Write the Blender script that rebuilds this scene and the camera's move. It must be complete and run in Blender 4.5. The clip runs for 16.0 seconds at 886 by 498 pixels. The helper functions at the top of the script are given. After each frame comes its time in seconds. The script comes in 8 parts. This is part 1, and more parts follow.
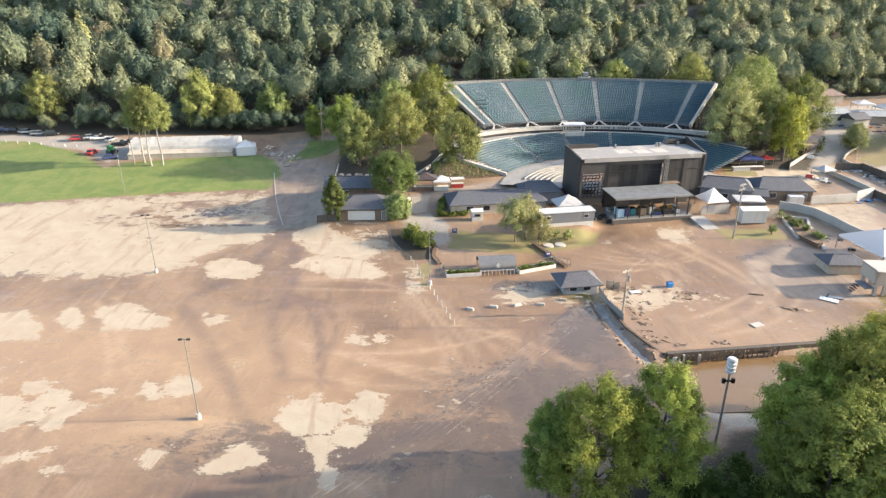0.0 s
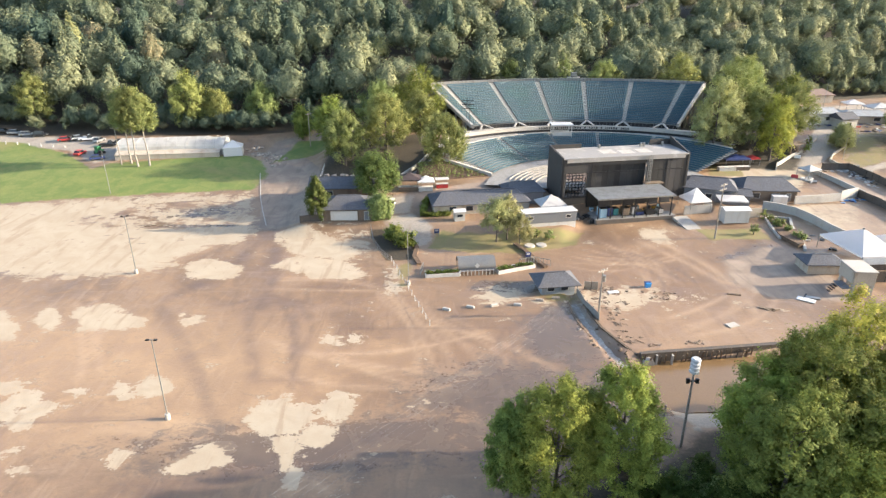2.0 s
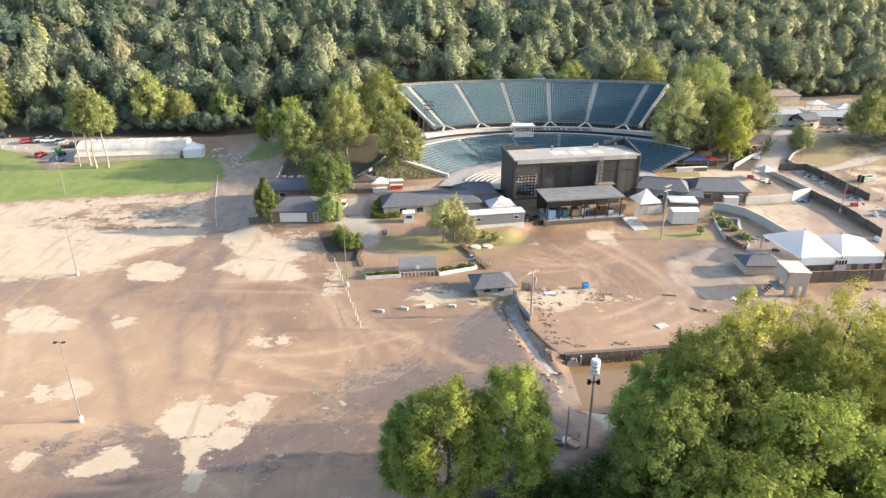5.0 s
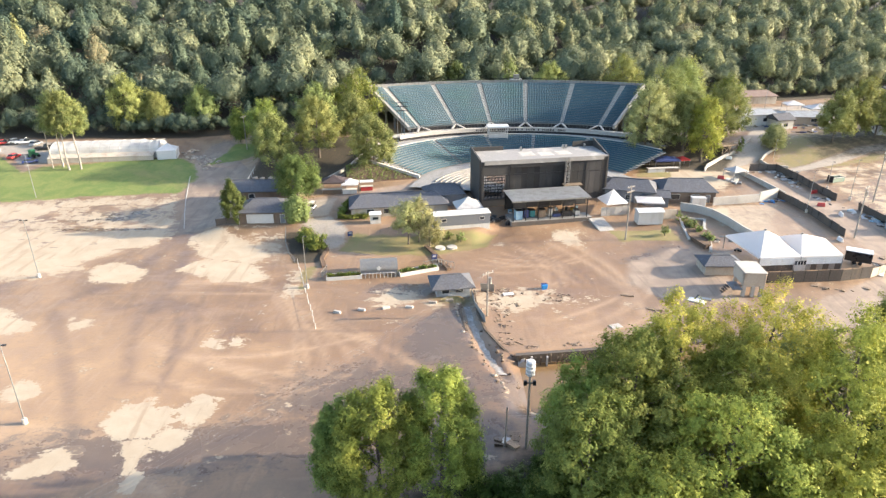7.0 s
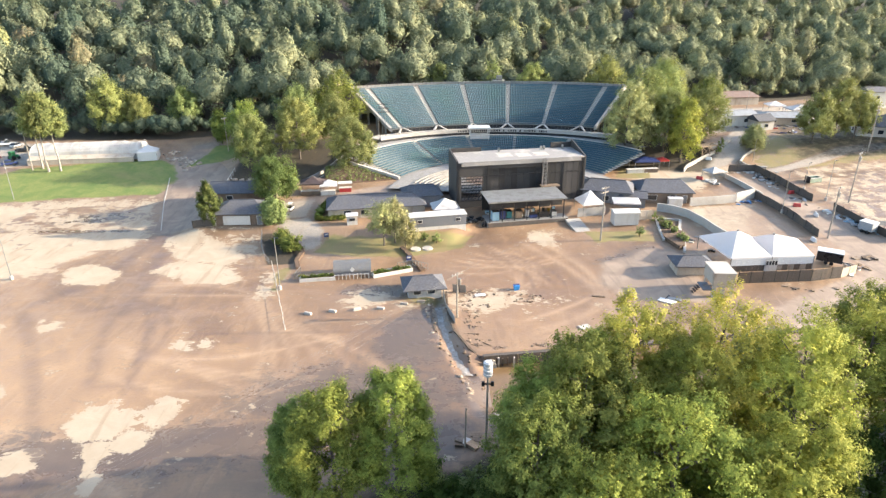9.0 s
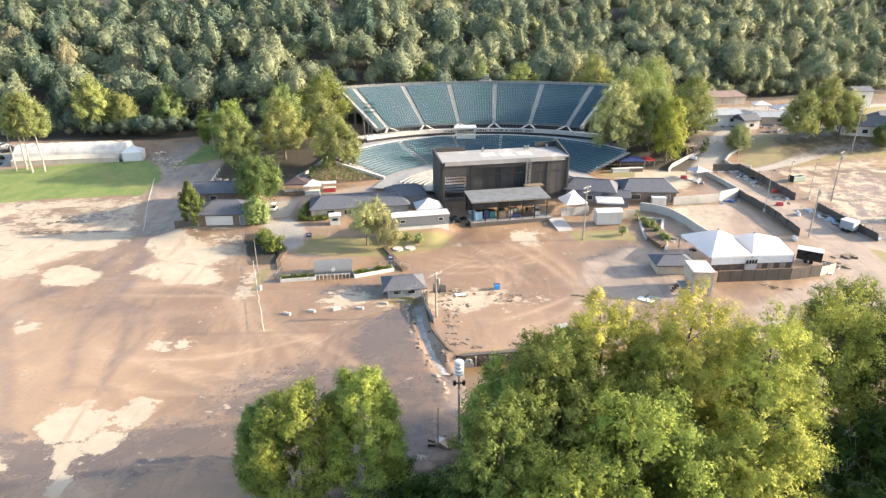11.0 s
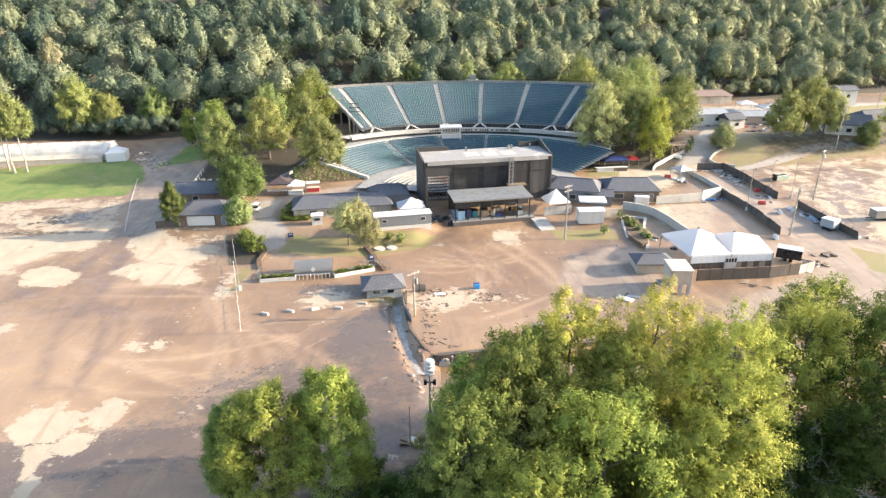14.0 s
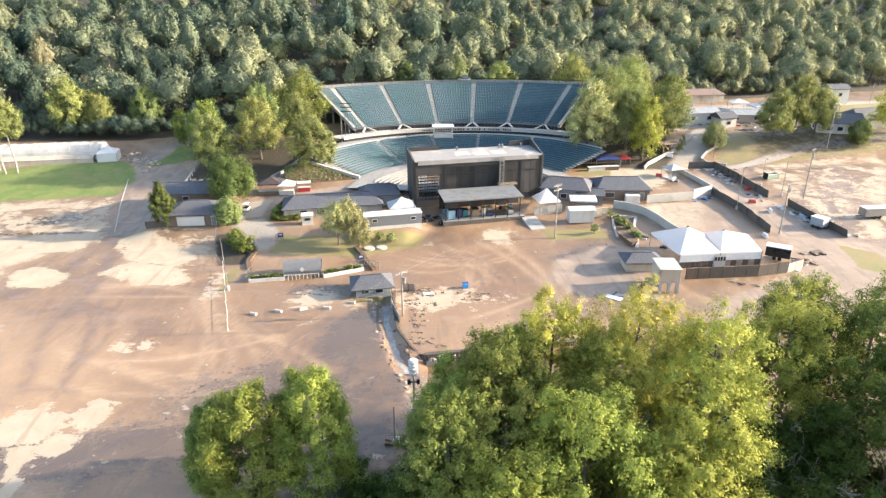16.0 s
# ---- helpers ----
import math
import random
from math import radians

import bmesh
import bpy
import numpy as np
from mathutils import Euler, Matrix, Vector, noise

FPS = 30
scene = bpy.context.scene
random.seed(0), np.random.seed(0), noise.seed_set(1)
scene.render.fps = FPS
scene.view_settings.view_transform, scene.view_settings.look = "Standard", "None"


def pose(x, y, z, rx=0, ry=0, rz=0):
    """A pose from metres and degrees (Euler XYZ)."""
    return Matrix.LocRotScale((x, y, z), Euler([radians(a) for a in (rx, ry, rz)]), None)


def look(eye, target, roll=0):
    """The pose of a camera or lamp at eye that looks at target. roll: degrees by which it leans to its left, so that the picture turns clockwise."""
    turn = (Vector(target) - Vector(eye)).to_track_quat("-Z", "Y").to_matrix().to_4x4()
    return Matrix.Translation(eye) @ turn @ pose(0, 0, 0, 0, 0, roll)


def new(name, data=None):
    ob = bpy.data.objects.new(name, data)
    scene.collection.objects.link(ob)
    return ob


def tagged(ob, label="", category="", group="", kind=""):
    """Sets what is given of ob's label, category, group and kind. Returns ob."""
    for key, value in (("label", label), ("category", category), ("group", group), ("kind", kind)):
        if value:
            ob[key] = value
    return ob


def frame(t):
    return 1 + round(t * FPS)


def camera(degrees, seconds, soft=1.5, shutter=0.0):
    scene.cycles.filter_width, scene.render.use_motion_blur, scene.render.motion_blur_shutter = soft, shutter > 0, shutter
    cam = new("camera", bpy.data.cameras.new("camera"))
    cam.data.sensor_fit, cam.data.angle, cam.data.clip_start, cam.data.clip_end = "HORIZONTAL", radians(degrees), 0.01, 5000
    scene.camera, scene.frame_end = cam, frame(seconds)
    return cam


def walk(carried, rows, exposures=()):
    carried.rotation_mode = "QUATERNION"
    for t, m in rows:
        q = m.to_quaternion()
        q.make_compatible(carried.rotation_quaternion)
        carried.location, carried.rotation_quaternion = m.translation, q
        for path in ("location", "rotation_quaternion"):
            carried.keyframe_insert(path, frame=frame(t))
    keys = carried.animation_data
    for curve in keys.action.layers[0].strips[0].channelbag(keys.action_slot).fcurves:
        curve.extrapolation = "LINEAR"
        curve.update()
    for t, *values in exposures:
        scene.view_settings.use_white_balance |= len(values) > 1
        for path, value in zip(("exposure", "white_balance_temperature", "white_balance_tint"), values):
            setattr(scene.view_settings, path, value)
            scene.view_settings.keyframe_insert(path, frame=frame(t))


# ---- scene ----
cam = camera(70.5, 16.0, 1.35)
PATH = [
    (0, (-0.431, -0.189, 52.54), (-0.428, 1.652, 51.759), -0.1),
    (0.5, (0.426, -0.252, 52.571), (0.427, 1.589, 51.789), -0.1),
    (1, (1.416, -0.25, 52.593), (1.415, 1.591, 51.811), -0.1),
    (1.5, (2.508, -0.254, 52.626), (2.508, 1.586, 51.845), -0.2),
    (2, (3.88, -0.298, 52.645), (3.879, 1.543, 51.864), -0.2),
    (2.5, (5.446, -0.301, 52.661), (5.445, 1.54, 51.88), -0.3),
    (3, (7.188, -0.317, 52.665), (7.186, 1.524, 51.885), -0.3),
    (3.5, (9.089, -0.316, 52.697), (9.088, 1.526, 51.917), -0.4),
    (4, (11.059, -0.376, 52.749), (11.06, 1.465, 51.969), -0.3),
    (6.5, (20.872, -0.695, 53.16), (20.882, 1.146, 52.38), -0.3),
    (7, (22.416, -0.787, 53.212), (22.428, 1.055, 52.432), -0.3),
    (7.5, (23.729, -0.893, 53.281), (23.744, 0.949, 52.503), -0.3),
    (8, (24.935, -0.976, 53.347), (24.951, 0.866, 52.568), -0.3),
    (8.5, (26.014, -0.988, 53.381), (26.034, 0.855, 52.602), -0.3),
    (9, (26.959, -1.06, 53.406), (26.983, 0.782, 52.628), -0.3),
    (11.5, (30.518, -1.191, 53.315), (30.558, 0.651, 52.537), -0.3),
    (12, (31.093, -1.184, 53.301), (31.136, 0.658, 52.523), -0.3),
    (12.5, (31.592, -1.149, 53.285), (31.638, 0.693, 52.507), -0.3),
    (13, (32.035, -1.181, 53.261), (32.083, 0.66, 52.482), -0.3),
    (13.5, (32.456, -1.202, 53.22), (32.506, 0.64, 52.442), -0.3),
    (14, (32.881, -1.201, 53.169), (32.933, 0.641, 52.391), -0.3),
    (14.5, (33.292, -1.188, 53.126), (33.347, 0.654, 52.349), -0.3),
    (15, (33.68, -1.198, 53.098), (33.738, 0.644, 52.321), -0.3),
    (15.5, (34.128, -1.199, 53.104), (34.187, 0.642, 52.325), -0.4),
    (16, (34.586, -1.225, 53.121), (34.645, 0.616, 52.342), -0.4),
]
walk(cam, [(t, look(eye, target, roll)) for t, eye, target, roll in PATH], exposures=((0, 1.78), (4, 1.86), (9, 2.0), (16, 2.08)))

# ---- light ----
SUN_EL, SUN_AZ = 18.0, 88.0
world = bpy.data.worlds.new("sky")
scene.world = world
world.use_nodes = True
wn = world.node_tree
sky = wn.nodes.new("ShaderNodeTexSky")
sky.sky_type = "NISHITA"
sky.sun_disc = False
sky.sun_elevation = radians(SUN_EL)
sky.sun_rotation = radians(SUN_AZ)
sky.dust_density = 2.0
wn.nodes["Background"].inputs["Strength"].default_value = 0.15
wn.links.new(sky.outputs["Color"], wn.nodes["Background"].inputs["Color"])
sun = new("sun", bpy.data.lights.new("sun", "SUN"))
sun.data.energy = 4.2
sun.data.angle = radians(0.6)
sun.data.color = (1.0, 0.86, 0.68)
ce = math.cos(radians(SUN_EL))
toward = Vector((ce * math.sin(radians(SUN_AZ)), ce * math.cos(radians(SUN_AZ)), math.sin(radians(SUN_EL))))
sun.matrix_world = look(toward * 300, (0, 0, 0))

# ---- materials ----
def shader(name):
    m = bpy.data.materials.new(name)
    m.use_nodes = True
    nt = m.node_tree
    return m, nt, nt.nodes["Principled BSDF"]


def link(nt, a, b):
    nt.links.new(a, b)


def noise_node(nt, scale, detail=4.0, rough=0.55, coord=None, stretch=None, distort=0.0):
    n = nt.nodes.new("ShaderNodeTexNoise")
    n.inputs["Scale"].default_value = scale
    n.inputs["Detail"].default_value = detail
    n.inputs["Roughness"].default_value = rough
    n.inputs["Distortion"].default_value = distort
    if coord is None:
        tc = nt.nodes.new("ShaderNodeTexCoord")
        coord = tc.outputs["Object"]
    if stretch:
        mp = nt.nodes.new("ShaderNodeMapping")
        mp.inputs["Scale"].default_value = stretch[:3]
        if len(stretch) > 3:
            mp.inputs["Rotation"].default_value = (0, 0, radians(stretch[3]))
        link(nt, coord, mp.inputs["Vector"])
        coord = mp.outputs["Vector"]
    link(nt, coord, n.inputs["Vector"])
    return n.outputs["Fac"]


def ramp(nt, fac, lo, hi, a=0.0, b=1.0):
    r = nt.nodes.new("ShaderNodeMapRange")
    r.interpolation_type = "SMOOTHSTEP"
    for k, v in (("From Min", lo), ("From Max", hi), ("To Min", a), ("To Max", b)):
        r.inputs[k].default_value = v
    link(nt, fac, r.inputs["Value"])
    return r.outputs["Result"]


def mixc(nt, fac, a, b, mode="MIX"):
    n = nt.nodes.new("ShaderNodeMix")
    n.data_type = "RGBA"
    n.blend_type = mode
    ins = [n.inputs[0], n.inputs[6], n.inputs[7]]
    for sock, v in zip(ins, (fac, a, b)):
        if isinstance(v, (int, float)):
            sock.default_value = v
        elif isinstance(v, tuple):
            sock.default_value = (*v[:3], 1)
        else:
            link(nt, v, sock)
    return n.outputs[2]


def maths(nt, op, a, b=0.0):
    n = nt.nodes.new("ShaderNodeMath")
    n.operation = op
    for sock, v in zip(n.inputs, (a, b)):
        if isinstance(v, (int, float)):
            sock.default_value = v
        else:
            link(nt, v, sock)
    return n.outputs[0]


def bump(nt, p, height, strength, distance):
    b = nt.nodes.new("ShaderNodeBump")
    b.inputs["Strength"].default_value = strength
    b.inputs["Distance"].default_value = distance
    link(nt, height, b.inputs["Height"])
    link(nt, b.outputs["Normal"], p.inputs["Normal"])


def plain(name, col, rough=0.7, metal=0.0, vary=0.25, scale=0.6, fine=6.0, dirt=None, dirt_amt=0.5, relief=0.01, streak=False, spread=0.0):
    """A weathered surface: coarse stains, fine grain, some relief."""
    m, nt, p = shader(name)
    col, dirt = tuple(0.8 * v for v in col), dirt and tuple(0.8 * v for v in dirt)
    big = noise_node(nt, scale, 3, 0.6, stretch=(1, 1, 0.25) if streak else None)
    small = noise_node(nt, fine, 4, 0.6)
    dark = tuple(c * (1 - vary) for c in col)
    light = tuple(min(1, c * (1 + vary * 0.5)) for c in col)
    c = mixc(nt, ramp(nt, small, 0.3, 0.7), dark, light)
    d = dirt or tuple(v * 0.5 for v in col)
    c = mixc(nt, ramp(nt, big, 0.48, 0.75, 0.0, dirt_amt), c, d)
    if spread:
        oi = nt.nodes.new("ShaderNodeObjectInfo")
        hs = nt.nodes.new("ShaderNodeHueSaturation")
        link(nt, ramp(nt, oi.outputs["Random"], 0, 1, 1 - spread, 1 + spread), hs.inputs["Value"])
        link(nt, c, hs.inputs["Color"])
        c = hs.outputs["Color"]
    link(nt, c, p.inputs["Base Color"])
    link(nt, ramp(nt, big, 0.3, 0.7, max(0.05, rough - 0.12), min(1, rough + 0.12)), p.inputs["Roughness"])
    p.inputs["Metallic"].default_value = metal
    if relief:
        bump(nt, p, small, 0.4, relief)
    return m


def leafy(name, dark, mid, bright, scale=0.25):
    """Foliage: tone from bough to bough, from tuft to tuft and from leaf to leaf, some light passing through."""
    m, nt, p = shader(name)
    g = nt.nodes.new("ShaderNodeNewGeometry")
    oi = nt.nodes.new("ShaderNodeObjectInfo")
    n = noise_node(nt, scale, 2, 0.5)
    tuft = noise_node(nt, scale * 5, 2, 0.5)
    f = maths(nt, "ADD", maths(nt, "MULTIPLY", g.outputs["Random Per Island"], 0.16), maths(nt, "MULTIPLY", n, 0.46))
    f = maths(nt, "ADD", f, maths(nt, "MULTIPLY", tuft, 0.4))
    c = mixc(nt, ramp(nt, f, 0.28, 0.52), dark, mid)
    c = mixc(nt, ramp(nt, f, 0.5, 0.72), c, bright)
    hs = nt.nodes.new("ShaderNodeHueSaturation")
    link(nt, ramp(nt, oi.outputs["Random"], 0, 1, 0.485, 0.515), hs.inputs["Hue"])
    link(nt, ramp(nt, oi.outputs["Random"], 0, 1, 0.85, 1.2), hs.inputs["Value"])
    link(nt, c, hs.inputs["Color"])
    link(nt, hs.outputs["Color"], p.inputs["Base Color"])
    p.inputs["Roughness"].default_value = 0.7
    p.inputs["Specular IOR Level"].default_value = 0.1
    t = nt.nodes.new("ShaderNodeBsdfTranslucent")
    link(nt, mixc(nt, 0.35, hs.outputs["Color"], (0.30, 0.34, 0.08)), t.inputs["Color"])
    mx = nt.nodes.new("ShaderNodeMixShader")
    mx.inputs[0].default_value = 0.29
    link(nt, p.outputs[0], mx.inputs[1])
    link(nt, t.outputs[0], mx.inputs[2])
    link(nt, mx.outputs[0], nt.nodes["Material Output"].inputs["Surface"])
    return m


def forest_mat(name):
    """Woods on the hillside: tone from tree to tree by an attribute, and from tuft to tuft; haze is mixed into the
    greens.
    """
    m, nt, p = shader(name)
    g = nt.nodes.new("ShaderNodeNewGeometry")
    at = nt.nodes.new("ShaderNodeAttribute")
    at.attribute_name = "tone"
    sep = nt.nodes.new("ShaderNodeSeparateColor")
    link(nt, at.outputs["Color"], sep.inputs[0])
    # the blue in both greens stands in for distant haze
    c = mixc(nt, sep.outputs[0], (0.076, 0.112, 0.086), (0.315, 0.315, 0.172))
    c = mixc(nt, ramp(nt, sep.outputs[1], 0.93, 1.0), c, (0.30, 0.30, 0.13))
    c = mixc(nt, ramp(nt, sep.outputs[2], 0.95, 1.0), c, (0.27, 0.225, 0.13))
    fine = noise_node(nt, 1.1, 3, 0.6)
    c = mixc(nt, ramp(nt, fine, 0.4, 0.7, 0, 0.45), c, (0.045, 0.075, 0.055))
    c = mixc(nt, ramp(nt, g.outputs["Random Per Island"], 0.0, 1, 0, 0.4), c, (0.05, 0.085, 0.06))
    link(nt, c, p.inputs["Base Color"])
    p.inputs["Roughness"].default_value = 0.75
    p.inputs["Specular IOR Level"].default_value = 0.1
    bump(nt, p, fine, 0.8, 0.8)
    t = nt.nodes.new("ShaderNodeBsdfTranslucent")
    link(nt, c, t.inputs["Color"])
    mx = nt.nodes.new("ShaderNodeMixShader")
    mx.inputs[0].default_value = 0.2
    link(nt, p.outputs[0], mx.inputs[1])
    link(nt, t.outputs[0], mx.inputs[2])
    link(nt, mx.outputs[0], nt.nodes["Material Output"].inputs["Surface"])
    return m


def ground_mat():
    """Flood mud, dried silt, lawn, wet asphalt, woodland floor and gravel, parted by ragged edges."""
    m, nt, p = shader("flooded_ground")
    tc = nt.nodes.new("ShaderNodeTexCoord")
    co = tc.outputs["Object"]
    za = nt.nodes.new("ShaderNodeAttribute")
    za.attribute_name = "zone_a"
    zb = nt.nodes.new("ShaderNodeAttribute")
    zb.attribute_name = "zone_b"
    sa = nt.nodes.new("ShaderNodeSeparateColor")
    sb = nt.nodes.new("ShaderNodeSeparateColor")
    link(nt, za.outputs["Color"], sa.inputs[0])
    link(nt, zb.outputs["Color"], sb.inputs[0])
    n1 = noise_node(nt, 0.035, 5, 0.6, co, distort=1.2)
    n2 = noise_node(nt, 0.22, 6, 0.62, co, distort=0.6)
    n3 = noise_node(nt, 2.2, 5, 0.65, co)
    n4 = noise_node(nt, 0.5, 4, 0.6, co, (1.0, 0.16, 1, 22), 0.5)
    n5 = noise_node(nt, 0.35, 4, 0.6, co, (0.2, 1.0, 1, 8), 0.4)

    n6 = noise_node(nt, 0.1, 5, 0.65, co, distort=1.5)
    n8 = noise_node(nt, 0.7, 4, 0.65, co, (0.55, 1.0, 1, 24), 0.8)

    def edge(sock, k, width):
        e = sock
        for n, w in ((n6, 0.7), (n2, 1.0), (n8, 1.1), (n3, 0.55)):
            e = maths(nt, "ADD", e, maths(nt, "MULTIPLY", maths(nt, "SUBTRACT", n, 0.5), k * w))
        return ramp(nt, e, 0.5 - width, 0.5 + width)

    mud = mixc(nt, ramp(nt, n1, 0.35, 0.65), (0.155, 0.100, 0.062), (0.27, 0.178, 0.108))
    mud = mixc(nt, ramp(nt, n2, 0.45, 0.72, 0, 0.6), mud, (0.345, 0.225, 0.135))
    mud = mixc(nt, ramp(nt, n4, 0.52, 0.66, 0, 0.28), mud, (0.10, 0.066, 0.048))
    mud = mixc(nt, ramp(nt, n5, 0.54, 0.68, 0, 0.3), mud, (0.33, 0.235, 0.155))
    mud = mixc(nt, ramp(nt, n3, 0.35, 0.65, 0, 0.16), mud, (0.125, 0.08, 0.055))
    zc = nt.nodes.new("ShaderNodeAttribute")
    zc.attribute_name = "zone_c"
    gd = ramp(nt, maths(nt, "ADD", zc.outputs["Alpha"], maths(nt, "MULTIPLY", maths(nt, "SUBTRACT", n6, 0.5), 0.7)), 0.3, 0.75, 0, 0.8)
    mud = mixc(nt, gd, mud, mixc(nt, ramp(nt, n2, 0.35, 0.7), (0.285, 0.185, 0.108), (0.365, 0.245, 0.145)))
    sc = nt.nodes.new("ShaderNodeSeparateColor")
    link(nt, zc.outputs["Color"], sc.inputs[0])
    n7 = noise_node(nt, 0.6, 4, 0.6, co, (1.0, 0.2, 1, -35), 0.6)
    mud = mixc(nt, ramp(nt, n7, 0.54, 0.68, 0, 0.3), mud, (0.33, 0.235, 0.155))
    mud = mixc(nt, maths(nt, "MULTIPLY", sc.outputs[2], ramp(nt, n6, 0.3, 0.6, 0.35, 0.85)), mud, (0.19, 0.112, 0.064))
    lt = maths(nt, "MULTIPLY", sc.outputs[0], ramp(nt, n2, 0.3, 0.6, 0.35, 1.0))
    mud = mixc(nt, maths(nt, "MULTIPLY", lt, 0.6), mud, (0.40, 0.28, 0.18))
    dk = maths(nt, "MULTIPLY", sc.outputs[1], ramp(nt, n6, 0.3, 0.6, 0.4, 1.0))
    mud = mixc(nt, maths(nt, "MULTIPLY", dk, 0.8), mud, (0.118, 0.08, 0.064))
    # wet mud; the same mask also carries painted shade
    wet = edge(sb.outputs[1], 0.7, 0.16)
    mud = mixc(nt, maths(nt, "MULTIPLY", wet, 0.75), mud, (0.085, 0.066, 0.054))
    silt = mixc(nt, ramp(nt, n2, 0.35, 0.7), (0.372, 0.312, 0.23), (0.33, 0.266, 0.19))
    silt = mixc(nt, ramp(nt, n4, 0.52, 0.66, 0, 0.5), silt, (0.25, 0.175, 0.115))
    silt = mixc(nt, ramp(nt, n3, 0.4, 0.7, 0, 0.2), silt, (0.38, 0.29, 0.205))
    grass = mixc(nt, ramp(nt, n2, 0.3, 0.7), (0.10, 0.145, 0.034), (0.17, 0.19, 0.052))
    grass = mixc(nt, ramp(nt, n3, 0.45, 0.75, 0, 0.5), grass, (0.07, 0.115, 0.025))
    grass = mixc(nt, ramp(nt, n1, 0.5, 0.7, 0, 0.5), grass, (0.25, 0.185, 0.09))
    road = mixc(nt, ramp(nt, n2, 0.35, 0.7), (0.22, 0.165, 0.125), (0.30, 0.23, 0.175))
    road = mixc(nt, ramp(nt, n4, 0.5, 0.66, 0, 0.32), road, (0.10, 0.08, 0.068))
    # leaf mould, its colour darkened for the shade below the trees
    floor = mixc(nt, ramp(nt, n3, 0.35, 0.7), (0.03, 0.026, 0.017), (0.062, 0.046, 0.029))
    gravel = mixc(nt, ramp(nt, n3, 0.3, 0.7), (0.25, 0.22, 0.185), (0.33, 0.285, 0.235))
    gravel = mixc(nt, ramp(nt, n2, 0.5, 0.75, 0, 0.6), gravel, (0.22, 0.155, 0.105))
    pale = edge(sa.outputs[0], 1.75, 0.09)
    c = mixc(nt, pale, mud, silt)
    rd = edge(sa.outputs[2], 0.25, 0.08)
    c = mixc(nt, rd, c, road)
    gv = edge(sb.outputs[2], 0.5, 0.12)
    c = mixc(nt, gv, c, gravel)
    gr = edge(sa.outputs[1], 0.55, 0.14)
    grass = mixc(nt, maths(nt, "MULTIPLY", zb.outputs["Alpha"], ramp(nt, n2, 0.3, 0.65, 0.6, 1.0)), grass, mixc(nt, n3, (0.17, 0.14, 0.055), (0.23, 0.175, 0.085)))
    c = mixc(nt, gr, c, grass)
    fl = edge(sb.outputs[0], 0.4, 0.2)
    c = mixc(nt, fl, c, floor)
    link(nt, c, p.inputs["Base Color"])
    r = ramp(nt, n2, 0.3, 0.7, 0.34, 0.62)
    r = maths(nt, "SUBTRACT", r, maths(nt, "MULTIPLY", wet, 0.22))
    dry = maths(nt, "MAXIMUM", maths(nt, "MAXIMUM", pale, gr), maths(nt, "MAXIMUM", fl, maths(nt, "MULTIPLY", maths(nt, "MAXIMUM", rd, gv), 0.75)))
    mr = nt.nodes.new("ShaderNodeMix")
    link(nt, dry, mr.inputs[0])
    link(nt, r, mr.inputs[2])
    mr.inputs[3].default_value = 0.85
    link(nt, mr.outputs[0], p.inputs["Roughness"])
    p.inputs["Specular IOR Level"].default_value = 0.45
    h = maths(nt, "ADD", maths(nt, "MULTIPLY", n4, 0.5), n3)
    bump(nt, p, h, 0.35, 0.08)
    return m


GROUND = ground_mat()
FOREST = forest_mat("hillside_leaves")
LEAF_GREEN = leafy("green_leaves", (0.048, 0.074, 0.02), (0.155, 0.188, 0.046), (0.305, 0.318, 0.08))
LEAF_LIME = leafy("lime_leaves", (0.085, 0.105, 0.022), (0.26, 0.275, 0.055), (0.46, 0.43, 0.095))
LEAF_YELLOW = leafy("yellowing_leaves", (0.105, 0.13, 0.048), (0.245, 0.27, 0.092), (0.41, 0.405, 0.14))
LEAF_OLIVE = leafy("olive_leaves", (0.07, 0.095, 0.035), (0.185, 0.215, 0.08), (0.31, 0.325, 0.12))
LEAF_GOLD = leafy("golden_green_leaves", (0.15, 0.155, 0.03), (0.35, 0.34, 0.068), (0.56, 0.48, 0.10))
LEAF_BANK = leafy("bank_green_leaves", (0.06, 0.09, 0.02), (0.20, 0.24, 0.05), (0.40, 0.405, 0.085))
# deep green, darkened further to stand in for shade on the bank
LEAF_DEEP_SHADE = leafy("deep_green_shade_leaves", (0.018, 0.036, 0.01), (0.05, 0.085, 0.018), (0.12, 0.155, 0.035))
LEAF_PINE = leafy("pine_needles", (0.036, 0.056, 0.018), (0.085, 0.115, 0.036), (0.17, 0.19, 0.06))
LEAF_WILLOW = leafy("drooping_pale_leaves", (0.15, 0.15, 0.07), (0.27, 0.265, 0.12), (0.40, 0.375, 0.17))
DEADWOOD = plain("pale_dead_wood", (0.36, 0.32, 0.27), 0.9, vary=0.3, fine=9, streak=True)
BARK = plain("bark", (0.15, 0.12, 0.095), 0.9, vary=0.4, fine=9, streak=True, relief=0.03)
MESHBLACK = plain("black_mesh_cloth", (0.044, 0.041, 0.040), 0.75, vary=0.35, scale=0.25, dirt=(0.085, 0.074, 0.064), dirt_amt=0.6, streak=True)
DARKSTEEL = plain("dark_steel", (0.035, 0.035, 0.038), 0.55, 0.5)
STEEL = plain("galvanised_steel", (0.34, 0.34, 0.335), 0.45, 0.7, vary=0.15)
ROOFGREY = plain("grey_membrane", (0.30, 0.285, 0.27), 0.8, vary=0.12, scale=0.3, dirt=(0.50, 0.47, 0.43), dirt_amt=0.8)
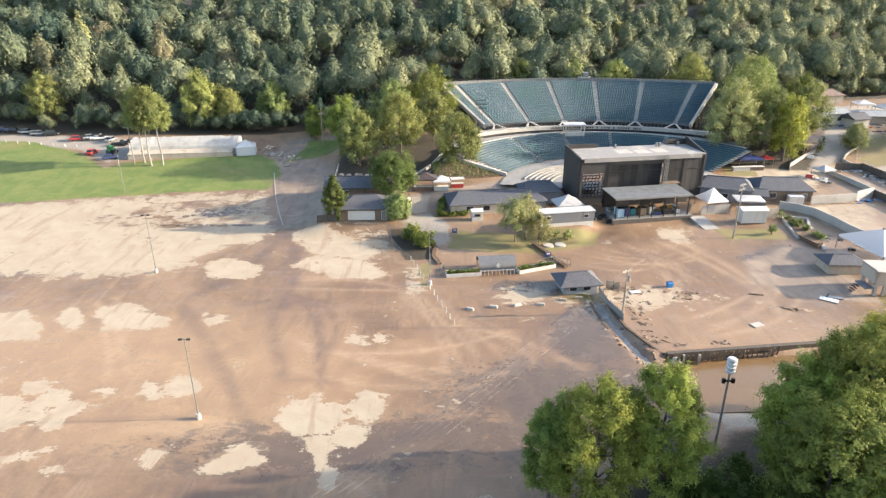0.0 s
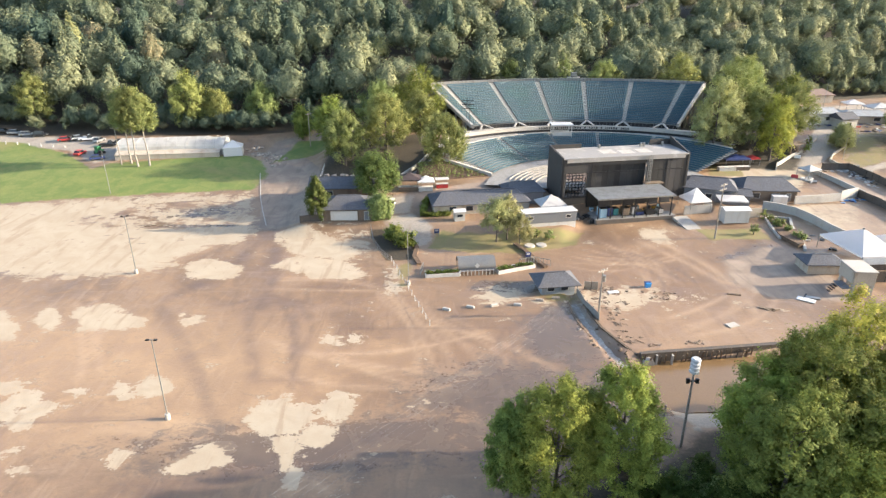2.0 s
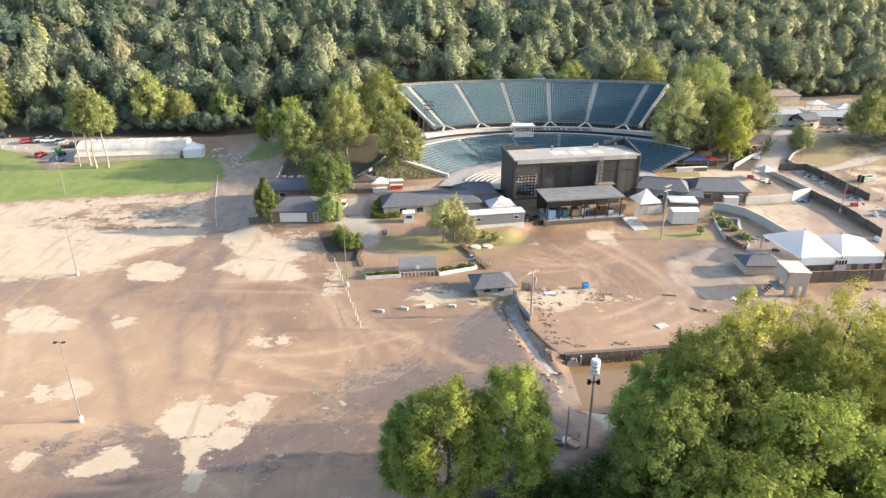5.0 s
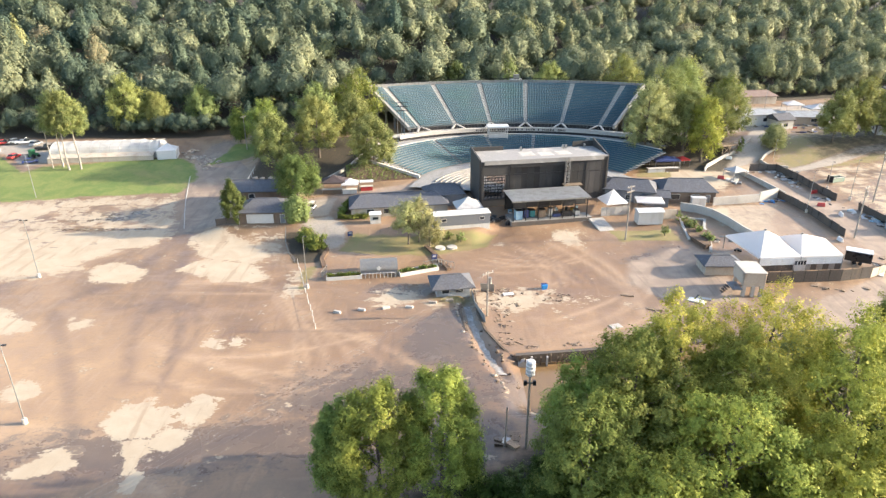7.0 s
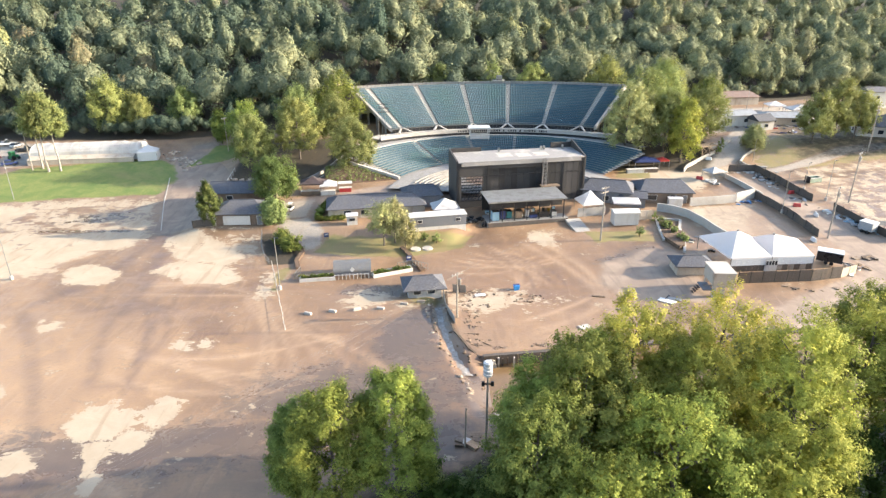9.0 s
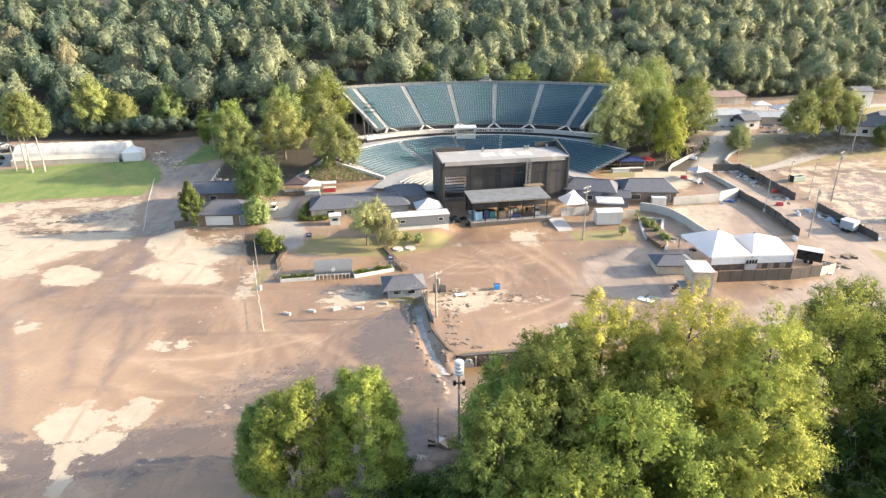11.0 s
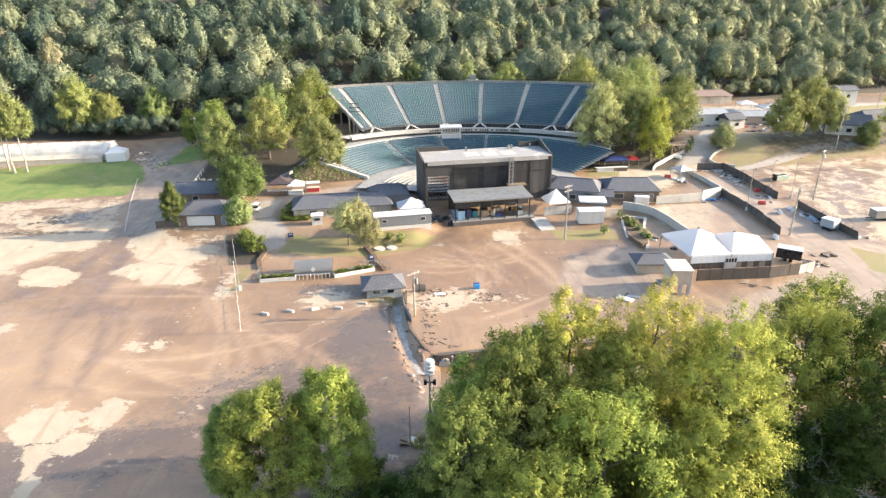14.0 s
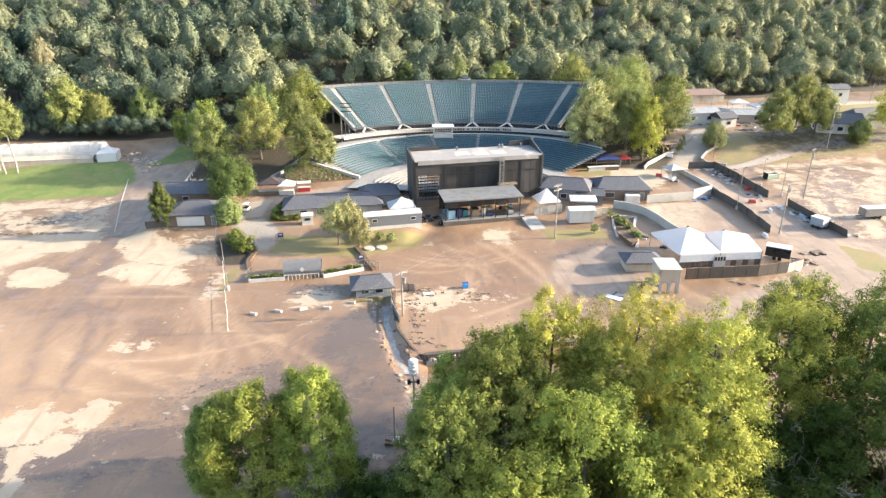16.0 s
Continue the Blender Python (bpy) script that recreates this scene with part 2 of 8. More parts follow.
CORRUGATED = plain("corrugated_metal", (0.40, 0.40, 0.39), 0.5, 0.35, vary=0.15, dirt=(0.3, 0.27, 0.24))
DULLMETAL = plain("dull_grey_metal", (0.24, 0.235, 0.225), 0.45, 0.4, vary=0.2, dirt=(0.30, 0.26, 0.22))
CONCRETE = plain("pale_concrete", (0.48, 0.45, 0.405), 0.85, vary=0.12, scale=0.35, dirt=(0.36, 0.32, 0.27), dirt_amt=0.6)
CONCRETE_MID = plain("mid_concrete", (0.38, 0.365, 0.34), 0.85, vary=0.15, scale=0.35, dirt=(0.27, 0.25, 0.22), dirt_amt=0.6)
CONCRETE_DARK = plain("grey_concrete", (0.30, 0.29, 0.275), 0.85, vary=0.2, dirt=(0.17, 0.15, 0.13))
SEATBLUE = plain("blue_green_seat", (0.028, 0.098, 0.140), 0.6, vary=0.12, scale=0.08, dirt=(0.05, 0.14, 0.135), dirt_amt=0.7, relief=0)
SHINGLE = plain("grey_shingles", (0.098, 0.102, 0.12), 0.85, vary=0.3, fine=3, dirt=(0.14, 0.132, 0.125), relief=0.02)
WHITEWALL = plain("white_painted_wall", (0.60, 0.58, 0.545), 0.7, vary=0.08, dirt=(0.42, 0.35, 0.27), dirt_amt=0.5, streak=True)
WHITEVINYL = plain("white_vinyl", (0.62, 0.62, 0.62), 0.45, vary=0.05, scale=0.4, dirt=(0.62, 0.61, 0.60), dirt_amt=0.4, relief=0.02)
TANWALL = plain("tan_rendered_wall", (0.52, 0.45, 0.365), 0.85, vary=0.1, dirt=(0.33, 0.25, 0.18), dirt_amt=0.7, streak=True)
BROWNWALL = plain("brown_wall", (0.20, 0.145, 0.105), 0.8, vary=0.2, streak=True)
TERRACOTTA = plain("weathered_red_brown_roof", (0.22, 0.15, 0.125), 0.85, vary=0.25, fine=3, dirt=(0.22, 0.16, 0.13))
GREYWALL = plain("grey_blue_siding", (0.17, 0.18, 0.20), 0.6, vary=0.12, dirt=(0.24, 0.22, 0.2))
GLASS = plain("dark_window", (0.03, 0.035, 0.042), 0.12, vary=0.1, relief=0)
WOOD = plain("weathered_wood", (0.27, 0.20, 0.14), 0.85, vary=0.35, streak=True, spread=0.25)
WOODPOLE = plain("utility_pole_wood", (0.33, 0.295, 0.255), 0.9, vary=0.3, streak=True)
BLACKFENCE = plain("dark_fence_cloth", (0.098, 0.083, 0.072), 0.8, vary=0.3, dirt=(0.16, 0.125, 0.095), dirt_amt=0.8, streak=True)
BLUE = plain("blue_plastic", (0.03, 0.25, 0.62), 0.4, vary=0.1)
DARKBLUE = plain("dark_blue", (0.03, 0.05, 0.16), 0.5, vary=0.1)
RED = plain("red_paint", (0.50, 0.045, 0.04), 0.45, vary=0.15)
PALEGREEN = plain("pale_green_paint", (0.20, 0.27, 0.22), 0.5, vary=0.15)
GREENP = plain("green_paint", (0.035, 0.20, 0.075), 0.45, vary=0.15)
WHITECAR = plain("white_car_paint", (0.75, 0.75, 0.74), 0.25, vary=0.04, relief=0)
BLACKP = plain("black_paint", (0.02, 0.02, 0.022), 0.35, vary=0.2)
SILVER = plain("silver_paint", (0.40, 0.42, 0.44), 0.3, 0.4, vary=0.08, relief=0)
RUBBER = plain("rubber", (0.022, 0.022, 0.022), 0.85, vary=0.2)
ROCK = plain("mud_caked_rock", (0.40, 0.34, 0.28), 0.9, vary=0.3, fine=3, spread=0.3, relief=0.05)
DEBRIS = plain("muddy_debris", (0.19, 0.135, 0.095), 0.85, vary=0.45, fine=4, spread=0.35, relief=0.05)
PLANTS = leafy("planter_plants", (0.04, 0.07, 0.02), (0.10, 0.14, 0.035), (0.19, 0.22, 0.06), 0.8)
MULCH = plain("brown_mulch", (0.15, 0.095, 0.06), 0.95, vary=0.4, fine=3, relief=0.05)
YELLOW = plain("yellow_paint", (0.55, 0.33, 0.04), 0.5, vary=0.2)
TEAL = plain("teal_paint", (0.04, 0.22, 0.22), 0.5, vary=0.2)
SKYBLUE = plain("light_blue_paint", (0.30, 0.47, 0.58), 0.5, vary=0.1)
STREAM = plain("rushing_muddy_water", (0.36, 0.32, 0.28), 0.5, vary=0.35, scale=0.9, fine=2.5, dirt=(0.62, 0.60, 0.57), dirt_amt=0.9, relief=0.06)
WATER = plain("muddy_water", (0.22, 0.14, 0.07), 0.12, vary=0.12, scale=0.2, dirt=(0.24, 0.17, 0.11), relief=0.02)
def cloth(name, col, stain=0.8):
    """Tent cloth that lets some daylight through."""
    m = plain(name, col, 0.5, vary=0.05, scale=0.4, dirt=tuple(stain * v for v in col), dirt_amt=0.4 if stain > 0.7 else 0.75, relief=0.02)
    nt = m.node_tree
    t = nt.nodes.new("ShaderNodeBsdfTranslucent")
    t.inputs["Color"].default_value = (*(min(0.92, 1.08 * v) for v in col), 1)
    mx = nt.nodes.new("ShaderNodeMixShader")
    mx.inputs[0].default_value = 0.4
    link(nt, nt.nodes["Principled BSDF"].outputs[0], mx.inputs[1])
    link(nt, t.outputs[0], mx.inputs[2])
    link(nt, mx.outputs[0], nt.nodes["Material Output"].inputs["Surface"])
    return m


TENTCLOTH = cloth("white_tent_cloth", (0.86, 0.86, 0.87))
OLDCLOTH = cloth("mildewed_tent_cloth", (0.76, 0.75, 0.72), 0.5)
MESHPANEL = plain("black_mesh_panel", (0.030, 0.029, 0.031), 0.7, vary=0.35, scale=0.3, dirt=(0.065, 0.057, 0.052), dirt_amt=0.6, streak=True, spread=0.45)
GREYPALE = plain("pale_grey_blue_wall", (0.34, 0.36, 0.38), 0.7, vary=0.12)
WIRE = plain("aluminium_wire", (0.3, 0.29, 0.27), 0.5, 0.3, vary=0.05, relief=0)

# ---- geometry helpers ----
rnd = random.Random(7)
rng = np.random.default_rng(7)


def box(bm, x0, y0, z0, x1, y1, z1, m=None):
    vs = [bm.verts.new((x, y, z)) for z in (z0, z1) for x, y in ((x0, y0), (x1, y0), (x1, y1), (x0, y1))]
    for f in ((3, 2, 1, 0), (4, 5, 6, 7), (0, 1, 5, 4), (1, 2, 6, 5), (2, 3, 7, 6), (3, 0, 4, 7)):
        bm.faces.new([vs[i] for i in f])
    if m is not None:
        bmesh.ops.transform(bm, matrix=m, verts=vs)
    return vs


def boxes(*rows):
    bm = bmesh.new()
    for r in rows:
        box(bm, *r)
    return bm


def beam(bm, a, b, w, h=None):
    """A square bar from a to b."""
    a, b = Vector(a), Vector(b)
    d = b - a
    q = d.to_track_quat("Z", "Y").to_matrix().to_4x4()
    h = h or w
    box(bm, -w / 2, -h / 2, 0, w / 2, h / 2, d.length, Matrix.Translation(a) @ q)


def tube(bm, a, b, r0, r1=None, n=8):
    a, b = Vector(a), Vector(b)
    d = b - a
    r1 = r0 if r1 is None else r1
    q = d.to_track_quat("Z", "Y").to_matrix()
    ring = []
    for c, r in ((a, r0), (b, r1)):
        ring.append([bm.verts.new(c + q @ Vector((r * math.cos(k * math.tau / n), r * math.sin(k * math.tau / n), 0))) for k in range(n)])
    for k in range(n):
        bm.faces.new((ring[0][k], ring[0][(k + 1) % n], ring[1][(k + 1) % n], ring[1][k]))
    bm.faces.new(ring[0][::-1])
    bm.faces.new(ring[1])


def prism(bm, pts, z0, z1):
    """An upright solid over a plan outline."""
    lo = [bm.verts.new((x, y, z0)) for x, y in pts]
    hi = [bm.verts.new((x, y, z1)) for x, y in pts]
    n = len(pts)
    for k in range(n):
        bm.faces.new((lo[k], lo[(k + 1) % n], hi[(k + 1) % n], hi[k]))
    bm.faces.new(lo[::-1])
    bm.faces.new(hi)


def hull(bm, lo, hi):
    """A closed solid between two rings of as many points."""
    a = [bm.verts.new(p) for p in lo]
    b = [bm.verts.new(p) for p in hi]
    n = len(a)
    for k in range(n):
        bm.faces.new((a[k], a[(k + 1) % n], b[(k + 1) % n], b[k]))
    bm.faces.new(a[::-1])
    bm.faces.new(b)


def finish(bm, name, smooth=False):
    bmesh.ops.recalc_face_normals(bm, faces=bm.faces)
    me = bpy.data.meshes.new(name)
    bm.to_mesh(me)
    bm.free()
    if smooth:
        me.shade_smooth()
    return me


def part(name, bm, material, parent, label="", smooth=False, bevel=0.0):
    if bevel:
        bmesh.ops.bevel(bm, geom=list(bm.edges), offset=bevel, segments=1, affect="EDGES")
    ob = new(name, finish(bm, name, smooth))
    ob.data.materials.append(material)
    ob.parent = parent
    if label:
        ob["label"] = label
    return ob


def solid(name, bm, material, label, category, m=None, group="", kind="", smooth=False, bevel=0.0):
    ob = part(name, bm, material, None, "", smooth, bevel)
    if m is not None:
        ob.matrix_world = m
    return tagged(ob, label, category, group, kind)


def thing(name, label, category, m=None, group="", kind=""):
    ob = new(name)
    ob.empty_display_size = 0.3
    if m is not None:
        ob.matrix_world = m
    return tagged(ob, label, category, group, kind)


def mesh_np(name, verts, quads, material):
    me = bpy.data.meshes.new(name)
    me.vertices.add(len(verts))
    me.vertices.foreach_set("co", np.ascontiguousarray(verts, np.float32).ravel())
    k = quads.shape[1]
    me.loops.add(quads.size)
    me.loops.foreach_set("vertex_index", np.ascontiguousarray(quads, np.int32).ravel())
    me.polygons.add(len(quads))
    me.polygons.foreach_set("loop_start", np.arange(0, quads.size, k, dtype=np.int32))
    me.update(calc_edges=True)
    me.materials.append(material)
    return me


def ss(a, b, t):
    u = np.clip((t - a) / (b - a), 0, 1)
    return u * u * (3 - 2 * u)


def height(x, y):
    """The lie of the land."""
    x, y = np.asarray(x, float), np.asarray(y, float)
    wl = 1 - ss(-36, -27, x)
    wr = ss(64, 76, x)
    wm = 1 - np.maximum(wl, wr)
    bank = ss(-10, 2, x)
    dock = ss(29, 41, x)
    mid = ss(16, 20, x) * (1 - dock)
    y1 = 130 - 2 * bank - 2 * mid + 8 * dock
    y2 = 136 - 4.0 * mid + 10 * dock
    hm = 0.9 * dock * ss(120, 132, y) + (2.0 - 0.6 * dock) * ss(y1, y2, y) + 2.0 * ss(138, 164, y) + 4.0 * ss(163, 190, y) * (1 - ss(14, 24, x)) + 5 * ss(198, 225, y)
    hl = 5.0 * ss(139, 188, y) + 2.6 * ss(186, 204, y) + 1.5 * ss(203, 215, y)
    hr = 0.6 * ss(96, 112, y) + 1.5 * ss(122, 150, y) + 1.2 * ss(150, 172, y) + 4.6 * ss(177, 196, y) + 3.0 * ss(196, 230, y)
    h = hm * wm + hl * wl + hr * wr
    y0 = 214 + np.maximum(0, x + 15) * 0.24
    up = np.maximum(0, y - y0)
    h = h + 0.30 * up * up / (up + 14)
    # the creek in front of the plaza and the ditch that feeds it
    creek = ss(30.5, 37.5, x) * ss(66, 72, y) * (1 - ss(81.6, 83.0, y + (34 - x) * 0.09))
    h = h - 2.4 * creek
    cx = 27.2 + np.clip((104 - y) / 27, 0, 1) ** 2 * 4.6
    ditch = np.exp(-((x - cx) / 1.0) ** 4) * ss(74, 79, y) * (1 - ss(101, 105, y))
    h = h - 0.75 * ditch
    south = 1 - ss(40, 62, y)
    h = h - 1.2 * south * ss(8, 20, x)
    return h


def hz(x, y):
    return float(height(x, y))


def at(x, y, dz=0.0, rz=0.0):
    return pose(x, y, hz(x, y) + dz, 0, 0, rz)

# ---- ground ----
def inside(px, py, pts, soft=2.0):
    """0.5 on the outline of a plan polygon, rising to 1 inside and falling to 0 outside over soft metres."""
    d = np.full(px.shape, 1e9)
    ins = np.zeros(px.shape, bool)
    n = len(pts)
    for k in range(n):
        (x0, y0), (x1, y1) = pts[k], pts[(k + 1) % n]
        dx, dy = x1 - x0, y1 - y0
        u = np.clip(((px - x0) * dx + (py - y0) * dy) / (dx * dx + dy * dy), 0, 1)
        d = np.minimum(d, np.hypot(px - x0 - u * dx, py - y0 - u * dy))
        if y0 != y1:
            ins ^= ((y0 > py) != (y1 > py)) & (px < (x1 - x0) * (py - y0) / (y1 - y0) + x0)
    return np.clip(0.5 + np.where(ins, d, -d) / (2 * soft), 0, 1)


def oval(px, py, cx, cy, rx, ry, turn=0.0):
    c, s = math.cos(radians(turn)), math.sin(radians(turn))
    u, v = (px - cx) * c + (py - cy) * s, -(px - cx) * s + (py - cy) * c
    q = np.sqrt((u / rx) ** 2 + (v / ry) ** 2)
    return np.clip(0.5 + (1 - q) * 0.45, 0, 1)


def grid_lines(lo, hi, step, far, grow):
    mid = list(np.arange(lo, hi + 1e-6, step))
    a, b, s = mid[0], mid[-1], step
    left, right = [], []
    while a > -far:
        s *= grow
        a -= s
        left.append(a)
    s = step
    while b < far:
        s *= grow
        b += s
        right.append(b)
    return np.array(left[::-1] + mid + right)


gx = grid_lines(-100, 140, 0.7, 2600, 1.13)
gy = grid_lines(44, 205, 0.7, 2600, 1.13)
GX, GY = np.meshgrid(gx, gy)
GZ = height(GX, GY)
far_cut = np.hypot(GX, GY - 100)
GZ = np.where(far_cut > 700, np.minimum(GZ, 120), GZ)
nx, ny = len(gx), len(gy)
idx = np.arange(nx * ny).reshape(ny, nx)
quads = np.stack([idx[:-1, :-1], idx[:-1, 1:], idx[1:, 1:], idx[1:, :-1]], -1).reshape(-1, 4)
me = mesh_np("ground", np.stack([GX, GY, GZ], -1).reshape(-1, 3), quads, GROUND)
me.shade_smooth()
px, py = GX.ravel(), GY.ravel()

# dried silt: the upper car park and islands in the mud
pale = inside(px, py, [(-230, 108), (-84, 111), (-70, 111), (-56.5, 112), (-50.5, 116), (-50.3, 121), (-48, 124), (-40, 127.5), (-38, 137), (-43, 152), (-46, 158), (-70, 157), (-110, 151), (-230, 147)], 3)
for ring in ([(-22, 66), (-22.3, 68.7), (-20.5, 70.3), (-17.3, 72.6), (-15.9, 70.2), (-14, 70.5), (-11.3, 73.2), (-8.4, 72), (-8.5, 67.4), (-9.7, 64.9), (-10.4, 61.4), (-12, 60.2), (-14.6, 63), (-20.9, 63.8)],
             [(-18, 63.9), (-14.6, 63.8), (-12.6, 57.5), (-12.4, 54.6), (-14.2, 54.6), (-15.8, 58.9)], [(-29.2, 56.8), (-28.6, 59.2), (-25.2, 62), (-22.9, 60.1), (-20.2, 59), (-21, 57.9), (-25.2, 57)],
             [(-60.2, 94.3), (-60.4, 98), (-56, 99.2), (-51, 97), (-46.6, 93.3), (-47, 90.6), (-51.9, 89.9), (-56, 90.5)], [(-46.4, 109.3), (-48.4, 116.8), (-45.3, 119), (-40.3, 117.6), (-36, 114.8), (-36.3, 110.4), (-40.6, 108.6)],
             [(-31.6, 114.5), (-29.8, 119.2), (-23.9, 119.8), (-18.9, 118.4), (-14, 116), (-11, 110.4), (-14.4, 108.5), (-21.6, 109.6), (-24.6, 111.9)], [(-35.4, 133.3), (-27.9, 135), (-22, 131), (-16, 126.8), (-13, 121), (-17.8, 118.3), (-25.2, 120.3), (-29.2, 122.5), (-33.4, 127.2)],
             [(-79.7, 96), (-73.1, 96.6), (-67.2, 91.4), (-65.4, 87), (-73.1, 86)]):
    pale = np.maximum(pale, inside(px, py, ring, 1.1))
for ring in ([(-56.6, 69.6), (-56.4, 72.1), (-53.4, 73.5), (-51, 71.4), (-48.4, 69.9), (-48.6, 68.2), (-49.9, 67.2), (-49.2, 64.7), (-52.1, 64.6), (-54.3, 66.3)], [(-62.5, 72.1), (-57.8, 71.4), (-54.8, 66.2), (-57.3, 63.9)],
             [(-60.6, 75.1), (-58.1, 75.8), (-55.4, 73.4), (-57, 72.2)], [(-49.2, 73.2), (-47.2, 74.4), (-45.7, 73.1), (-47.2, 71.6)], [(-43.9, 74.5), (-42.9, 75.8), (-40.5, 74.6), (-38.6, 71.7), (-40.8, 70.4)],
             [(-40.1, 74.2), (-39.3, 76.6), (-36.2, 76.4), (-34, 73.8), (-35, 71.9), (-37.9, 71.9)], [(-37.7, 59.3), (-36.5, 61.2), (-34.5, 60.8), (-33.7, 59), (-35, 57.5)], [(-65.6, 92.3), (-67.1, 96.9), (-66.1, 98.7), (-63, 96), (-60.4, 92.2), (-61.7, 89.8)],
             [(-42.8, 95.9), (-41.5, 96.7), (-39.4, 94.2), (-37.5, 95.3), (-36.2, 92.6), (-38.7, 90.8), (-40.5, 91.6)]):
    pale = np.maximum(pale, inside(px, py, ring, 0.9))
for row in ((-46, 57.6, 1.3, 0.8, 0), (-48.6, 60.9, 0.8, 0.6, 0), (-51.8, 59.5, 1.8, 0.8, 10), (-5.8, 106, 2.2, 2.3, 10), (-13.7, 86.8, 1.6, 1.5, 0), (-10.2, 86.8, 1.2, 1.5, 0)):
    pale = np.maximum(pale, oval(px, py, *row))
pale = pale - 0.4 * oval(px, py, -18.6, 67.4, 0.9, 1.0, 0) - 0.4 * oval(px, py, -13.3, 68, 1.2, 2.2, 20) - 0.35 * oval(px, py, -53, 69.2, 1.6, 0.9, 20)
pale = np.maximum(pale, 0.5 * inside(px, py, [(-34.9, 129), (-30.8, 135.5), (-20.3, 136.8), (-11.2, 133.4), (-9, 123), (-14, 116), (-30.7, 118.4)], 3))
for row in ((-76, 76, 8, 5, 0), (13, 102, 3.5, 3, 20), (-5, 111.5, 1.8, 3.2, 10), (36, 101, 9, 3.0, 5), (9, 126, 7, 2.4, -10), (50.5, 130.5, 3.6, 3.4, 0)):
    pale = np.maximum(pale, oval(px, py, *row))
pale = np.maximum(pale, inside(px, py, [(76, 158), (97, 157), (116, 178), (96, 176), (84, 172)], 2))
pale = np.maximum(pale, inside(px, py, [(90, 132), (98, 131), (106, 146), (92, 147), (86, 140)], 2) * 0.85)
pale = np.maximum(pale, inside(px, py, [(131, 124), (190, 120), (230, 170), (160, 182), (126, 174), (128, 150)], 3) * 0.6)
pale = pale - 0.75 * oval(px, py, -56, 147.5, 17, 5.5, 8) - 0.4 * oval(px, py, -56, 138.3, 18, 1.4, 0) - 0.3 * oval(px, py, -45, 121, 8, 1.6, 20)
pale = pale - 0.3 * oval(px, py, -30, 120, 1.0, 9, 10)
pale = np.clip(pale, 0, 1)

# lawns and planted banks
grass = inside(px, py, [(-300, 150), (-110, 152.5), (-70, 158.5), (-47, 160), (-45, 170), (-50, 180), (-57, 186), (-93, 178), (-97, 174), (-112, 188), (-130, 196), (-300, 205)], 2)
grass = np.maximum(grass, inside(px, py, [(-46, 178), (-38, 182), (-31, 188), (-30, 197), (-42, 196)], 1.5))
grass = np.maximum(grass, inside(px, py, [(0, 124), (2.5, 132.5), (18, 131), (36, 132), (33, 125.5), (21, 121), (9, 121.5)], 1.5) * 0.8)
grass = np.maximum(grass, inside(px, py, [(60.5, 133), (62, 126.8), (76, 126.5), (76, 133)], 1.2) * 0.72)
grass = np.maximum(grass, inside(px, py, [(-6, 117), (-5, 105), (-2.5, 105), (-2, 117)], 1.2) * 0.6)
grass = np.maximum(grass, inside(px, py, [(120, 174), (134, 173.5), (147, 178), (178, 183), (240, 188), (240, 208), (150, 205), (128, 196), (122, 183)], 2) * 0.57)
path_r = np.maximum(inside(px, py, [(121, 172.5), (126, 172), (139, 178.5), (154, 185.5), (190, 191), (190, 193.5), (152, 188.5), (136, 181)], 0.8), inside(px, py, [(152, 222), (240, 236), (240, 240), (150, 226)], 0.8))
grass = np.maximum(grass, inside(px, py, [(165, 214), (250, 222), (250, 240), (160, 232)], 3) * 0.8)
grass = grass * (1 - path_r)
grass = np.maximum(grass, inside(px, py, [(78, 168), (87, 167), (90, 176), (84, 184)], 1.5))
grass = np.maximum(grass, inside(px, py, [(124, 121), (129, 116), (127, 104), (121, 109)], 1.5))
grass = np.maximum(grass, oval(px, py, 25, 101.5, 3.2, 2.0, 0) * 0.9)
grass = np.maximum(grass, oval(px, py, 86, 98, 7, 3, 0) * 0.5)

# wet asphalt: the lane up the side, the yard by the huts, the lane on the far bank
road = inside(px, py, [(-39, 136.5), (-28.5, 136.5), (-28, 160), (-31, 172), (-36, 181), (-43, 186), (-41, 194), (-30, 199), (-24, 202), (-25, 205), (-36, 203), (-49, 196), (-51, 186), (-47.5, 171), (-43.6, 155)], 1)
road = np.maximum(road, inside(px, py, [(-11, 138), (-4, 138), (0, 132), (-1, 126), (-4, 128), (-10, 135), (-14, 150), (16, 161), (25, 163), (24, 158), (6, 153), (-3, 146)], 1.5))
road = np.maximum(road, inside(px, py, [(107, 176), (116, 181), (126, 190), (138, 206), (131, 208), (120, 194), (106, 182)], 1.2))
road = np.maximum(road, inside(px, py, [(60, 117), (70, 124), (80, 123), (80, 97), (64, 99), (57, 106)], 4) * 0.75)
road = np.maximum(road, inside(px, py, [(108, 168), (116, 168), (126, 140), (133, 118), (125, 92), (84, 88), (84, 97), (112, 112), (113, 130)], 3) * 0.68)
road = np.maximum(road, inside(px, py, [(84, 128), (100, 122), (113, 130), (106, 150), (92, 147)], 3) * 0.5)

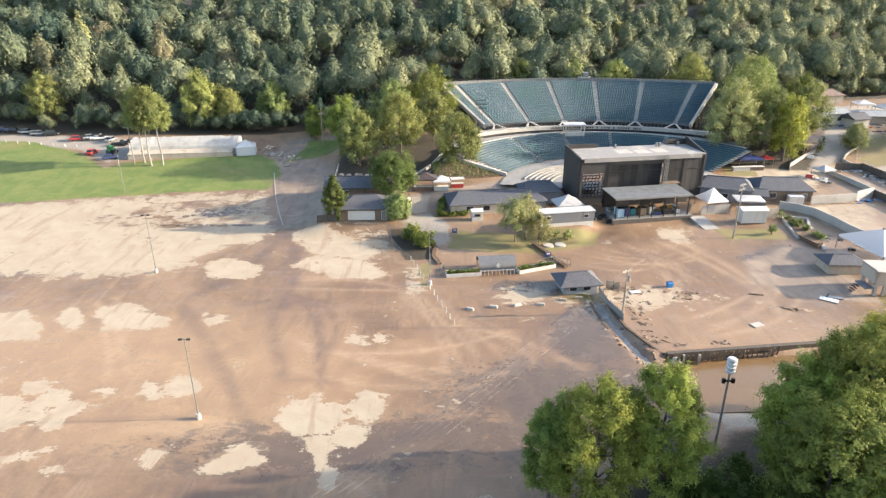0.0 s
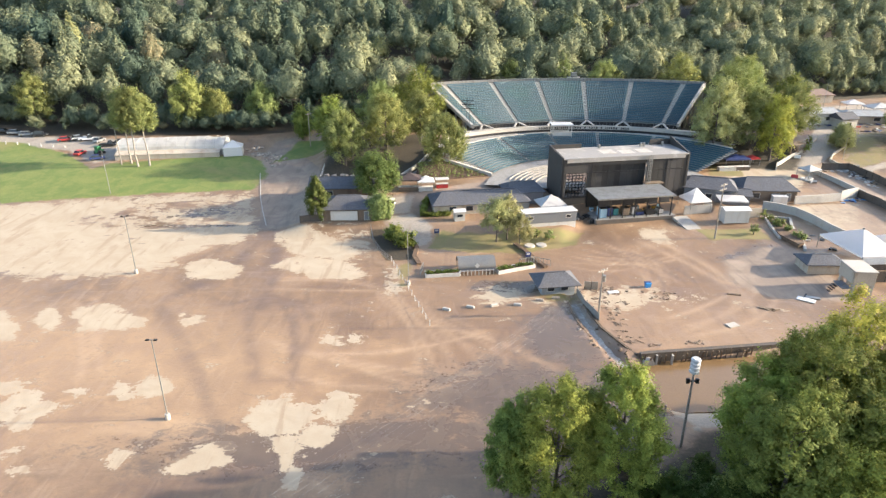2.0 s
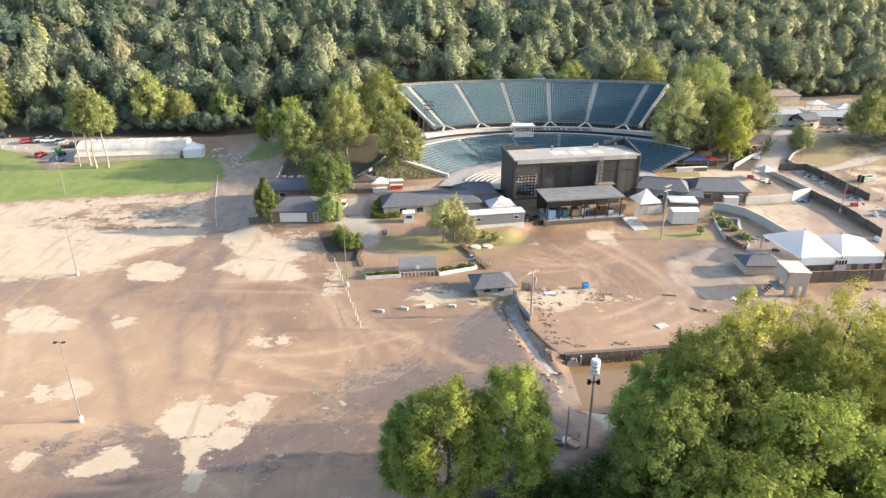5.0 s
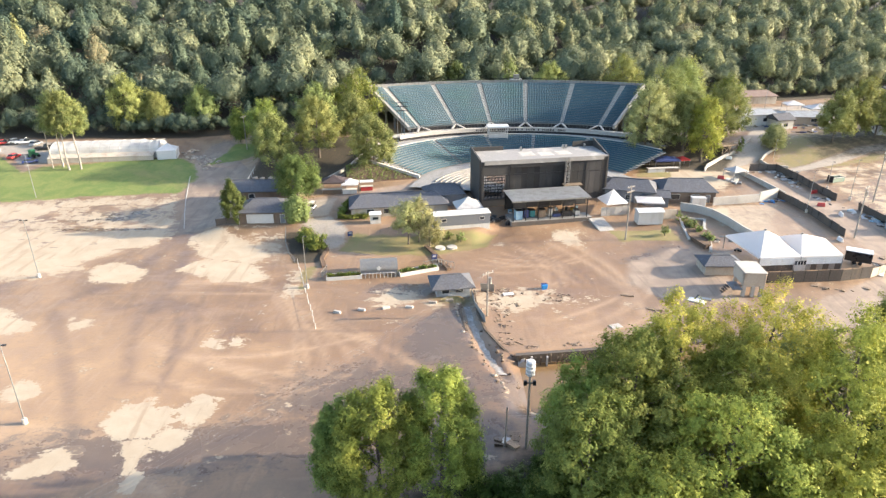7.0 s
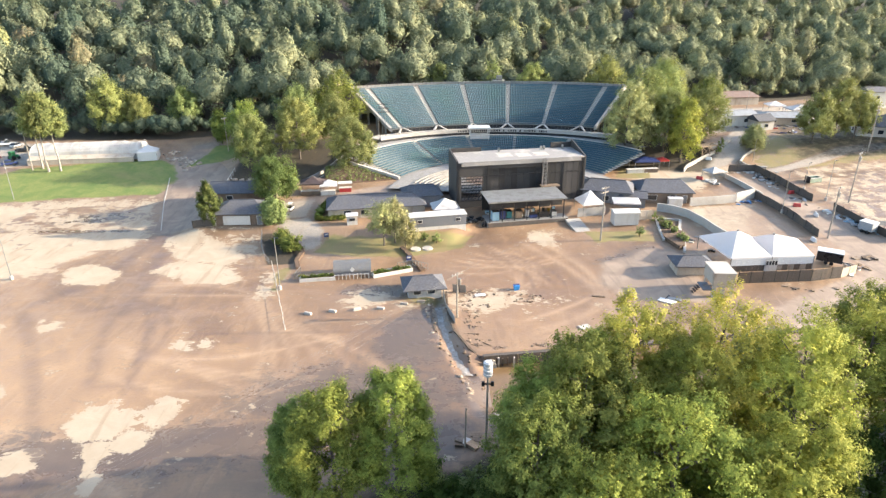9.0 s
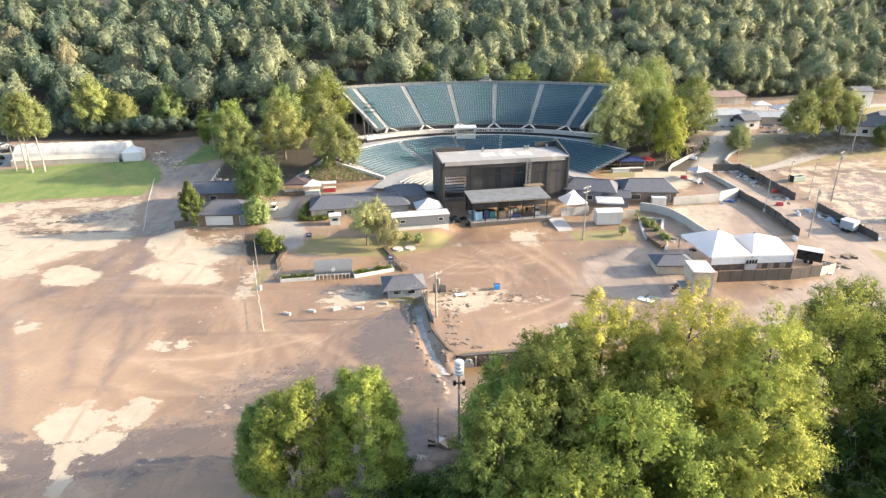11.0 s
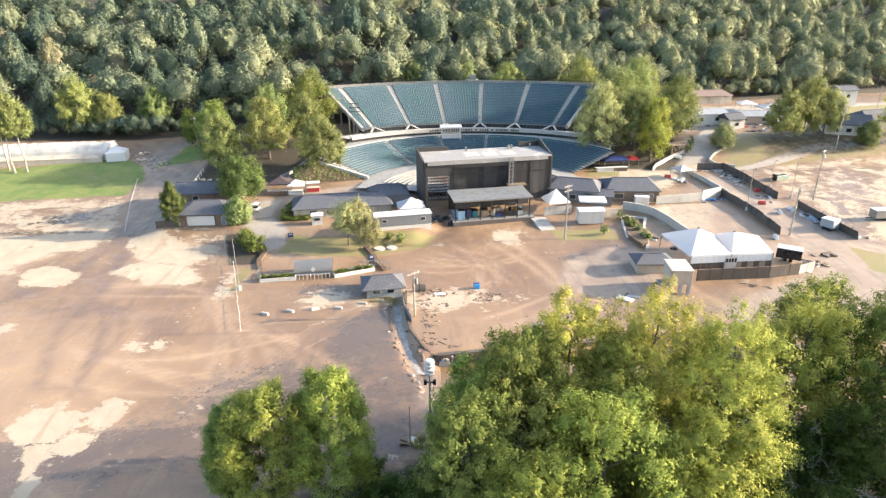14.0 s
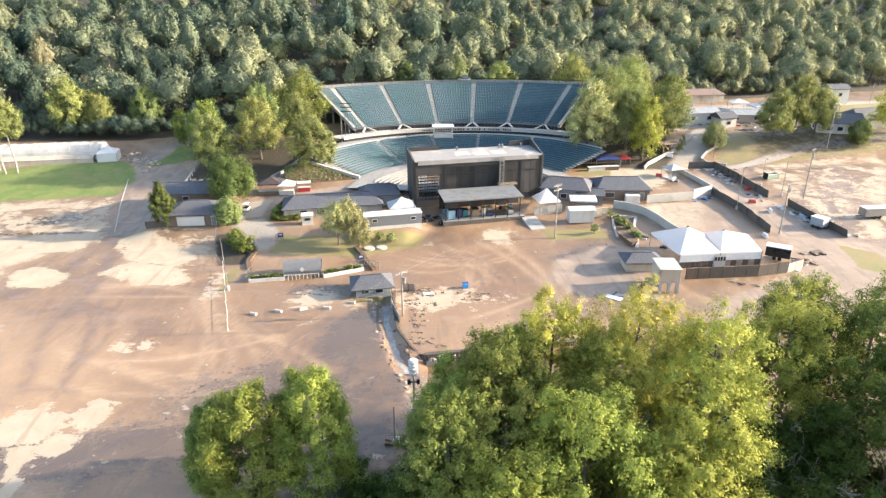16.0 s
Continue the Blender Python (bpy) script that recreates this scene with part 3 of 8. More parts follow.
# woodland floor under the trees and on the hill, their shade painted in
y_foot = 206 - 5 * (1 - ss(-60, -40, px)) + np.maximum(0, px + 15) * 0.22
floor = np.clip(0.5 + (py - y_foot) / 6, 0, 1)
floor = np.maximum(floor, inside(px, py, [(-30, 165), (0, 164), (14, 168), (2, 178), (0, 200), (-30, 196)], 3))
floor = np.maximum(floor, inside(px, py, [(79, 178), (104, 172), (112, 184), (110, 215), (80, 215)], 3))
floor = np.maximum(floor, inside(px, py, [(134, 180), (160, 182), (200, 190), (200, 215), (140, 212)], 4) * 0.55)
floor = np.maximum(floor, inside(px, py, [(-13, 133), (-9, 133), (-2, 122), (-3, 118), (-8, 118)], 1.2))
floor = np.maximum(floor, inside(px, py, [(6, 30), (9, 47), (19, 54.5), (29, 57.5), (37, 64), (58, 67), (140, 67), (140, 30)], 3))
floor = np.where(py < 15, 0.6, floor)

# standing wet, darkened mud (some of it painted shade) and grey gravel
wet = np.clip(0.5 + 0 * px, 0, 0.3)
# first and third ovals put the bank trees' shade into the mud
for row in ((-10, 62, 26, 5, 4), (15, 72, 15, 8.5, 0), (25, 66, 6, 7, 0), (17, 105.5, 7, 2.6, 0), (25, 93, 4, 6, 0), (70, 108, 10, 3.4, -4), (69, 119, 8, 4, 20), 
            (-57, 146, 12, 4, 8), (-55, 138.3, 16, 1.2, 0), (22, 86, 5.5, 7.5, 20), (33, 73, 4, 7, 0)):
    wet = np.maximum(wet, oval(px, py, *row))
wet = np.maximum(wet, inside(px, py, [(17.5, 91), (22, 97.5), (26.6, 95), (27.4, 90), (28, 87.5)], 0.8))
# dark patch in the shape of the gatehouse's cast shadow, painted in
wet = np.maximum(wet, inside(px, py, [(8, 104), (11, 108.5), (23, 107.5), (24.5, 103.5), (14, 102.6)], 1.0) * 0.9)
gravel = inside(px, py, [(26.5, 104), (28.2, 104), (30.2, 86), (28.2, 86), (26.2, 96)], 1) * 0.62
gravel = np.maximum(gravel, path_r)
gravel = np.maximum(gravel, inside(px, py, [(106, 175), (116, 180), (126, 189), (139, 206), (130, 209), (119, 195), (105, 183)], 1.2))
gravel = np.maximum(gravel, inside(px, py, [(116, 200), (134, 205), (170, 207), (185, 215), (160, 232), (116, 228)], 3) * 0.9)
gravel = np.maximum(gravel, oval(px, py, 140, 135, 7, 5, 40) * 0.6)
gravel = np.maximum(gravel, oval(px, py, 22, 82.5, 6.5, 4.5, 0) * 0.45)
gravel = np.maximum(gravel, inside(px, py, [(-98, 177), (-112, 190), (-170, 200), (-170, 207), (-96, 198), (-90, 186)], 2) * 0.85)
gravel = np.maximum(gravel, inside(px, py, [(36, 64), (34, 70), (60, 74), (60, 67)], 1.5) * 0.8)

# wheel tracks, drag marks and painted cast shadows, as soft curved bands
def streak(x0, y0, x1, y1, bow, w):
    dx, dy = x1 - x0, y1 - y0
    L = math.hypot(dx, dy)
    u = ((px - x0) * dx + (py - y0) * dy) / L
    v = ((py - y0) * dx - (px - x0) * dy) / L - bow * (1 - (2 * u / L - 1) ** 2)
    return np.exp(-(v / w) ** 2) * ss(-1.5, 1.5, u) * (1 - ss(L - 1.5, L + 1.5, u))


light_marks, dark_marks = np.zeros_like(px), np.zeros_like(px)
g = np.random.default_rng(77)
for x0, y0, x1, y1, bow, w, n, spread in ((-6, 102, 6, 70, 2.5, 0.55, 7, 3.0), (-20, 84, 10, 76, -3, 0.6, 5, 3.5), (3, 92, 22, 70, 3, 0.5, 6, 2.5), (50, 128, 56, 96, 4, 0.8, 3, 1.4),
                                        (40, 124, 46, 106, 3, 0.45, 7, 2.2), (32, 118, 52, 122, -3, 0.45, 5, 2.0), (-62, 100, -48, 78, 1, 0.5, 4, 2.0), (-30, 108, -8, 106, 2, 0.5, 4, 1.6),
                                        (44, 90, 66, 112, -4, 0.6, 4, 2.0), (-40, 64, -8, 58, 2, 0.6, 3, 2.0), (-75, 150, -48, 143, 2, 0.5, 4, 2.5), (100, 100, 124, 128, 5, 0.7, 4, 2.0)):
    for k in range(n):
        o = g.normal(size=4) * spread
        light_marks = np.maximum(light_marks, streak(x0 + o[0], y0 + o[1], x1 + o[2], y1 + o[3], bow + g.normal(), w) * (0.5 + 0.5 * g.random()))
# thin bands at y 66 (lamp post) and y 90 are painted shadows
for x0, y0, x1, y1, bow, w, n, spread in ((-38.4, 135, -48, 100, 4, 1.6, 3, 0.8), (-47.5, 99, -26, 66, 0.5, 0.7, 2, 0.5), (-36, 135, -30, 96, 2, 1.8, 3, 0.9), (-30, 98, -23.6, 75, -1.5, 1.0, 2, 0.5), (-23.6, 75.5, -15, 75, 1, 0.6, 1, 0.3), (-32, 100, -20, 96, 2, 0.8, 3, 1.5), (-24, 100, -18, 76, 1, 0.7, 4, 2.0), (-84, 112, -39, 134.5, 1.5, 0.4, 1, 0.3), (-66, 136.8, -39, 139.2, 0, 0.7, 1, 0.1),
                                        (-58, 66, -33, 66.9, 0, 0.3, 1, 0.1), (38, 122, 48, 108, 3, 0.4, 6, 2.4), (14, 90, 17, 72, -2, 0.4, 2, 0.6), (-12, 90, 27, 90.5, 0.4, 0.3, 1, 0.1), (0, 64, -30, 56, 2, 1.4, 3, 2.0), (-86, 140, -60, 150, 2, 0.6, 5, 3.0), (134, 130, 160, 172, 4, 1.0, 6, 6.0), (132, 150, 190, 160, 3, 0.9, 5, 6.0), (-100, 118, -50, 132, 2, 0.5, 4, 4.0)):
    for k in range(n):
        o = g.normal(size=4) * spread
        dark_marks = np.maximum(dark_marks, streak(x0 + o[0], y0 + o[1], x1 + o[2], y1 + o[3], bow + g.normal() * 0.5, w) * (0.5 + 0.5 * g.random()))
# oval of darker mud, painted for the bank trees' shade
dark_marks = np.maximum(dark_marks, oval(px, py, 24, 69, 9, 14, 0) * 0.9)
gold = np.zeros_like(px)
for row in ((-48, 82, 24, 14, 0), (-26, 80, 16, 9, 10), (-6, 82, 8, 6, 20), (-18, 74, 12, 8, 0), (-70, 84, 20, 14, 0), (-30, 66, 26, 8, 0)):
    gold = np.maximum(gold, oval(px, py, *row))
for x0, y0, x1, y1, bow, w, n, spread in ((126, 170, 190, 176, -2, 0.8, 8, 3.0), (128, 150, 200, 168, 3, 0.7, 8, 5.0), (130, 130, 150, 170, 4, 0.6, 6, 3.0)):
    for k in range(n):
        o = g.normal(size=4) * spread
        dark_marks = np.maximum(dark_marks, streak(x0 + o[0], y0 + o[1], x1 + o[2], y1 + o[3], bow + g.normal(), w) * (0.4 + 0.6 * g.random()))
rust = np.maximum(oval(px, py, 44, 113, 24, 20, 0), oval(px, py, -2, 104, 30, 14, 0) * 0.6)
rust = np.maximum(rust, oval(px, py, 12, 82, 21, 19, 0) * 0.85)

gravel = np.maximum(gravel, inside(px, py, [(-11.5, 139), (-4, 141), (-3, 152), (-12, 150), (-14, 146)], 1.5) * 0.85)
gravel = np.maximum(gravel, inside(px, py, [(-10, 139), (-3.5, 141), (1.5, 134), (1, 126), (-1.5, 125), (-3.5, 130), (-8.5, 134.5)], 1.5) * 0.85)

pale = np.clip(pale - 0.3 * dark_marks, 0, 1)
parched = ss(-20, -12, px) * ss(95, 99, py)
for nm, cols in (("zone_c", (light_marks, dark_marks, rust, gold)), ("zone_a", (pale, grass, road, gold)), ("zone_b", (floor, wet, gravel, parched))):
    a = me.attributes.new(nm, "FLOAT_COLOR", "POINT")
    a.data.foreach_set("color", np.stack(cols, -1).astype(np.float32).ravel())
tagged(new("ground", me), "flood-soaked ground of brown mud, pale silt and lawn", "ground", kind="structure")

# ---- trees ----
def leaf_cloud(g, centres, radii, per, size, droop=0.0, flat=0.8, wild=0.5, whole=0.45):
    """Leaf clumps as small three-cornered blades: tufts drawn out along boughs that reach outwards and up."""
    n = len(centres) * per
    mid = centres.mean(0)
    out = centres - mid
    out /= np.linalg.norm(out, axis=1, keepdims=True) + 1e-6
    ax = out * 0.9 + np.array([0, 0, 0.55]) + g.normal(size=out.shape) * 0.35
    ax /= np.linalg.norm(ax, axis=1, keepdims=True)
    ax, o2 = np.repeat(ax, per, 0), np.repeat(out, per, 0)
    c = np.repeat(centres, per, 0)
    r = np.repeat(radii, per)
    d = np.clip(g.normal(size=(n, 3)), -2.1, 2.1)
    along = (d * ax).sum(1)
    p = c + (d * 0.44 + ax * (along * 0.40)[:, None]) * r[:, None] * np.array([1, 1, flat])
    p[:, 2] -= droop * g.random(n) * r
    dn = d / (np.linalg.norm(d, axis=1, keepdims=True) + 1e-6)
    nrm = dn * (1 - whole) + o2 * whole + np.array([0, 0, 0.35]) + g.normal(size=(n, 3)) * wild
    nrm /= np.linalg.norm(nrm, axis=1, keepdims=True)
    t = np.cross(nrm, g.normal(size=(n, 3)))
    t /= np.linalg.norm(t, axis=1, keepdims=True) + 1e-9
    b = np.cross(nrm, t)
    s = size * (0.6 + 0.8 * g.random(n))[:, None]
    k = (g.random(n) - 0.5)[:, None]
    v = np.stack([p - t * s - b * s * 0.5, p + t * s * 0.9 - b * s * (0.3 + 0.4 * k), p + b * s * 0.9 + t * s * k], 1).reshape(-1, 3)
    q = np.arange(n * 3).reshape(n, 3)
    return v, q


def boughs(g, n, h0, h1, rad, top=0.35, lump=0.3, lean=0.0, shell=0.35):
    """Bough centres through an uneven egg-shaped crown from h0 to h1; top: how far it narrows upwards."""
    d = g.normal(size=(n, 3))
    d /= np.linalg.norm(d, axis=1, keepdims=True)
    d[:, 2] = np.where(d[:, 2] < -0.92, -d[:, 2], d[:, 2])
    f = shell + (1 - shell) * g.random(n) ** 0.45
    a = np.arctan2(d[:, 1], d[:, 0])
    ph = g.random(4) * 6.28
    wob = 1 + 0.16 * np.sin(2 * a + ph[0]) + 0.12 * np.sin(3 * a + ph[1] + 3 * d[:, 2]) + 0.08 * np.sin(5 * a + ph[2])
    w = rad * (1 - lump * 0.7) * f * wob * (1 - top * np.clip(d[:, 2] * f, 0, 1))
    rr = rad * lump * (0.7 + 0.6 * g.random(n)) * (1 - 0.35 * np.clip(d[:, 2], 0, 1))
    hv = (h1 - h0) / 2 - rad * lump * 0.5
    z = (h0 + h1) / 2 + hv * d[:, 2] * f * (1 + 0.1 * np.sin(a * 3 + ph[3]))
    u = (z - h0) / (h1 - h0)
    return np.stack([d[:, 0] * w + lean * u, d[:, 1] * w, z], -1), rr


def dome(g, n, h0, h1, rad, top, lump):
    """Bough centres spread evenly over a full, bumpy crown."""
    k = np.arange(n) + 0.5
    z = 1 - 1.72 * k / n
    a = k * 2.39996 + g.normal(size=n) * 0.25
    ph = g.random(4) * 6.28
    f = 1 - 0.38 * g.random(n) ** 2.2
    wob = 1 + 0.13 * np.sin(2 * a + ph[0]) + 0.10 * np.sin(3 * a + ph[1] + 3 * z) + 0.07 * np.sin(5 * a + ph[2])
    w = rad * (1 - lump * 0.8) * np.sqrt(np.maximum(0, 1 - z * z)) * f * wob * (1 - top * np.clip(z, 0, 1))
    hv = (h1 - h0) / 2 - rad * lump * 0.6
    zz = (h0 + h1) / 2 + hv * z * f * (1 + 0.09 * np.sin(3 * a + ph[3])) + g.normal(size=n) * 0.3
    return np.stack([np.cos(a) * w, np.sin(a) * w, zz], -1), rad * lump * (0.75 + 0.5 * g.random(n))


def trunk_mesh(g, h, r, limbs, spread, first=0.3, n=7, lean=0.0):
    bm = bmesh.new()
    pts = [Vector((0, 0, -0.5))]
    segs = 5
    for k in range(1, segs + 1):
        u = k / segs
        pts.append(Vector((g.normal() * 0.006 * h + lean * u, g.normal() * 0.006 * h, h * u)))
    for k in range(segs):
        tube(bm, pts[k], pts[k + 1], r * (1 - 0.8 * k / segs) * (1.35 if k == 0 else 1), r * (1 - 0.8 * (k + 1) / segs), n)
    for k in range(limbs):
        u = first + (0.92 - first) * (k + g.random()) / limbs
        i = min(segs - 1, int(u * segs))
        a = pts[i].lerp(pts[i + 1], u * segs - i)
        an = k * 2.4 + g.random()
        ln = spread * (0.55 + 0.5 * g.random()) * (1.1 - 0.5 * u)
        mid = a + Vector((math.cos(an) * ln * 0.5, math.sin(an) * ln * 0.5, ln * 0.28))
        end = a + Vector((math.cos(an) * ln, math.sin(an) * ln, ln * (0.4 + 0.4 * g.random())))
        rr = r * 0.42 * (1 - 0.6 * u)
        tube(bm, a, mid, rr, rr * 0.65, 5)
        tube(bm, mid, end, rr * 0.65, rr * 0.2, 5)
    return bm


def unit(v):
    return v / (np.linalg.norm(v, axis=1, keepdims=True) + 1e-9)


def blades(g, p, nrm, s):
    """One small three-cornered leaf at each point p, facing along nrm, of size s."""
    n = len(p)
    nrm = unit(nrm)
    t = unit(np.cross(nrm, g.normal(size=(n, 3))))
    b = np.cross(nrm, t)
    s = s[:, None]
    k = (g.random(n) - 0.5)[:, None]
    v = np.stack([p - t * s - b * s * 0.5, p + t * s * 0.9 - b * s * (0.3 + 0.4 * k), p + b * s * 0.9 + t * s * k], 1).reshape(-1, 3)
    return v, np.arange(n * 3).reshape(n, 3)


def sprays(g, centres, radii, tufts, per, tuft, size, droop=0.0, wild=0.3, inner=14):
    """Leaves gathered in tufts on the outer side of each bough, and larger ones deep inside it."""
    m = len(centres)
    out = unit(centres - centres.mean(0))
    up = np.array([0, 0, 1.0])
    d = unit(g.normal(size=(m * tufts, 3)) + np.repeat(out, tufts, 0) * 0.9 + up * 0.5)
    tc = np.repeat(centres, tufts, 0) + d * (np.repeat(radii, tufts) * (0.5 + 0.55 * g.random(m * tufts)))[:, None]
    ax = unit(d + np.repeat(out, tufts, 0) * 0.5 + up * 0.4)
    n = m * tufts * per
    e = np.clip(g.normal(size=(n, 3)), -2, 2)
    axl, dl = np.repeat(ax, per, 0), np.repeat(d, per, 0)
    reach = np.repeat(tuft * (0.65 + 0.7 * g.random(m * tufts)), per)[:, None]
    p = np.repeat(tc, per, 0) + (e * 0.5 + axl * ((e * axl).sum(1) * 0.4)[:, None]) * reach
    p[:, 2] -= droop * g.random(n) * np.repeat(np.repeat(radii, tufts), per)
    nrm = dl * 0.9 + unit(e) * 0.4 + up * 0.35 + g.normal(size=(n, 3)) * wild
    s = size * (0.6 + 0.8 * g.random(n))
    if inner:
        k = m * inner
        w = g.normal(size=(k, 3)) * 0.36
        p = np.concatenate([p, np.repeat(centres - out * (radii * 0.55)[:, None], inner, 0) + w * np.repeat(radii, inner)[:, None]])
        nrm = np.concatenate([nrm, np.repeat(out, inner, 0) + g.normal(size=(k, 3)) * 0.6])
        s = np.concatenate([s, size * (1.6 + g.random(k))])
        n += k
    return blades(g, p, nrm, s)


def tree(x, y, h, rad, leaf, label, seed, base=0.25, n=44, tufts=8, per=34, tuft=0.65, size=0.2, lump=0.26, droop=0.0, group="", name="tree", z=None, lean=0.0, top=0.35, cat="tree", trunk=None, inner=14, full=True, bark=None):
    g = np.random.default_rng(seed)
    gz = hz(x, y) if z is None else z
    ob = thing(name, label, cat, pose(x, y, gz, 0, 0, g.random() * 360), group)
    part("trunk", trunk_mesh(g, h * 0.86, trunk or max(0.12, h * 0.017), 9, rad * 0.85, max(0.2, base), lean=lean), bark or BARK, ob)
    c, r = dome(g, n, h * base, h, rad, top, lump) if full else boughs(g, n, h * base, h, rad, top, lump, lean)
    v, q = sprays(g, c, r, tufts, per, tuft, size, droop, inner=inner)
    crown = new("crown", mesh_np("crown", v, q, leaf))
    crown.parent = ob
    return ob


# the woods on the hill, one mass
def woods():
    g = np.random.default_rng(11)
    ico = bmesh.new()
    bmesh.ops.create_icosphere(ico, subdivisions=2, radius=1.0)
    shell = np.array([v.co[:] for v in ico.verts]), np.array([[v.index for v in f.verts] for f in ico.faces])
    ico.free()

    def wood_crown(h, rad, top, leaves, size):
        """A crown for the hillside: an uneven leafy mass with tufts of leaves standing off it all round."""
        iv, iq = shell
        ph = g.random(6) * 6.28

        def swell(d):
            a_ = np.arctan2(d[:, 1], d[:, 0])
            w = 1 + 0.17 * np.sin(2 * a_ + ph[0] + 2 * d[:, 2]) + 0.15 * np.sin(3 * a_ + ph[1] - 4 * d[:, 2]) + 0.12 * np.sin(5 * a_ + ph[2] + 5 * d[:, 2]) + 0.09 * np.sin(8 * a_ + ph[3] + 7 * d[:, 2])
            r = rad * w * (1 - top * np.clip(d[:, 2], 0, 1))
            hv = h * 0.34 * (1 + 0.12 * np.sin(4 * a_ + ph[4]))
            return np.stack([d[:, 0] * r, d[:, 1] * r, h * 0.66 + d[:, 2] * hv], -1)

        clumps = unit(g.normal(size=(30, 3)))

        def billow(d):
            apart = np.arccos(np.clip(d @ clumps.T, -1, 1))
            k = apart.argmin(1)
            return np.exp(-(apart[np.arange(len(d)), k] / 0.38) ** 2), clumps[k]

        mid = np.array([0, 0, h * 0.66])
        core = mid + (swell(iv) - mid) * (0.62 + 0.2 * billow(iv)[0])[:, None]
        d = unit(g.normal(size=(leaves, 3)) + np.array([0, 0, 0.3]))
        up_, heart = billow(d)
        p = mid + (swell(d) - mid) * (0.72 + 0.33 * up_ + 0.05 * g.normal(size=leaves))[:, None]
        v, q = blades(g, p, d + (d - heart) * 2.6 + np.array([0, 0, 0.25]) + g.normal(size=d.shape) * 0.38, size * (0.6 + 0.8 * g.random(leaves)))
        return np.concatenate([v, core]), np.concatenate([q, iq + len(v)])

    fine, coarse = [], []
    for k in range(14):
        tall = k % 4 == 3
        h, rad, top = (20, 3.8, 0.5) if tall else (14 + 5 * g.random(), 4.8 + 1.7 * g.random(), 0.05 + 0.25 * g.random())
        fine.append(wood_crown(h, rad, top, 980, 0.38))
        coarse.append(wood_crown(h, rad, top, 660, 0.45))
    vs, qs, tones = [], [], []
    base = 0
    spots = []
    for j in range(46):
        for i in range(-56, 70):
            step = 8.2 if i < 4 else 7.0
            x = (i - 4) * step + 32.8 + (j % 2) * step / 2 + g.normal() * 2.1
            y = 217 + j * 8.6 + g.normal() * 2.2 + max(0, x + 15) * 0.22
            if y > 326 + max(0, x + 15) * 0.22:
                continue
            if abs(x - 46) < 52 and y < 236 - 0.10 * abs(x - 46) + (0 if abs(x - 46) < 45 else -10):
                continue
            if x > 118 and y < 236 + (x - 118) * 0.10:
                continue
            if not -0.71 * y - 16 < x < 0.71 * y + 76:
                continue
            spots.append((x, y))
    under = []
    for k in range(420):
        x = -210 + 430 * g.random()
        y = (204 if -130 < x < -44 else 211) + max(0, x + 15) * 0.22 + 11 * g.random() ** 1.5
        if -8 < x < 118 or (x > 118 and y < 232 + (x - 118) * 0.1):
            continue
        under.append((x, y, 0.2 + 0.25 * g.random()))
    for x, y, low in [(a, b, 0.0) for a, b in spots] + under:
        near = y < 246 + max(0, x + 15) * 0.22
        v, q = (fine if near else coarse)[int(g.integers(len(fine)))]
        a = g.random() * 6.28
        s = low or (0.55 + 0.65 * g.random()) * (1 - 0.16 * float(ss(20, 110, x)))
        ca, sa = math.cos(a) * s, math.sin(a) * s
        w = np.empty_like(v)
        w[:, 0] = v[:, 0] * ca - v[:, 1] * sa + x
        w[:, 1] = v[:, 0] * sa + v[:, 1] * ca + y
        w[:, 2] = v[:, 2] * s * (0.9 + 0.25 * g.random()) + hz(x, y) - 0.3
        vs.append(w)
        qs.append(q + base)
        base += len(v)
        patch = 0.5 + 0.5 * math.sin(x * 0.045 + 1.3) * math.cos(y * 0.06)
        # tone by patch and chance, lightened towards the right in place of haze
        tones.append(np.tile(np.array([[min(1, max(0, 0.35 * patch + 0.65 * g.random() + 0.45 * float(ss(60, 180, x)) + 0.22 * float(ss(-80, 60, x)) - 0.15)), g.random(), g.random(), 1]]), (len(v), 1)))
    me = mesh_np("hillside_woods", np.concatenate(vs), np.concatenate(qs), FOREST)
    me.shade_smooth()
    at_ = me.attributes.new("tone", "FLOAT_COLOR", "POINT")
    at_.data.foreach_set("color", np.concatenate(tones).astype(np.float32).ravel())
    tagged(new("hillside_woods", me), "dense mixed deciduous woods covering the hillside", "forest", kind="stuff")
    bm = bmesh.new()
    for k, (x, y) in enumerate(spots):
        if y < 240 + max(0, x + 15) * 0.22:
            z = hz(x, y)
            tube(bm, (x, y, z - 0.5), (x + g.normal() * 0.3, y, z + 9), 0.24, 0.12, 5)
    solid("woodland_trunks", bm, BARK, "slim grey trunks along the edge of the woods", "tree trunks", kind="stuff")


woods()

# ---- the seating bowl ----
BX, BY = 46.0, 150.0


def ring(b, a, s):
    """A point of the bowl's oval: b and a its half depth and half width, s from -1 to 1 across."""
    s = np.asarray(s, float)
    return BX + a * s, BY + b * np.sqrt(1 - s * s)


def upper(k):
    """Half depth, half width and tread height of the upper tier's row k of 26."""
    u = k / 26
    return 55.6 + 20.6 * u, 65 + 27.4 * u, 10.6 + 10.0 * u


def lower(k):
    u = k / 14
    return 33 + 14 * u, 32 + 16 * u, 4.3 + 4.3 * u


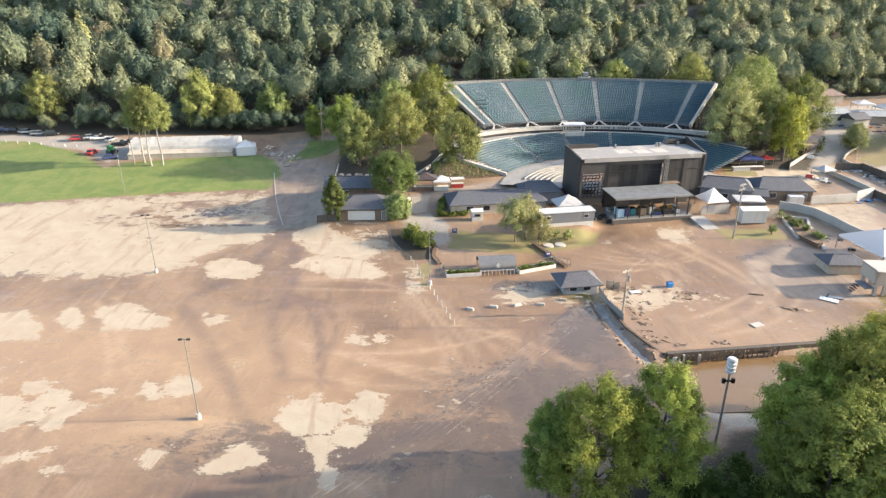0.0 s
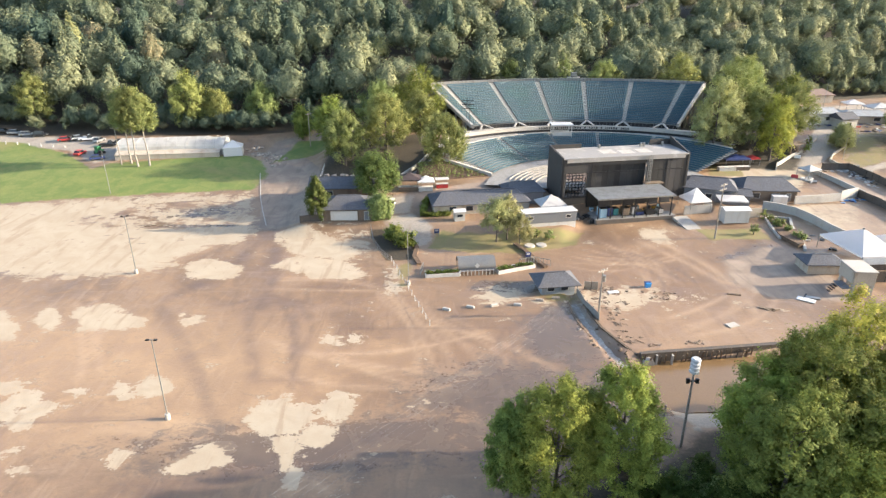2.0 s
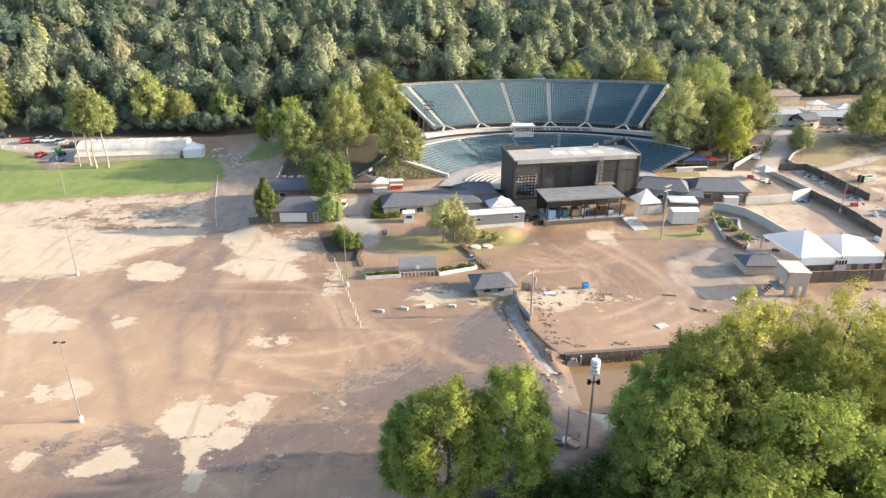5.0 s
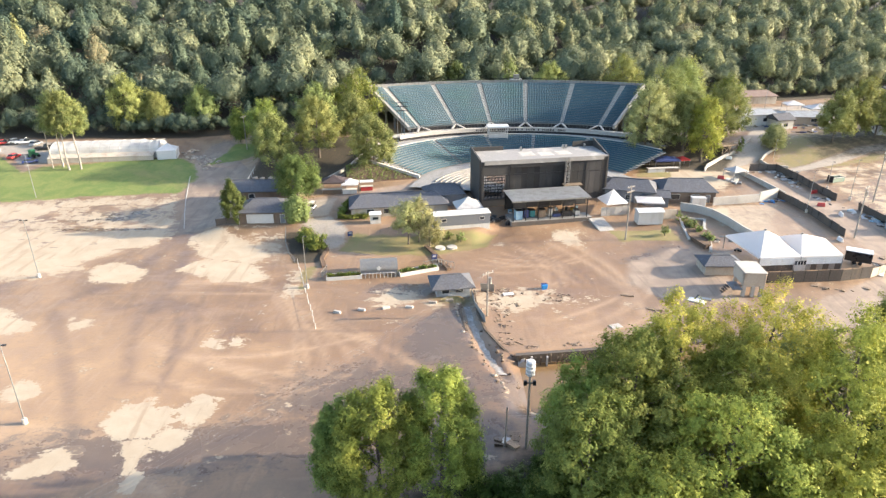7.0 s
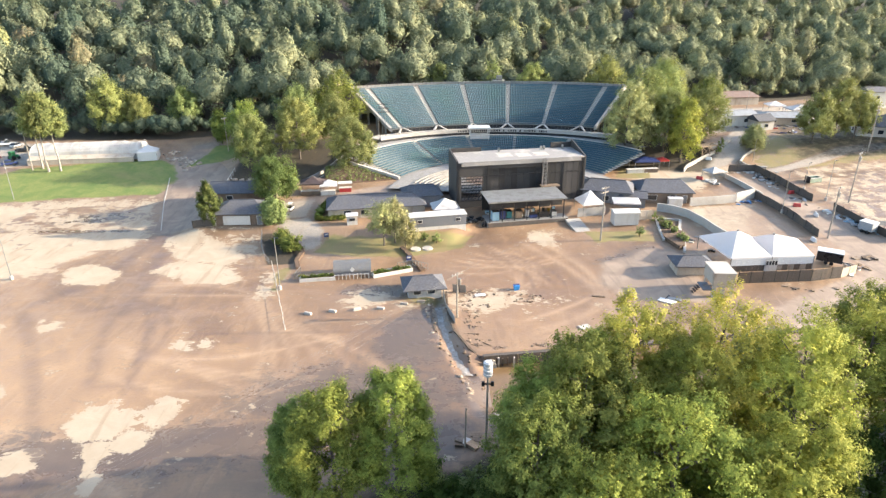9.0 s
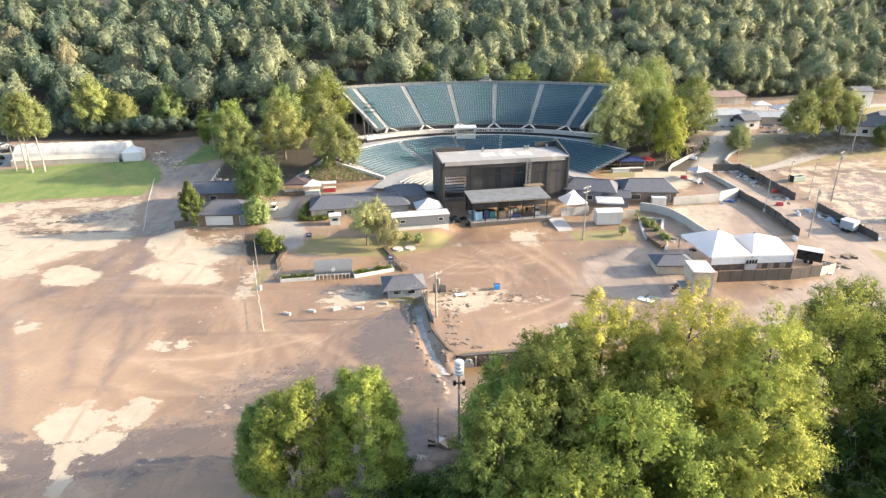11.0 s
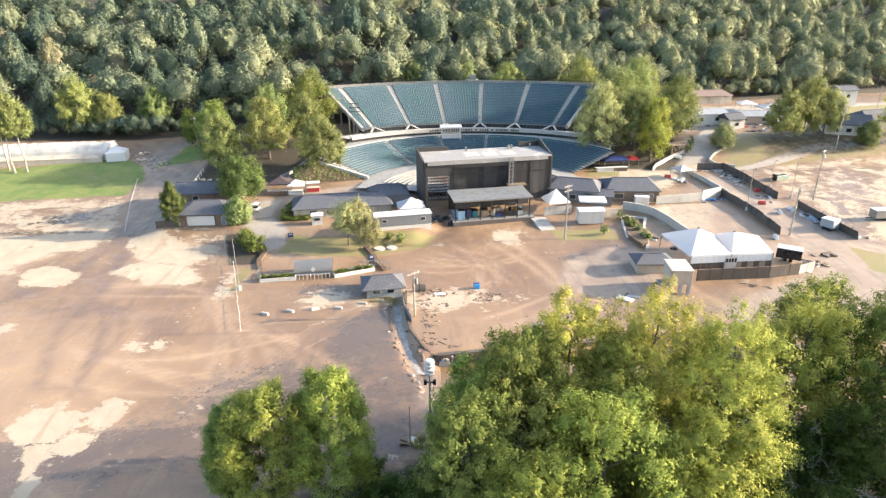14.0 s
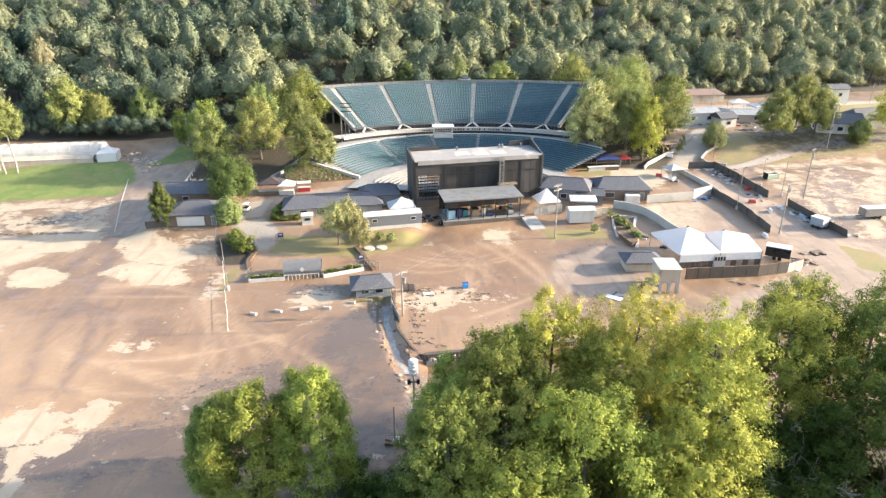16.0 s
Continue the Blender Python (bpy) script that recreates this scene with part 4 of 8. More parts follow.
def band(bm, b0, a0, z0, b1, a1, z1, s0, s1, n=40):
    """A strip between two ovals."""
    prev = None
    for k in range(n + 1):
        s = s0 + (s1 - s0) * k / n
        x0, y0 = ring(b0, a0, s)
        x1, y1 = ring(b1, a1, s)
        cur = bm.verts.new((x0, y0, z0)), bm.verts.new((x1, y1, z1))
        if prev:
            bm.faces.new((prev[0], cur[0], cur[1], prev[1]))
        prev = cur


def tier(rows, f, s0, s1):
    """Stepped concrete under the rows of a tier."""
    bm = bmesh.new()
    for k in range(rows):
        b0, a0, z0 = f(k)
        b1, a1, z1 = f(k + 1)
        band(bm, b0, a0, z0, b1, a1, z0, s0, s1)
        band(bm, b1, a1, z0, b1, a1, z1, s0, s1)
    bmesh.ops.remove_doubles(bm, verts=bm.verts, dist=0.001)
    return bm


def seat_row(f, k, s0, s1, pitch=0.56, back=0.68, deep=0.24, wide=0.279):
    """One row of tip-up seats between two aisles: for each a pan and a back."""
    b, a, z = f(k)
    b1, a1, z1 = f(k + 1)
    bm_, am_ = b + (b1 - b) * 0.55, a + (a1 - a) * 0.55
    t0, t1 = math.asin(s0), math.asin(s1)
    length = abs(t1 - t0) * (am_ * math.cos((t0 + t1) / 2) ** 2 + bm_ * math.sin((t0 + t1) / 2) ** 2 + am_) / 2
    n = max(2, int(length / pitch))
    t = t0 + (t1 - t0) * (np.arange(n) + 0.5) / n
    cx, cy = BX + am_ * np.sin(t), BY + bm_ * np.cos(t)
    tx, ty = am_ * np.cos(t), -bm_ * np.sin(t)
    ln = np.hypot(tx, ty)
    tx, ty = tx / ln, ty / ln
    ox, oy = -ty, tx
    w = wide
    corners = []
    for o0, o1, za, zb in ((-deep, 0.16, 0.36, 0.43), (0.13, 0.2, 0.43, back)):
        for zz in (za, zb):
            for u, o in ((-w, o0), (w, o0), (w, o1), (-w, o1)):
                corners.append(np.stack([cx + tx * u + ox * o, cy + ty * u + oy * o, np.full(n, z + zz)], -1))
    v = np.stack(corners, 1).reshape(-1, 3)
    fq = []
    for o in (0, 8):
        fq += [(o + 4, o + 5, o + 6, o + 7), (o, o + 1, o + 5, o + 4), (o + 1, o + 2, o + 6, o + 5), (o + 2, o + 3, o + 7, o + 6), (o + 3, o, o + 4, o + 7)]
    q = (np.arange(n)[:, None, None] * 16 + np.array(fq)[None]).reshape(-1, 4)
    return mesh_np("seat_row", v, q, SEATBLUE)


AISLES = (-0.452, -0.275, -0.098, 0.079, 0.256, 0.433)
S0, S1 = -0.505, 0.50
bowl = thing("seating_bowl", "curved amphitheatre bowl with blue-green seat rows and pale aisles", "amphitheatre")
part("upper_tier", tier(26, upper, S0, S1), CONCRETE_DARK, bowl, "stepped grey concrete upper tier")
part("lower_tier", tier(14, lower, -0.89, 0.86), CONCRETE_DARK, bowl, "stepped grey concrete lower tier")
cuts = [S0, *AISLES, S1]
for k in range(26):
    for s0, s1 in zip(cuts[:-1], cuts[1:]):
        ob = tagged(new("seat_row", seat_row(upper, k, s0 + 0.009, s1 - 0.009)), kind="stuff")
        ob.parent = bowl
for k in range(14):
    for s0, s1 in ((-0.87, -0.53), (-0.51, -0.19), (-0.17, 0.13), (0.15, 0.47), (0.49, 0.85)):
        ob = tagged(new("seat_row", seat_row(lower, k, s0, s1, 0.56, 0.66, 0.26, 0.279)), kind="stuff")
        ob.parent = bowl
for s in AISLES:
    bm = bmesh.new()
    for k in range(26):
        b0, a0, z0 = upper(k)
        b1, a1, z1 = upper(k + 1)
        for j in range(2):
            ba, aa = b0 + (b1 - b0) * j / 2, a0 + (a1 - a0) * j / 2
            bb, ab = b0 + (b1 - b0) * (j + 1) / 2, a0 + (a1 - a0) * (j + 1) / 2
            zt = z0 + 0.08 + (z1 - z0) * j / 2
            w = 0.0075
            pts = []
            for b, a, e in ((ba, aa, -w), (ba, aa, w), (bb, ab, w), (bb, ab, -w)):
                x, y = ring(b, a, s + e)
                pts.append((float(x), float(y)))
            hull(bm, [(x, y, z0 - 0.3) for x, y in pts], [(x, y, zt) for x, y in pts])
    part("aisle_steps", bm, CONCRETE, bowl)
    # a splayed stair foot down to the cross walk
    bm = bmesh.new()
    for side in (-1, 1):
        x0, y0 = ring(55.6, 65, s + side * 0.004)
        x1, y1 = ring(53.2, 62, s + side * 0.035)
        beam(bm, (float(x0), float(y0), 10.9), (float(x1), float(y1), 9.9), 0.55, 0.3)
    part("stair_foot", bm, CONCRETE, bowl)
# front wall of the upper tier, cross walk, parapet with worn lettering bars, back ledge of the lower tier
bm = bmesh.new()
band(bm, 55.6, 65, 9.3, 55.6, 65, 10.62, S0, S1)
part("tier_front", bm, DARKSTEEL, bowl)
bm = bmesh.new()
band(bm, 50.6, 57.5, 9.5, 55.6, 65, 9.5, -0.62, 0.6)
band(bm, 50.6, 57.5, 9.5, 50.2, 57, 9.5, -0.62, 0.6)
part("cross_walk", bm, CONCRETE, bowl)
bm = bmesh.new()
band(bm, 50.2, 57, 9.3, 50.2, 57, 10.35, -0.62, 0.6)
band(bm, 50.5, 57.3, 9.4, 50.5, 57.3, 10.35, -0.62, 0.6)
band(bm, 50.2, 57, 10.35, 50.5, 57.3, 10.35, -0.62, 0.6)
part("parapet", bm, CONCRETE, bowl, "pale concrete parapet with dark lettering")
# dark strip that paints the shadow gap under the parapet
bm = bmesh.new()
band(bm, 50.25, 57.05, 8.5, 50.25, 57.05, 9.3, -0.62, 0.6)
part("walk_front", bm, DARKSTEEL, bowl, "dark strip standing in for the shaded gap below the parapet")
s = -0.2
while s < 0.3:
    wdt = rnd.uniform(0.004, 0.009)
    if rnd.random() < 0.86:
        bm = bmesh.new()
        band(bm, 50.15, 56.95, 9.5, 50.15, 56.95, 10.1, s, s + wdt, 2)
        part("letter", bm, DARKSTEEL, bowl)
    s += wdt + rnd.uniform(0.003, 0.007)
bm = bmesh.new()
band(bm, 47, 48, 8.6, 50.2, 57, 8.6, -0.8, 0.78)
part("lower_walk", bm, CONCRETE_DARK, bowl)
bm = bmesh.new()
band(bm, 46.9, 47.9, 8.1, 46.9, 47.9, 9.15, -0.86, 0.84)
band(bm, 46.9, 47.9, 9.15, 47.3, 48.4, 9.15, -0.86, 0.84)
band(bm, 47.3, 48.4, 8.1, 47.3, 48.4, 9.15, -0.86, 0.84)
part("lower_ledge", bm, CONCRETE, bowl)
# floor before the lower tier with its curved pale benches
bm = bmesh.new()
band(bm, 33, 32, 4.28, 10, 8, 4.1, -0.98, 0.98)
part("pit_floor", bm, CONCRETE_DARK, bowl)
for k in range(3, 9):
    b = 31.6 - k * 1.35
    a = 30.7 - k * 1.4
    bm = bmesh.new()
    band(bm, b, a, 4.62, b + 0.22, a + 0.22, 4.62, -0.92, 0.9)
    band(bm, b, a, 4.1, b, a, 4.62, -0.92, 0.9)
    band(bm, b + 0.22, a + 0.22, 4.1, b + 0.22, a + 0.22, 4.62, -0.92, 0.9)
    part("pit_bench", bm, CONCRETE_DARK, bowl)
# stringers that close the tier's ends, the rear rim and the columns below
for s, sgn in ((S0, -1), (S1, 1)):
    bm = bmesh.new()
    prev = None
    for k in range(0, 27, 2):
        b0, a0, z0 = upper(k)
        x0, y0 = (float(v) for v in ring(b0, a0, s))
        cur = [bm.verts.new((x0 + dx, y0, z0 + dz)) for dx, dz in ((-0.45, -0.4), (0.45, -0.4), (0.45, 0.72), (-0.45, 0.72))]
        for i in range(4 if prev else 0):
            bm.faces.new((prev[i], prev[(i + 1) % 4], cur[(i + 1) % 4], cur[i]))
        if not prev:
            bm.faces.new(cur[::-1])
        prev = cur
    bm.faces.new(prev)
    part("end_wall", bm, CONCRETE, bowl)
    for k in (5, 11, 17, 23):
        bm = bmesh.new()
        b, a, z = upper(k)
        x, y = ring(b, a, s - sgn * 0.01)
        box(bm, float(x) - 0.3, float(y) - 0.3, 7.5, float(x) + 0.3, float(y) + 0.3, z - 0.2)
        part("column", bm, CONCRETE_DARK, bowl)
bm = bmesh.new()
band(bm, 76.3, 92.5, 20.0, 76.3, 92.5, 21.7, S0, S1)
band(bm, 76.6, 92.8, 9.0, 76.6, 92.8, 21.7, S0, S1)
band(bm, 76.3, 92.5, 21.7, 76.6, 92.8, 21.7, S0, S1)
part("rear_rim", bm, CONCRETE_DARK, bowl)
bm = bmesh.new()
for k in range(75):
    s = S0 + (S1 - S0) * k / 74
    x, y = ring(76.2, 92.4, s)
    beam(bm, (float(x), float(y), 20.6), (float(x), float(y), 22.3), 0.06)
band(bm, 76.2, 92.4, 22.2, 76.2, 92.4, 22.3, S0, S1)
part("rear_railing", bm, DARKSTEEL, bowl)
# railing along the cross walk
bm = bmesh.new()
for k in range(60):
    s = S0 + (S1 - S0) * k / 59
    x, y = ring(55.3, 64.6, s)
    beam(bm, (float(x), float(y), 9.5), (float(x), float(y), 11.4), 0.06)
band(bm, 55.3, 64.6, 11.3, 55.3, 64.6, 11.4, S0, S1)
part("front_railing", bm, STEEL, bowl)

# ---- the stage house ----
STAGE = pose(32.6, 144.8, 0, 0, 0, 9.6)
stage = thing("stage_house", "black mesh-clad stage tower with a flat grey roof", "stage", STAGE)
G0 = 0.6
W, D, H = 32.0, 10.0, 13.9
# mesh-clad walls, with the scaffold bay left open at one end and a recess in the middle
part("wall_front", boxes((0, 0, G0, 0.8, 0.4, H), (0.8, 0, 10.6, 6.2, 0.4, H), (0.8, 0, G0, 6.2, 0.4, 4.4), (6.2, 0, G0, 7.2, 0.4, H), (7.2, 0, 12.2, 21.6, 0.4, H), (21.6, 0.12, G0, W, 0.4, H)), MESHBLACK, stage)
for k in range(7):
    x = 21.6 + k * 1.49
    part("cloth_panel", boxes((x + 0.03, 0, G0, x + 1.46, 0.12, H - 0.9)), MESHPANEL, stage)
for k in range(9):
    x = 7.25 + k * 1.6
    part("cloth_panel", boxes((x + 0.02, 1.3, G0, x + 1.57, 1.4, 12.2)), MESHPANEL, stage)
for x in (0, 7.0, 21.5, 26.5, W - 0.2):
    part("pilaster", boxes((x, -0.12, G0, x + 0.25, 0.0, H - 0.75)), DARKSTEEL, stage)
for z in (4.4, 10.4):
    part("rail_beam", boxes((0, -0.1, z, W, 0.0, z + 0.18)), DARKSTEEL, stage)
part("wall_recess", boxes((7.2, 1.4, G0, 21.6, 1.7, 12.2)), MESHBLACK, stage, "darker recessed mesh wall")
part("wall_side", boxes((-0.4, 0, G0, 0, D, H + 0.05)), MESHBLACK, stage)
bm = bmesh.new()
hull(bm, [(-0.4, 0, H), (0, 0, H), (0, D, H), (-0.4, D, H)], [(-0.4, 0, H + 0.5), (0, 0, H + 0.5), (0, D, H + 1.3), (-0.4, D, H + 1.3)])
part("parapet", bm, MESHBLACK, stage)
part("wall_side", boxes((W, 0, G0, W + 0.4, D, H + 0.05)), MESHBLACK, stage)
bm = bmesh.new()
hull(bm, [(W, 0, H), (W + 0.4, 0, H), (W + 0.4, D, H), (W, D, H)], [(W, 0, H + 0.3), (W + 0.4, 0, H + 0.3), (W + 0.4, D, H + 2.3), (W, D, H + 2.3)])
part("parapet", bm, MESHBLACK, stage)
part("parapet", boxes((0, D - 0.3, H - 0.4, 8.0, D, H + 1.3)), MESHBLACK, stage)
part("parapet", boxes((26.5, D - 0.3, H - 0.4, W, D, H + 1.6)), MESHBLACK, stage)
part("roof", boxes((0, -0.25, H, W, D, H + 0.25)), ROOFGREY, stage, "flat grey membrane roof with pale wet patches")
part("fascia", boxes((0.8, -0.35, H - 0.75, W - 1.0, -0.05, H + 0.3)), ROOFGREY, stage, "grey roof edge with dark drip stains")
for k in range(3):
    x = 11 + k * 4.6
    part("roof_sheet", boxes((x, 2.0 + rnd.random(), H + 0.25, x + 3.6, 5.0 + rnd.random() * 3, H + 0.29)), CONCRETE, stage)
for x in (12.0, 23.2, 24.0, 29.0):
    part("roof_vent", boxes((x, 8.2, H + 0.25, x + 0.5, 8.7, H + 1.2)), STEEL, stage)
# scaffold lattice in the open bay
tubes = []
for y in (0.6, 2.6):
    tubes += [((0.9 + k * 0.87, y, 4.4), (0.9 + k * 0.87, y, 10.6), 0.10) for k in range(7)]
    tubes += [((0.8, y, 4.5 + j * 0.75), (6.2, y, 4.5 + j * 0.75), 0.10) for j in range(9)]
tubes += [((0.9 + k * 0.87, 0.6, 4.5 + j * 1.5), (1.77 + k * 0.87, 0.6, 6.0 + j * 1.5), 0.07) for k in range(6) for j in range(4)]
for p, q, w in tubes:
    bm = bmesh.new()
    beam(bm, p, q, w)
    part("scaffold_tube", bm, DARKSTEEL, stage)
# ladder mast on the facade
bm = bmesh.new()
for dx in (0, 0.9):
    for dy in (0, -0.8):
        beam(bm, (21.0 + dx, -0.6 + dy, 7.6), (21.0 + dx, -0.6 + dy, 14.4), 0.12)
for j in range(14):
    z = 7.8 + j * 0.47
    beam(bm, (21.0, -1.4, z), (21.9, -1.4, z + (0.47 if j % 2 else 0)), 0.08)
    beam(bm, (21.0, -0.6, z), (21.0, -1.4, z), 0.08)
    beam(bm, (21.9, -0.6, z), (21.9, -1.4, z), 0.08)
part("ladder_mast", bm, STEEL, stage, "galvanised lattice ladder mast")
part("ledge", boxes((20.6, -1.9, 7.3, 25.4, 0, 7.5)), WOOD, stage)

# loading dock with its corrugated canopy
dock = thing("loading_dock", "raised loading dock under a corrugated metal canopy", "loading dock", STAGE)
C0, C1, CY = 5.6, 23.6, -9.6
part("deck", boxes((C0 - 0.6, CY - 0.4, 0.3, C1 + 1.2, -1.9, 2.0)), CONCRETE_DARK, dock)
part("deck_fascia", boxes((C0 - 0.5, CY - 0.55, 0.5, C1 + 1.1, CY - 0.4, 1.95)), BLACKFENCE, dock, "black cloth hung along the deck's front")
bm = bmesh.new()
n = 62
for k in range(n):
    x0 = C0 - 0.5 + (C1 - C0 + 1) * k / n
    x1 = C0 - 0.5 + (C1 - C0 + 1) * (k + 1) / n
    za = 0.07 if k % 2 else 0.0
    a = [(x0, CY - 0.5, 7.05 + za), (x1, CY - 0.5, 7.05 + za), (x1, -2.0, 7.3 + za), (x0, -2.0, 7.3 + za)]
    hull(bm, [(x, y, z - 0.12) for x, y, z in a], a)
part("canopy_roof", bm, CORRUGATED, dock, "ribbed pale metal canopy roof")
part("canopy_edge", boxes((C0 - 0.6, CY - 0.7, 6.8, C1 + 0.6, CY - 0.5, 7.12)), STEEL, dock)
for k in range(7):
    x = C0 + (C1 - C0) * k / 6
    part("post", boxes((x - 0.1, CY - 0.1, 2.0, x + 0.1, CY + 0.1, 7.0)), DARKSTEEL, dock)
for x in (C0, C1):
    part("post", boxes((x - 0.1, -2.3, 2.0, x + 0.1, -2.1, 7.2)), DARKSTEEL, dock)
part("back_wall", boxes((C0, -2.0, 2.0, C1, -1.9, 7.2)), MESHBLACK, dock)
part("top_rail", boxes((C0, CY - 0.05, 5.3, C1, CY + 0.05, 5.4)), DARKSTEEL, dock)
for k in range(6):
    x = C0 + 0.15 + 3.0 * k
    part("hung_screen", boxes((x, CY + 0.9, 4.7 + 0.3 * (k % 2), x + 2.7, CY + 0.96, 6.9)), MESHPANEL, dock)
bm = bmesh.new()
for k in range(6):
    box(bm, C0 - 2.4 + k * 0.3, CY + 0.4, 0.3, C0 - 2.1 + k * 0.3, CY + 1.8, 0.6 + k * 0.24)
part("stair", bm, DARKSTEEL, dock)
for y in (CY + 0.4, CY + 1.8):
    bm = bmesh.new()
    beam(bm, (C0 - 2.4, y, 1.5), (C0 - 0.6, y, 2.8), 0.07)
    rail = part("stair_rail", bm, STEEL, dock)
    for k in range(4):
        bm = bmesh.new()
        beam(bm, (C0 - 2.4 + k * 0.6, y, 0.6 + k * 0.3), (C0 - 2.4 + k * 0.6, y, 1.5 + k * 0.43), 0.06)
        part("rail_post", bm, STEEL, rail)


def on_stage(x, y, z, rz=0):
    return STAGE @ pose(x, y, z, 0, 0, rz)


for x, w, d, h, m, lab in ((7.2, 1.6, 2.4, 2.3, SKYBLUE, "pale blue storage cabinet on the dock"), (9.2, 1.2, 2.0, 2.1, DARKBLUE, "dark blue equipment case on the dock"), (10.8, 1.3, 1.6, 1.7, TEAL, "teal machine case on the dock"),
                           (13.0, 1.7, 1.8, 1.9, WOOD, "wooden crate stack on the dock"), (15.2, 0.9, 1.2, 2.0, WHITEWALL, "white panel cabinet on the dock"), (16.6, 1.8, 1.6, 0.9, DARKBLUE, "low dark flight case on the dock"),
                           (19.2, 2.4, 1.5, 0.9, BLACKP, "black flight case on the dock"), (21.8, 1.2, 1.6, 1.2, WHITEWALL, "white equipment box on the dock")):
    bm = boxes((-w / 2, -d / 2, 0.12, w / 2, d / 2, h))
    t = thing("equipment_case", lab, "case", on_stage(x, CY + 1.6 + rnd.random(), 2.0))
    part("case_body", bm, m, t, bevel=0.03)
    part("case_lid", boxes((-w / 2 - 0.02, -d / 2 - 0.02, h, w / 2 + 0.02, d / 2 + 0.02, h + 0.08)), DARKSTEEL, t)
    part("caster_base", boxes((-w / 2 + 0.1, -d / 2 + 0.1, 0, w / 2 - 0.1, d / 2 - 0.1, 0.12)), RUBBER, t)


for k in range(22):
    x, w, d, h = rnd.uniform(C0 + 0.6, C1 - 0.6), rnd.uniform(0.3, 0.9), rnd.uniform(0.3, 0.8), rnd.uniform(0.4, 1.5)
    t = thing("gear_box", "small mixed gear box stacked on the dock", "box", on_stage(x, CY + rnd.uniform(3.4, 6.2), 2.0, rnd.uniform(-20, 20)), "gear on the dock")
    part("box_body", boxes((-w / 2, -d / 2, 0, w / 2, d / 2, h)), rnd.choice((WOOD, TEAL, YELLOW, WHITEWALL, DARKSTEEL, BLACKP, SKYBLUE)), t, bevel=0.02)
    part("box_lid", boxes((-w / 2 - 0.02, -d / 2 - 0.02, h, w / 2 + 0.02, d / 2 + 0.02, h + 0.05)), DARKSTEEL, t)
# ---- single trees ----
for k, (x, y, h, r) in enumerate(((-87.0, 178.0, 20.5, 3.5), (-84.0, 175.6, 22.5, 4.2), (-81.0, 176.2, 21, 3.8))):
    tree(x, y, h, r, LEAF_OLIVE, "tall pine with a bare lower trunk beside the long tent", 20 + k, base=0.42, n=50, tufts=8, per=24, tuft=0.7, size=0.19, lump=0.26, top=0.3, group="pines by the tent", name="pine_tree", trunk=0.26, bark=WOODPOLE)
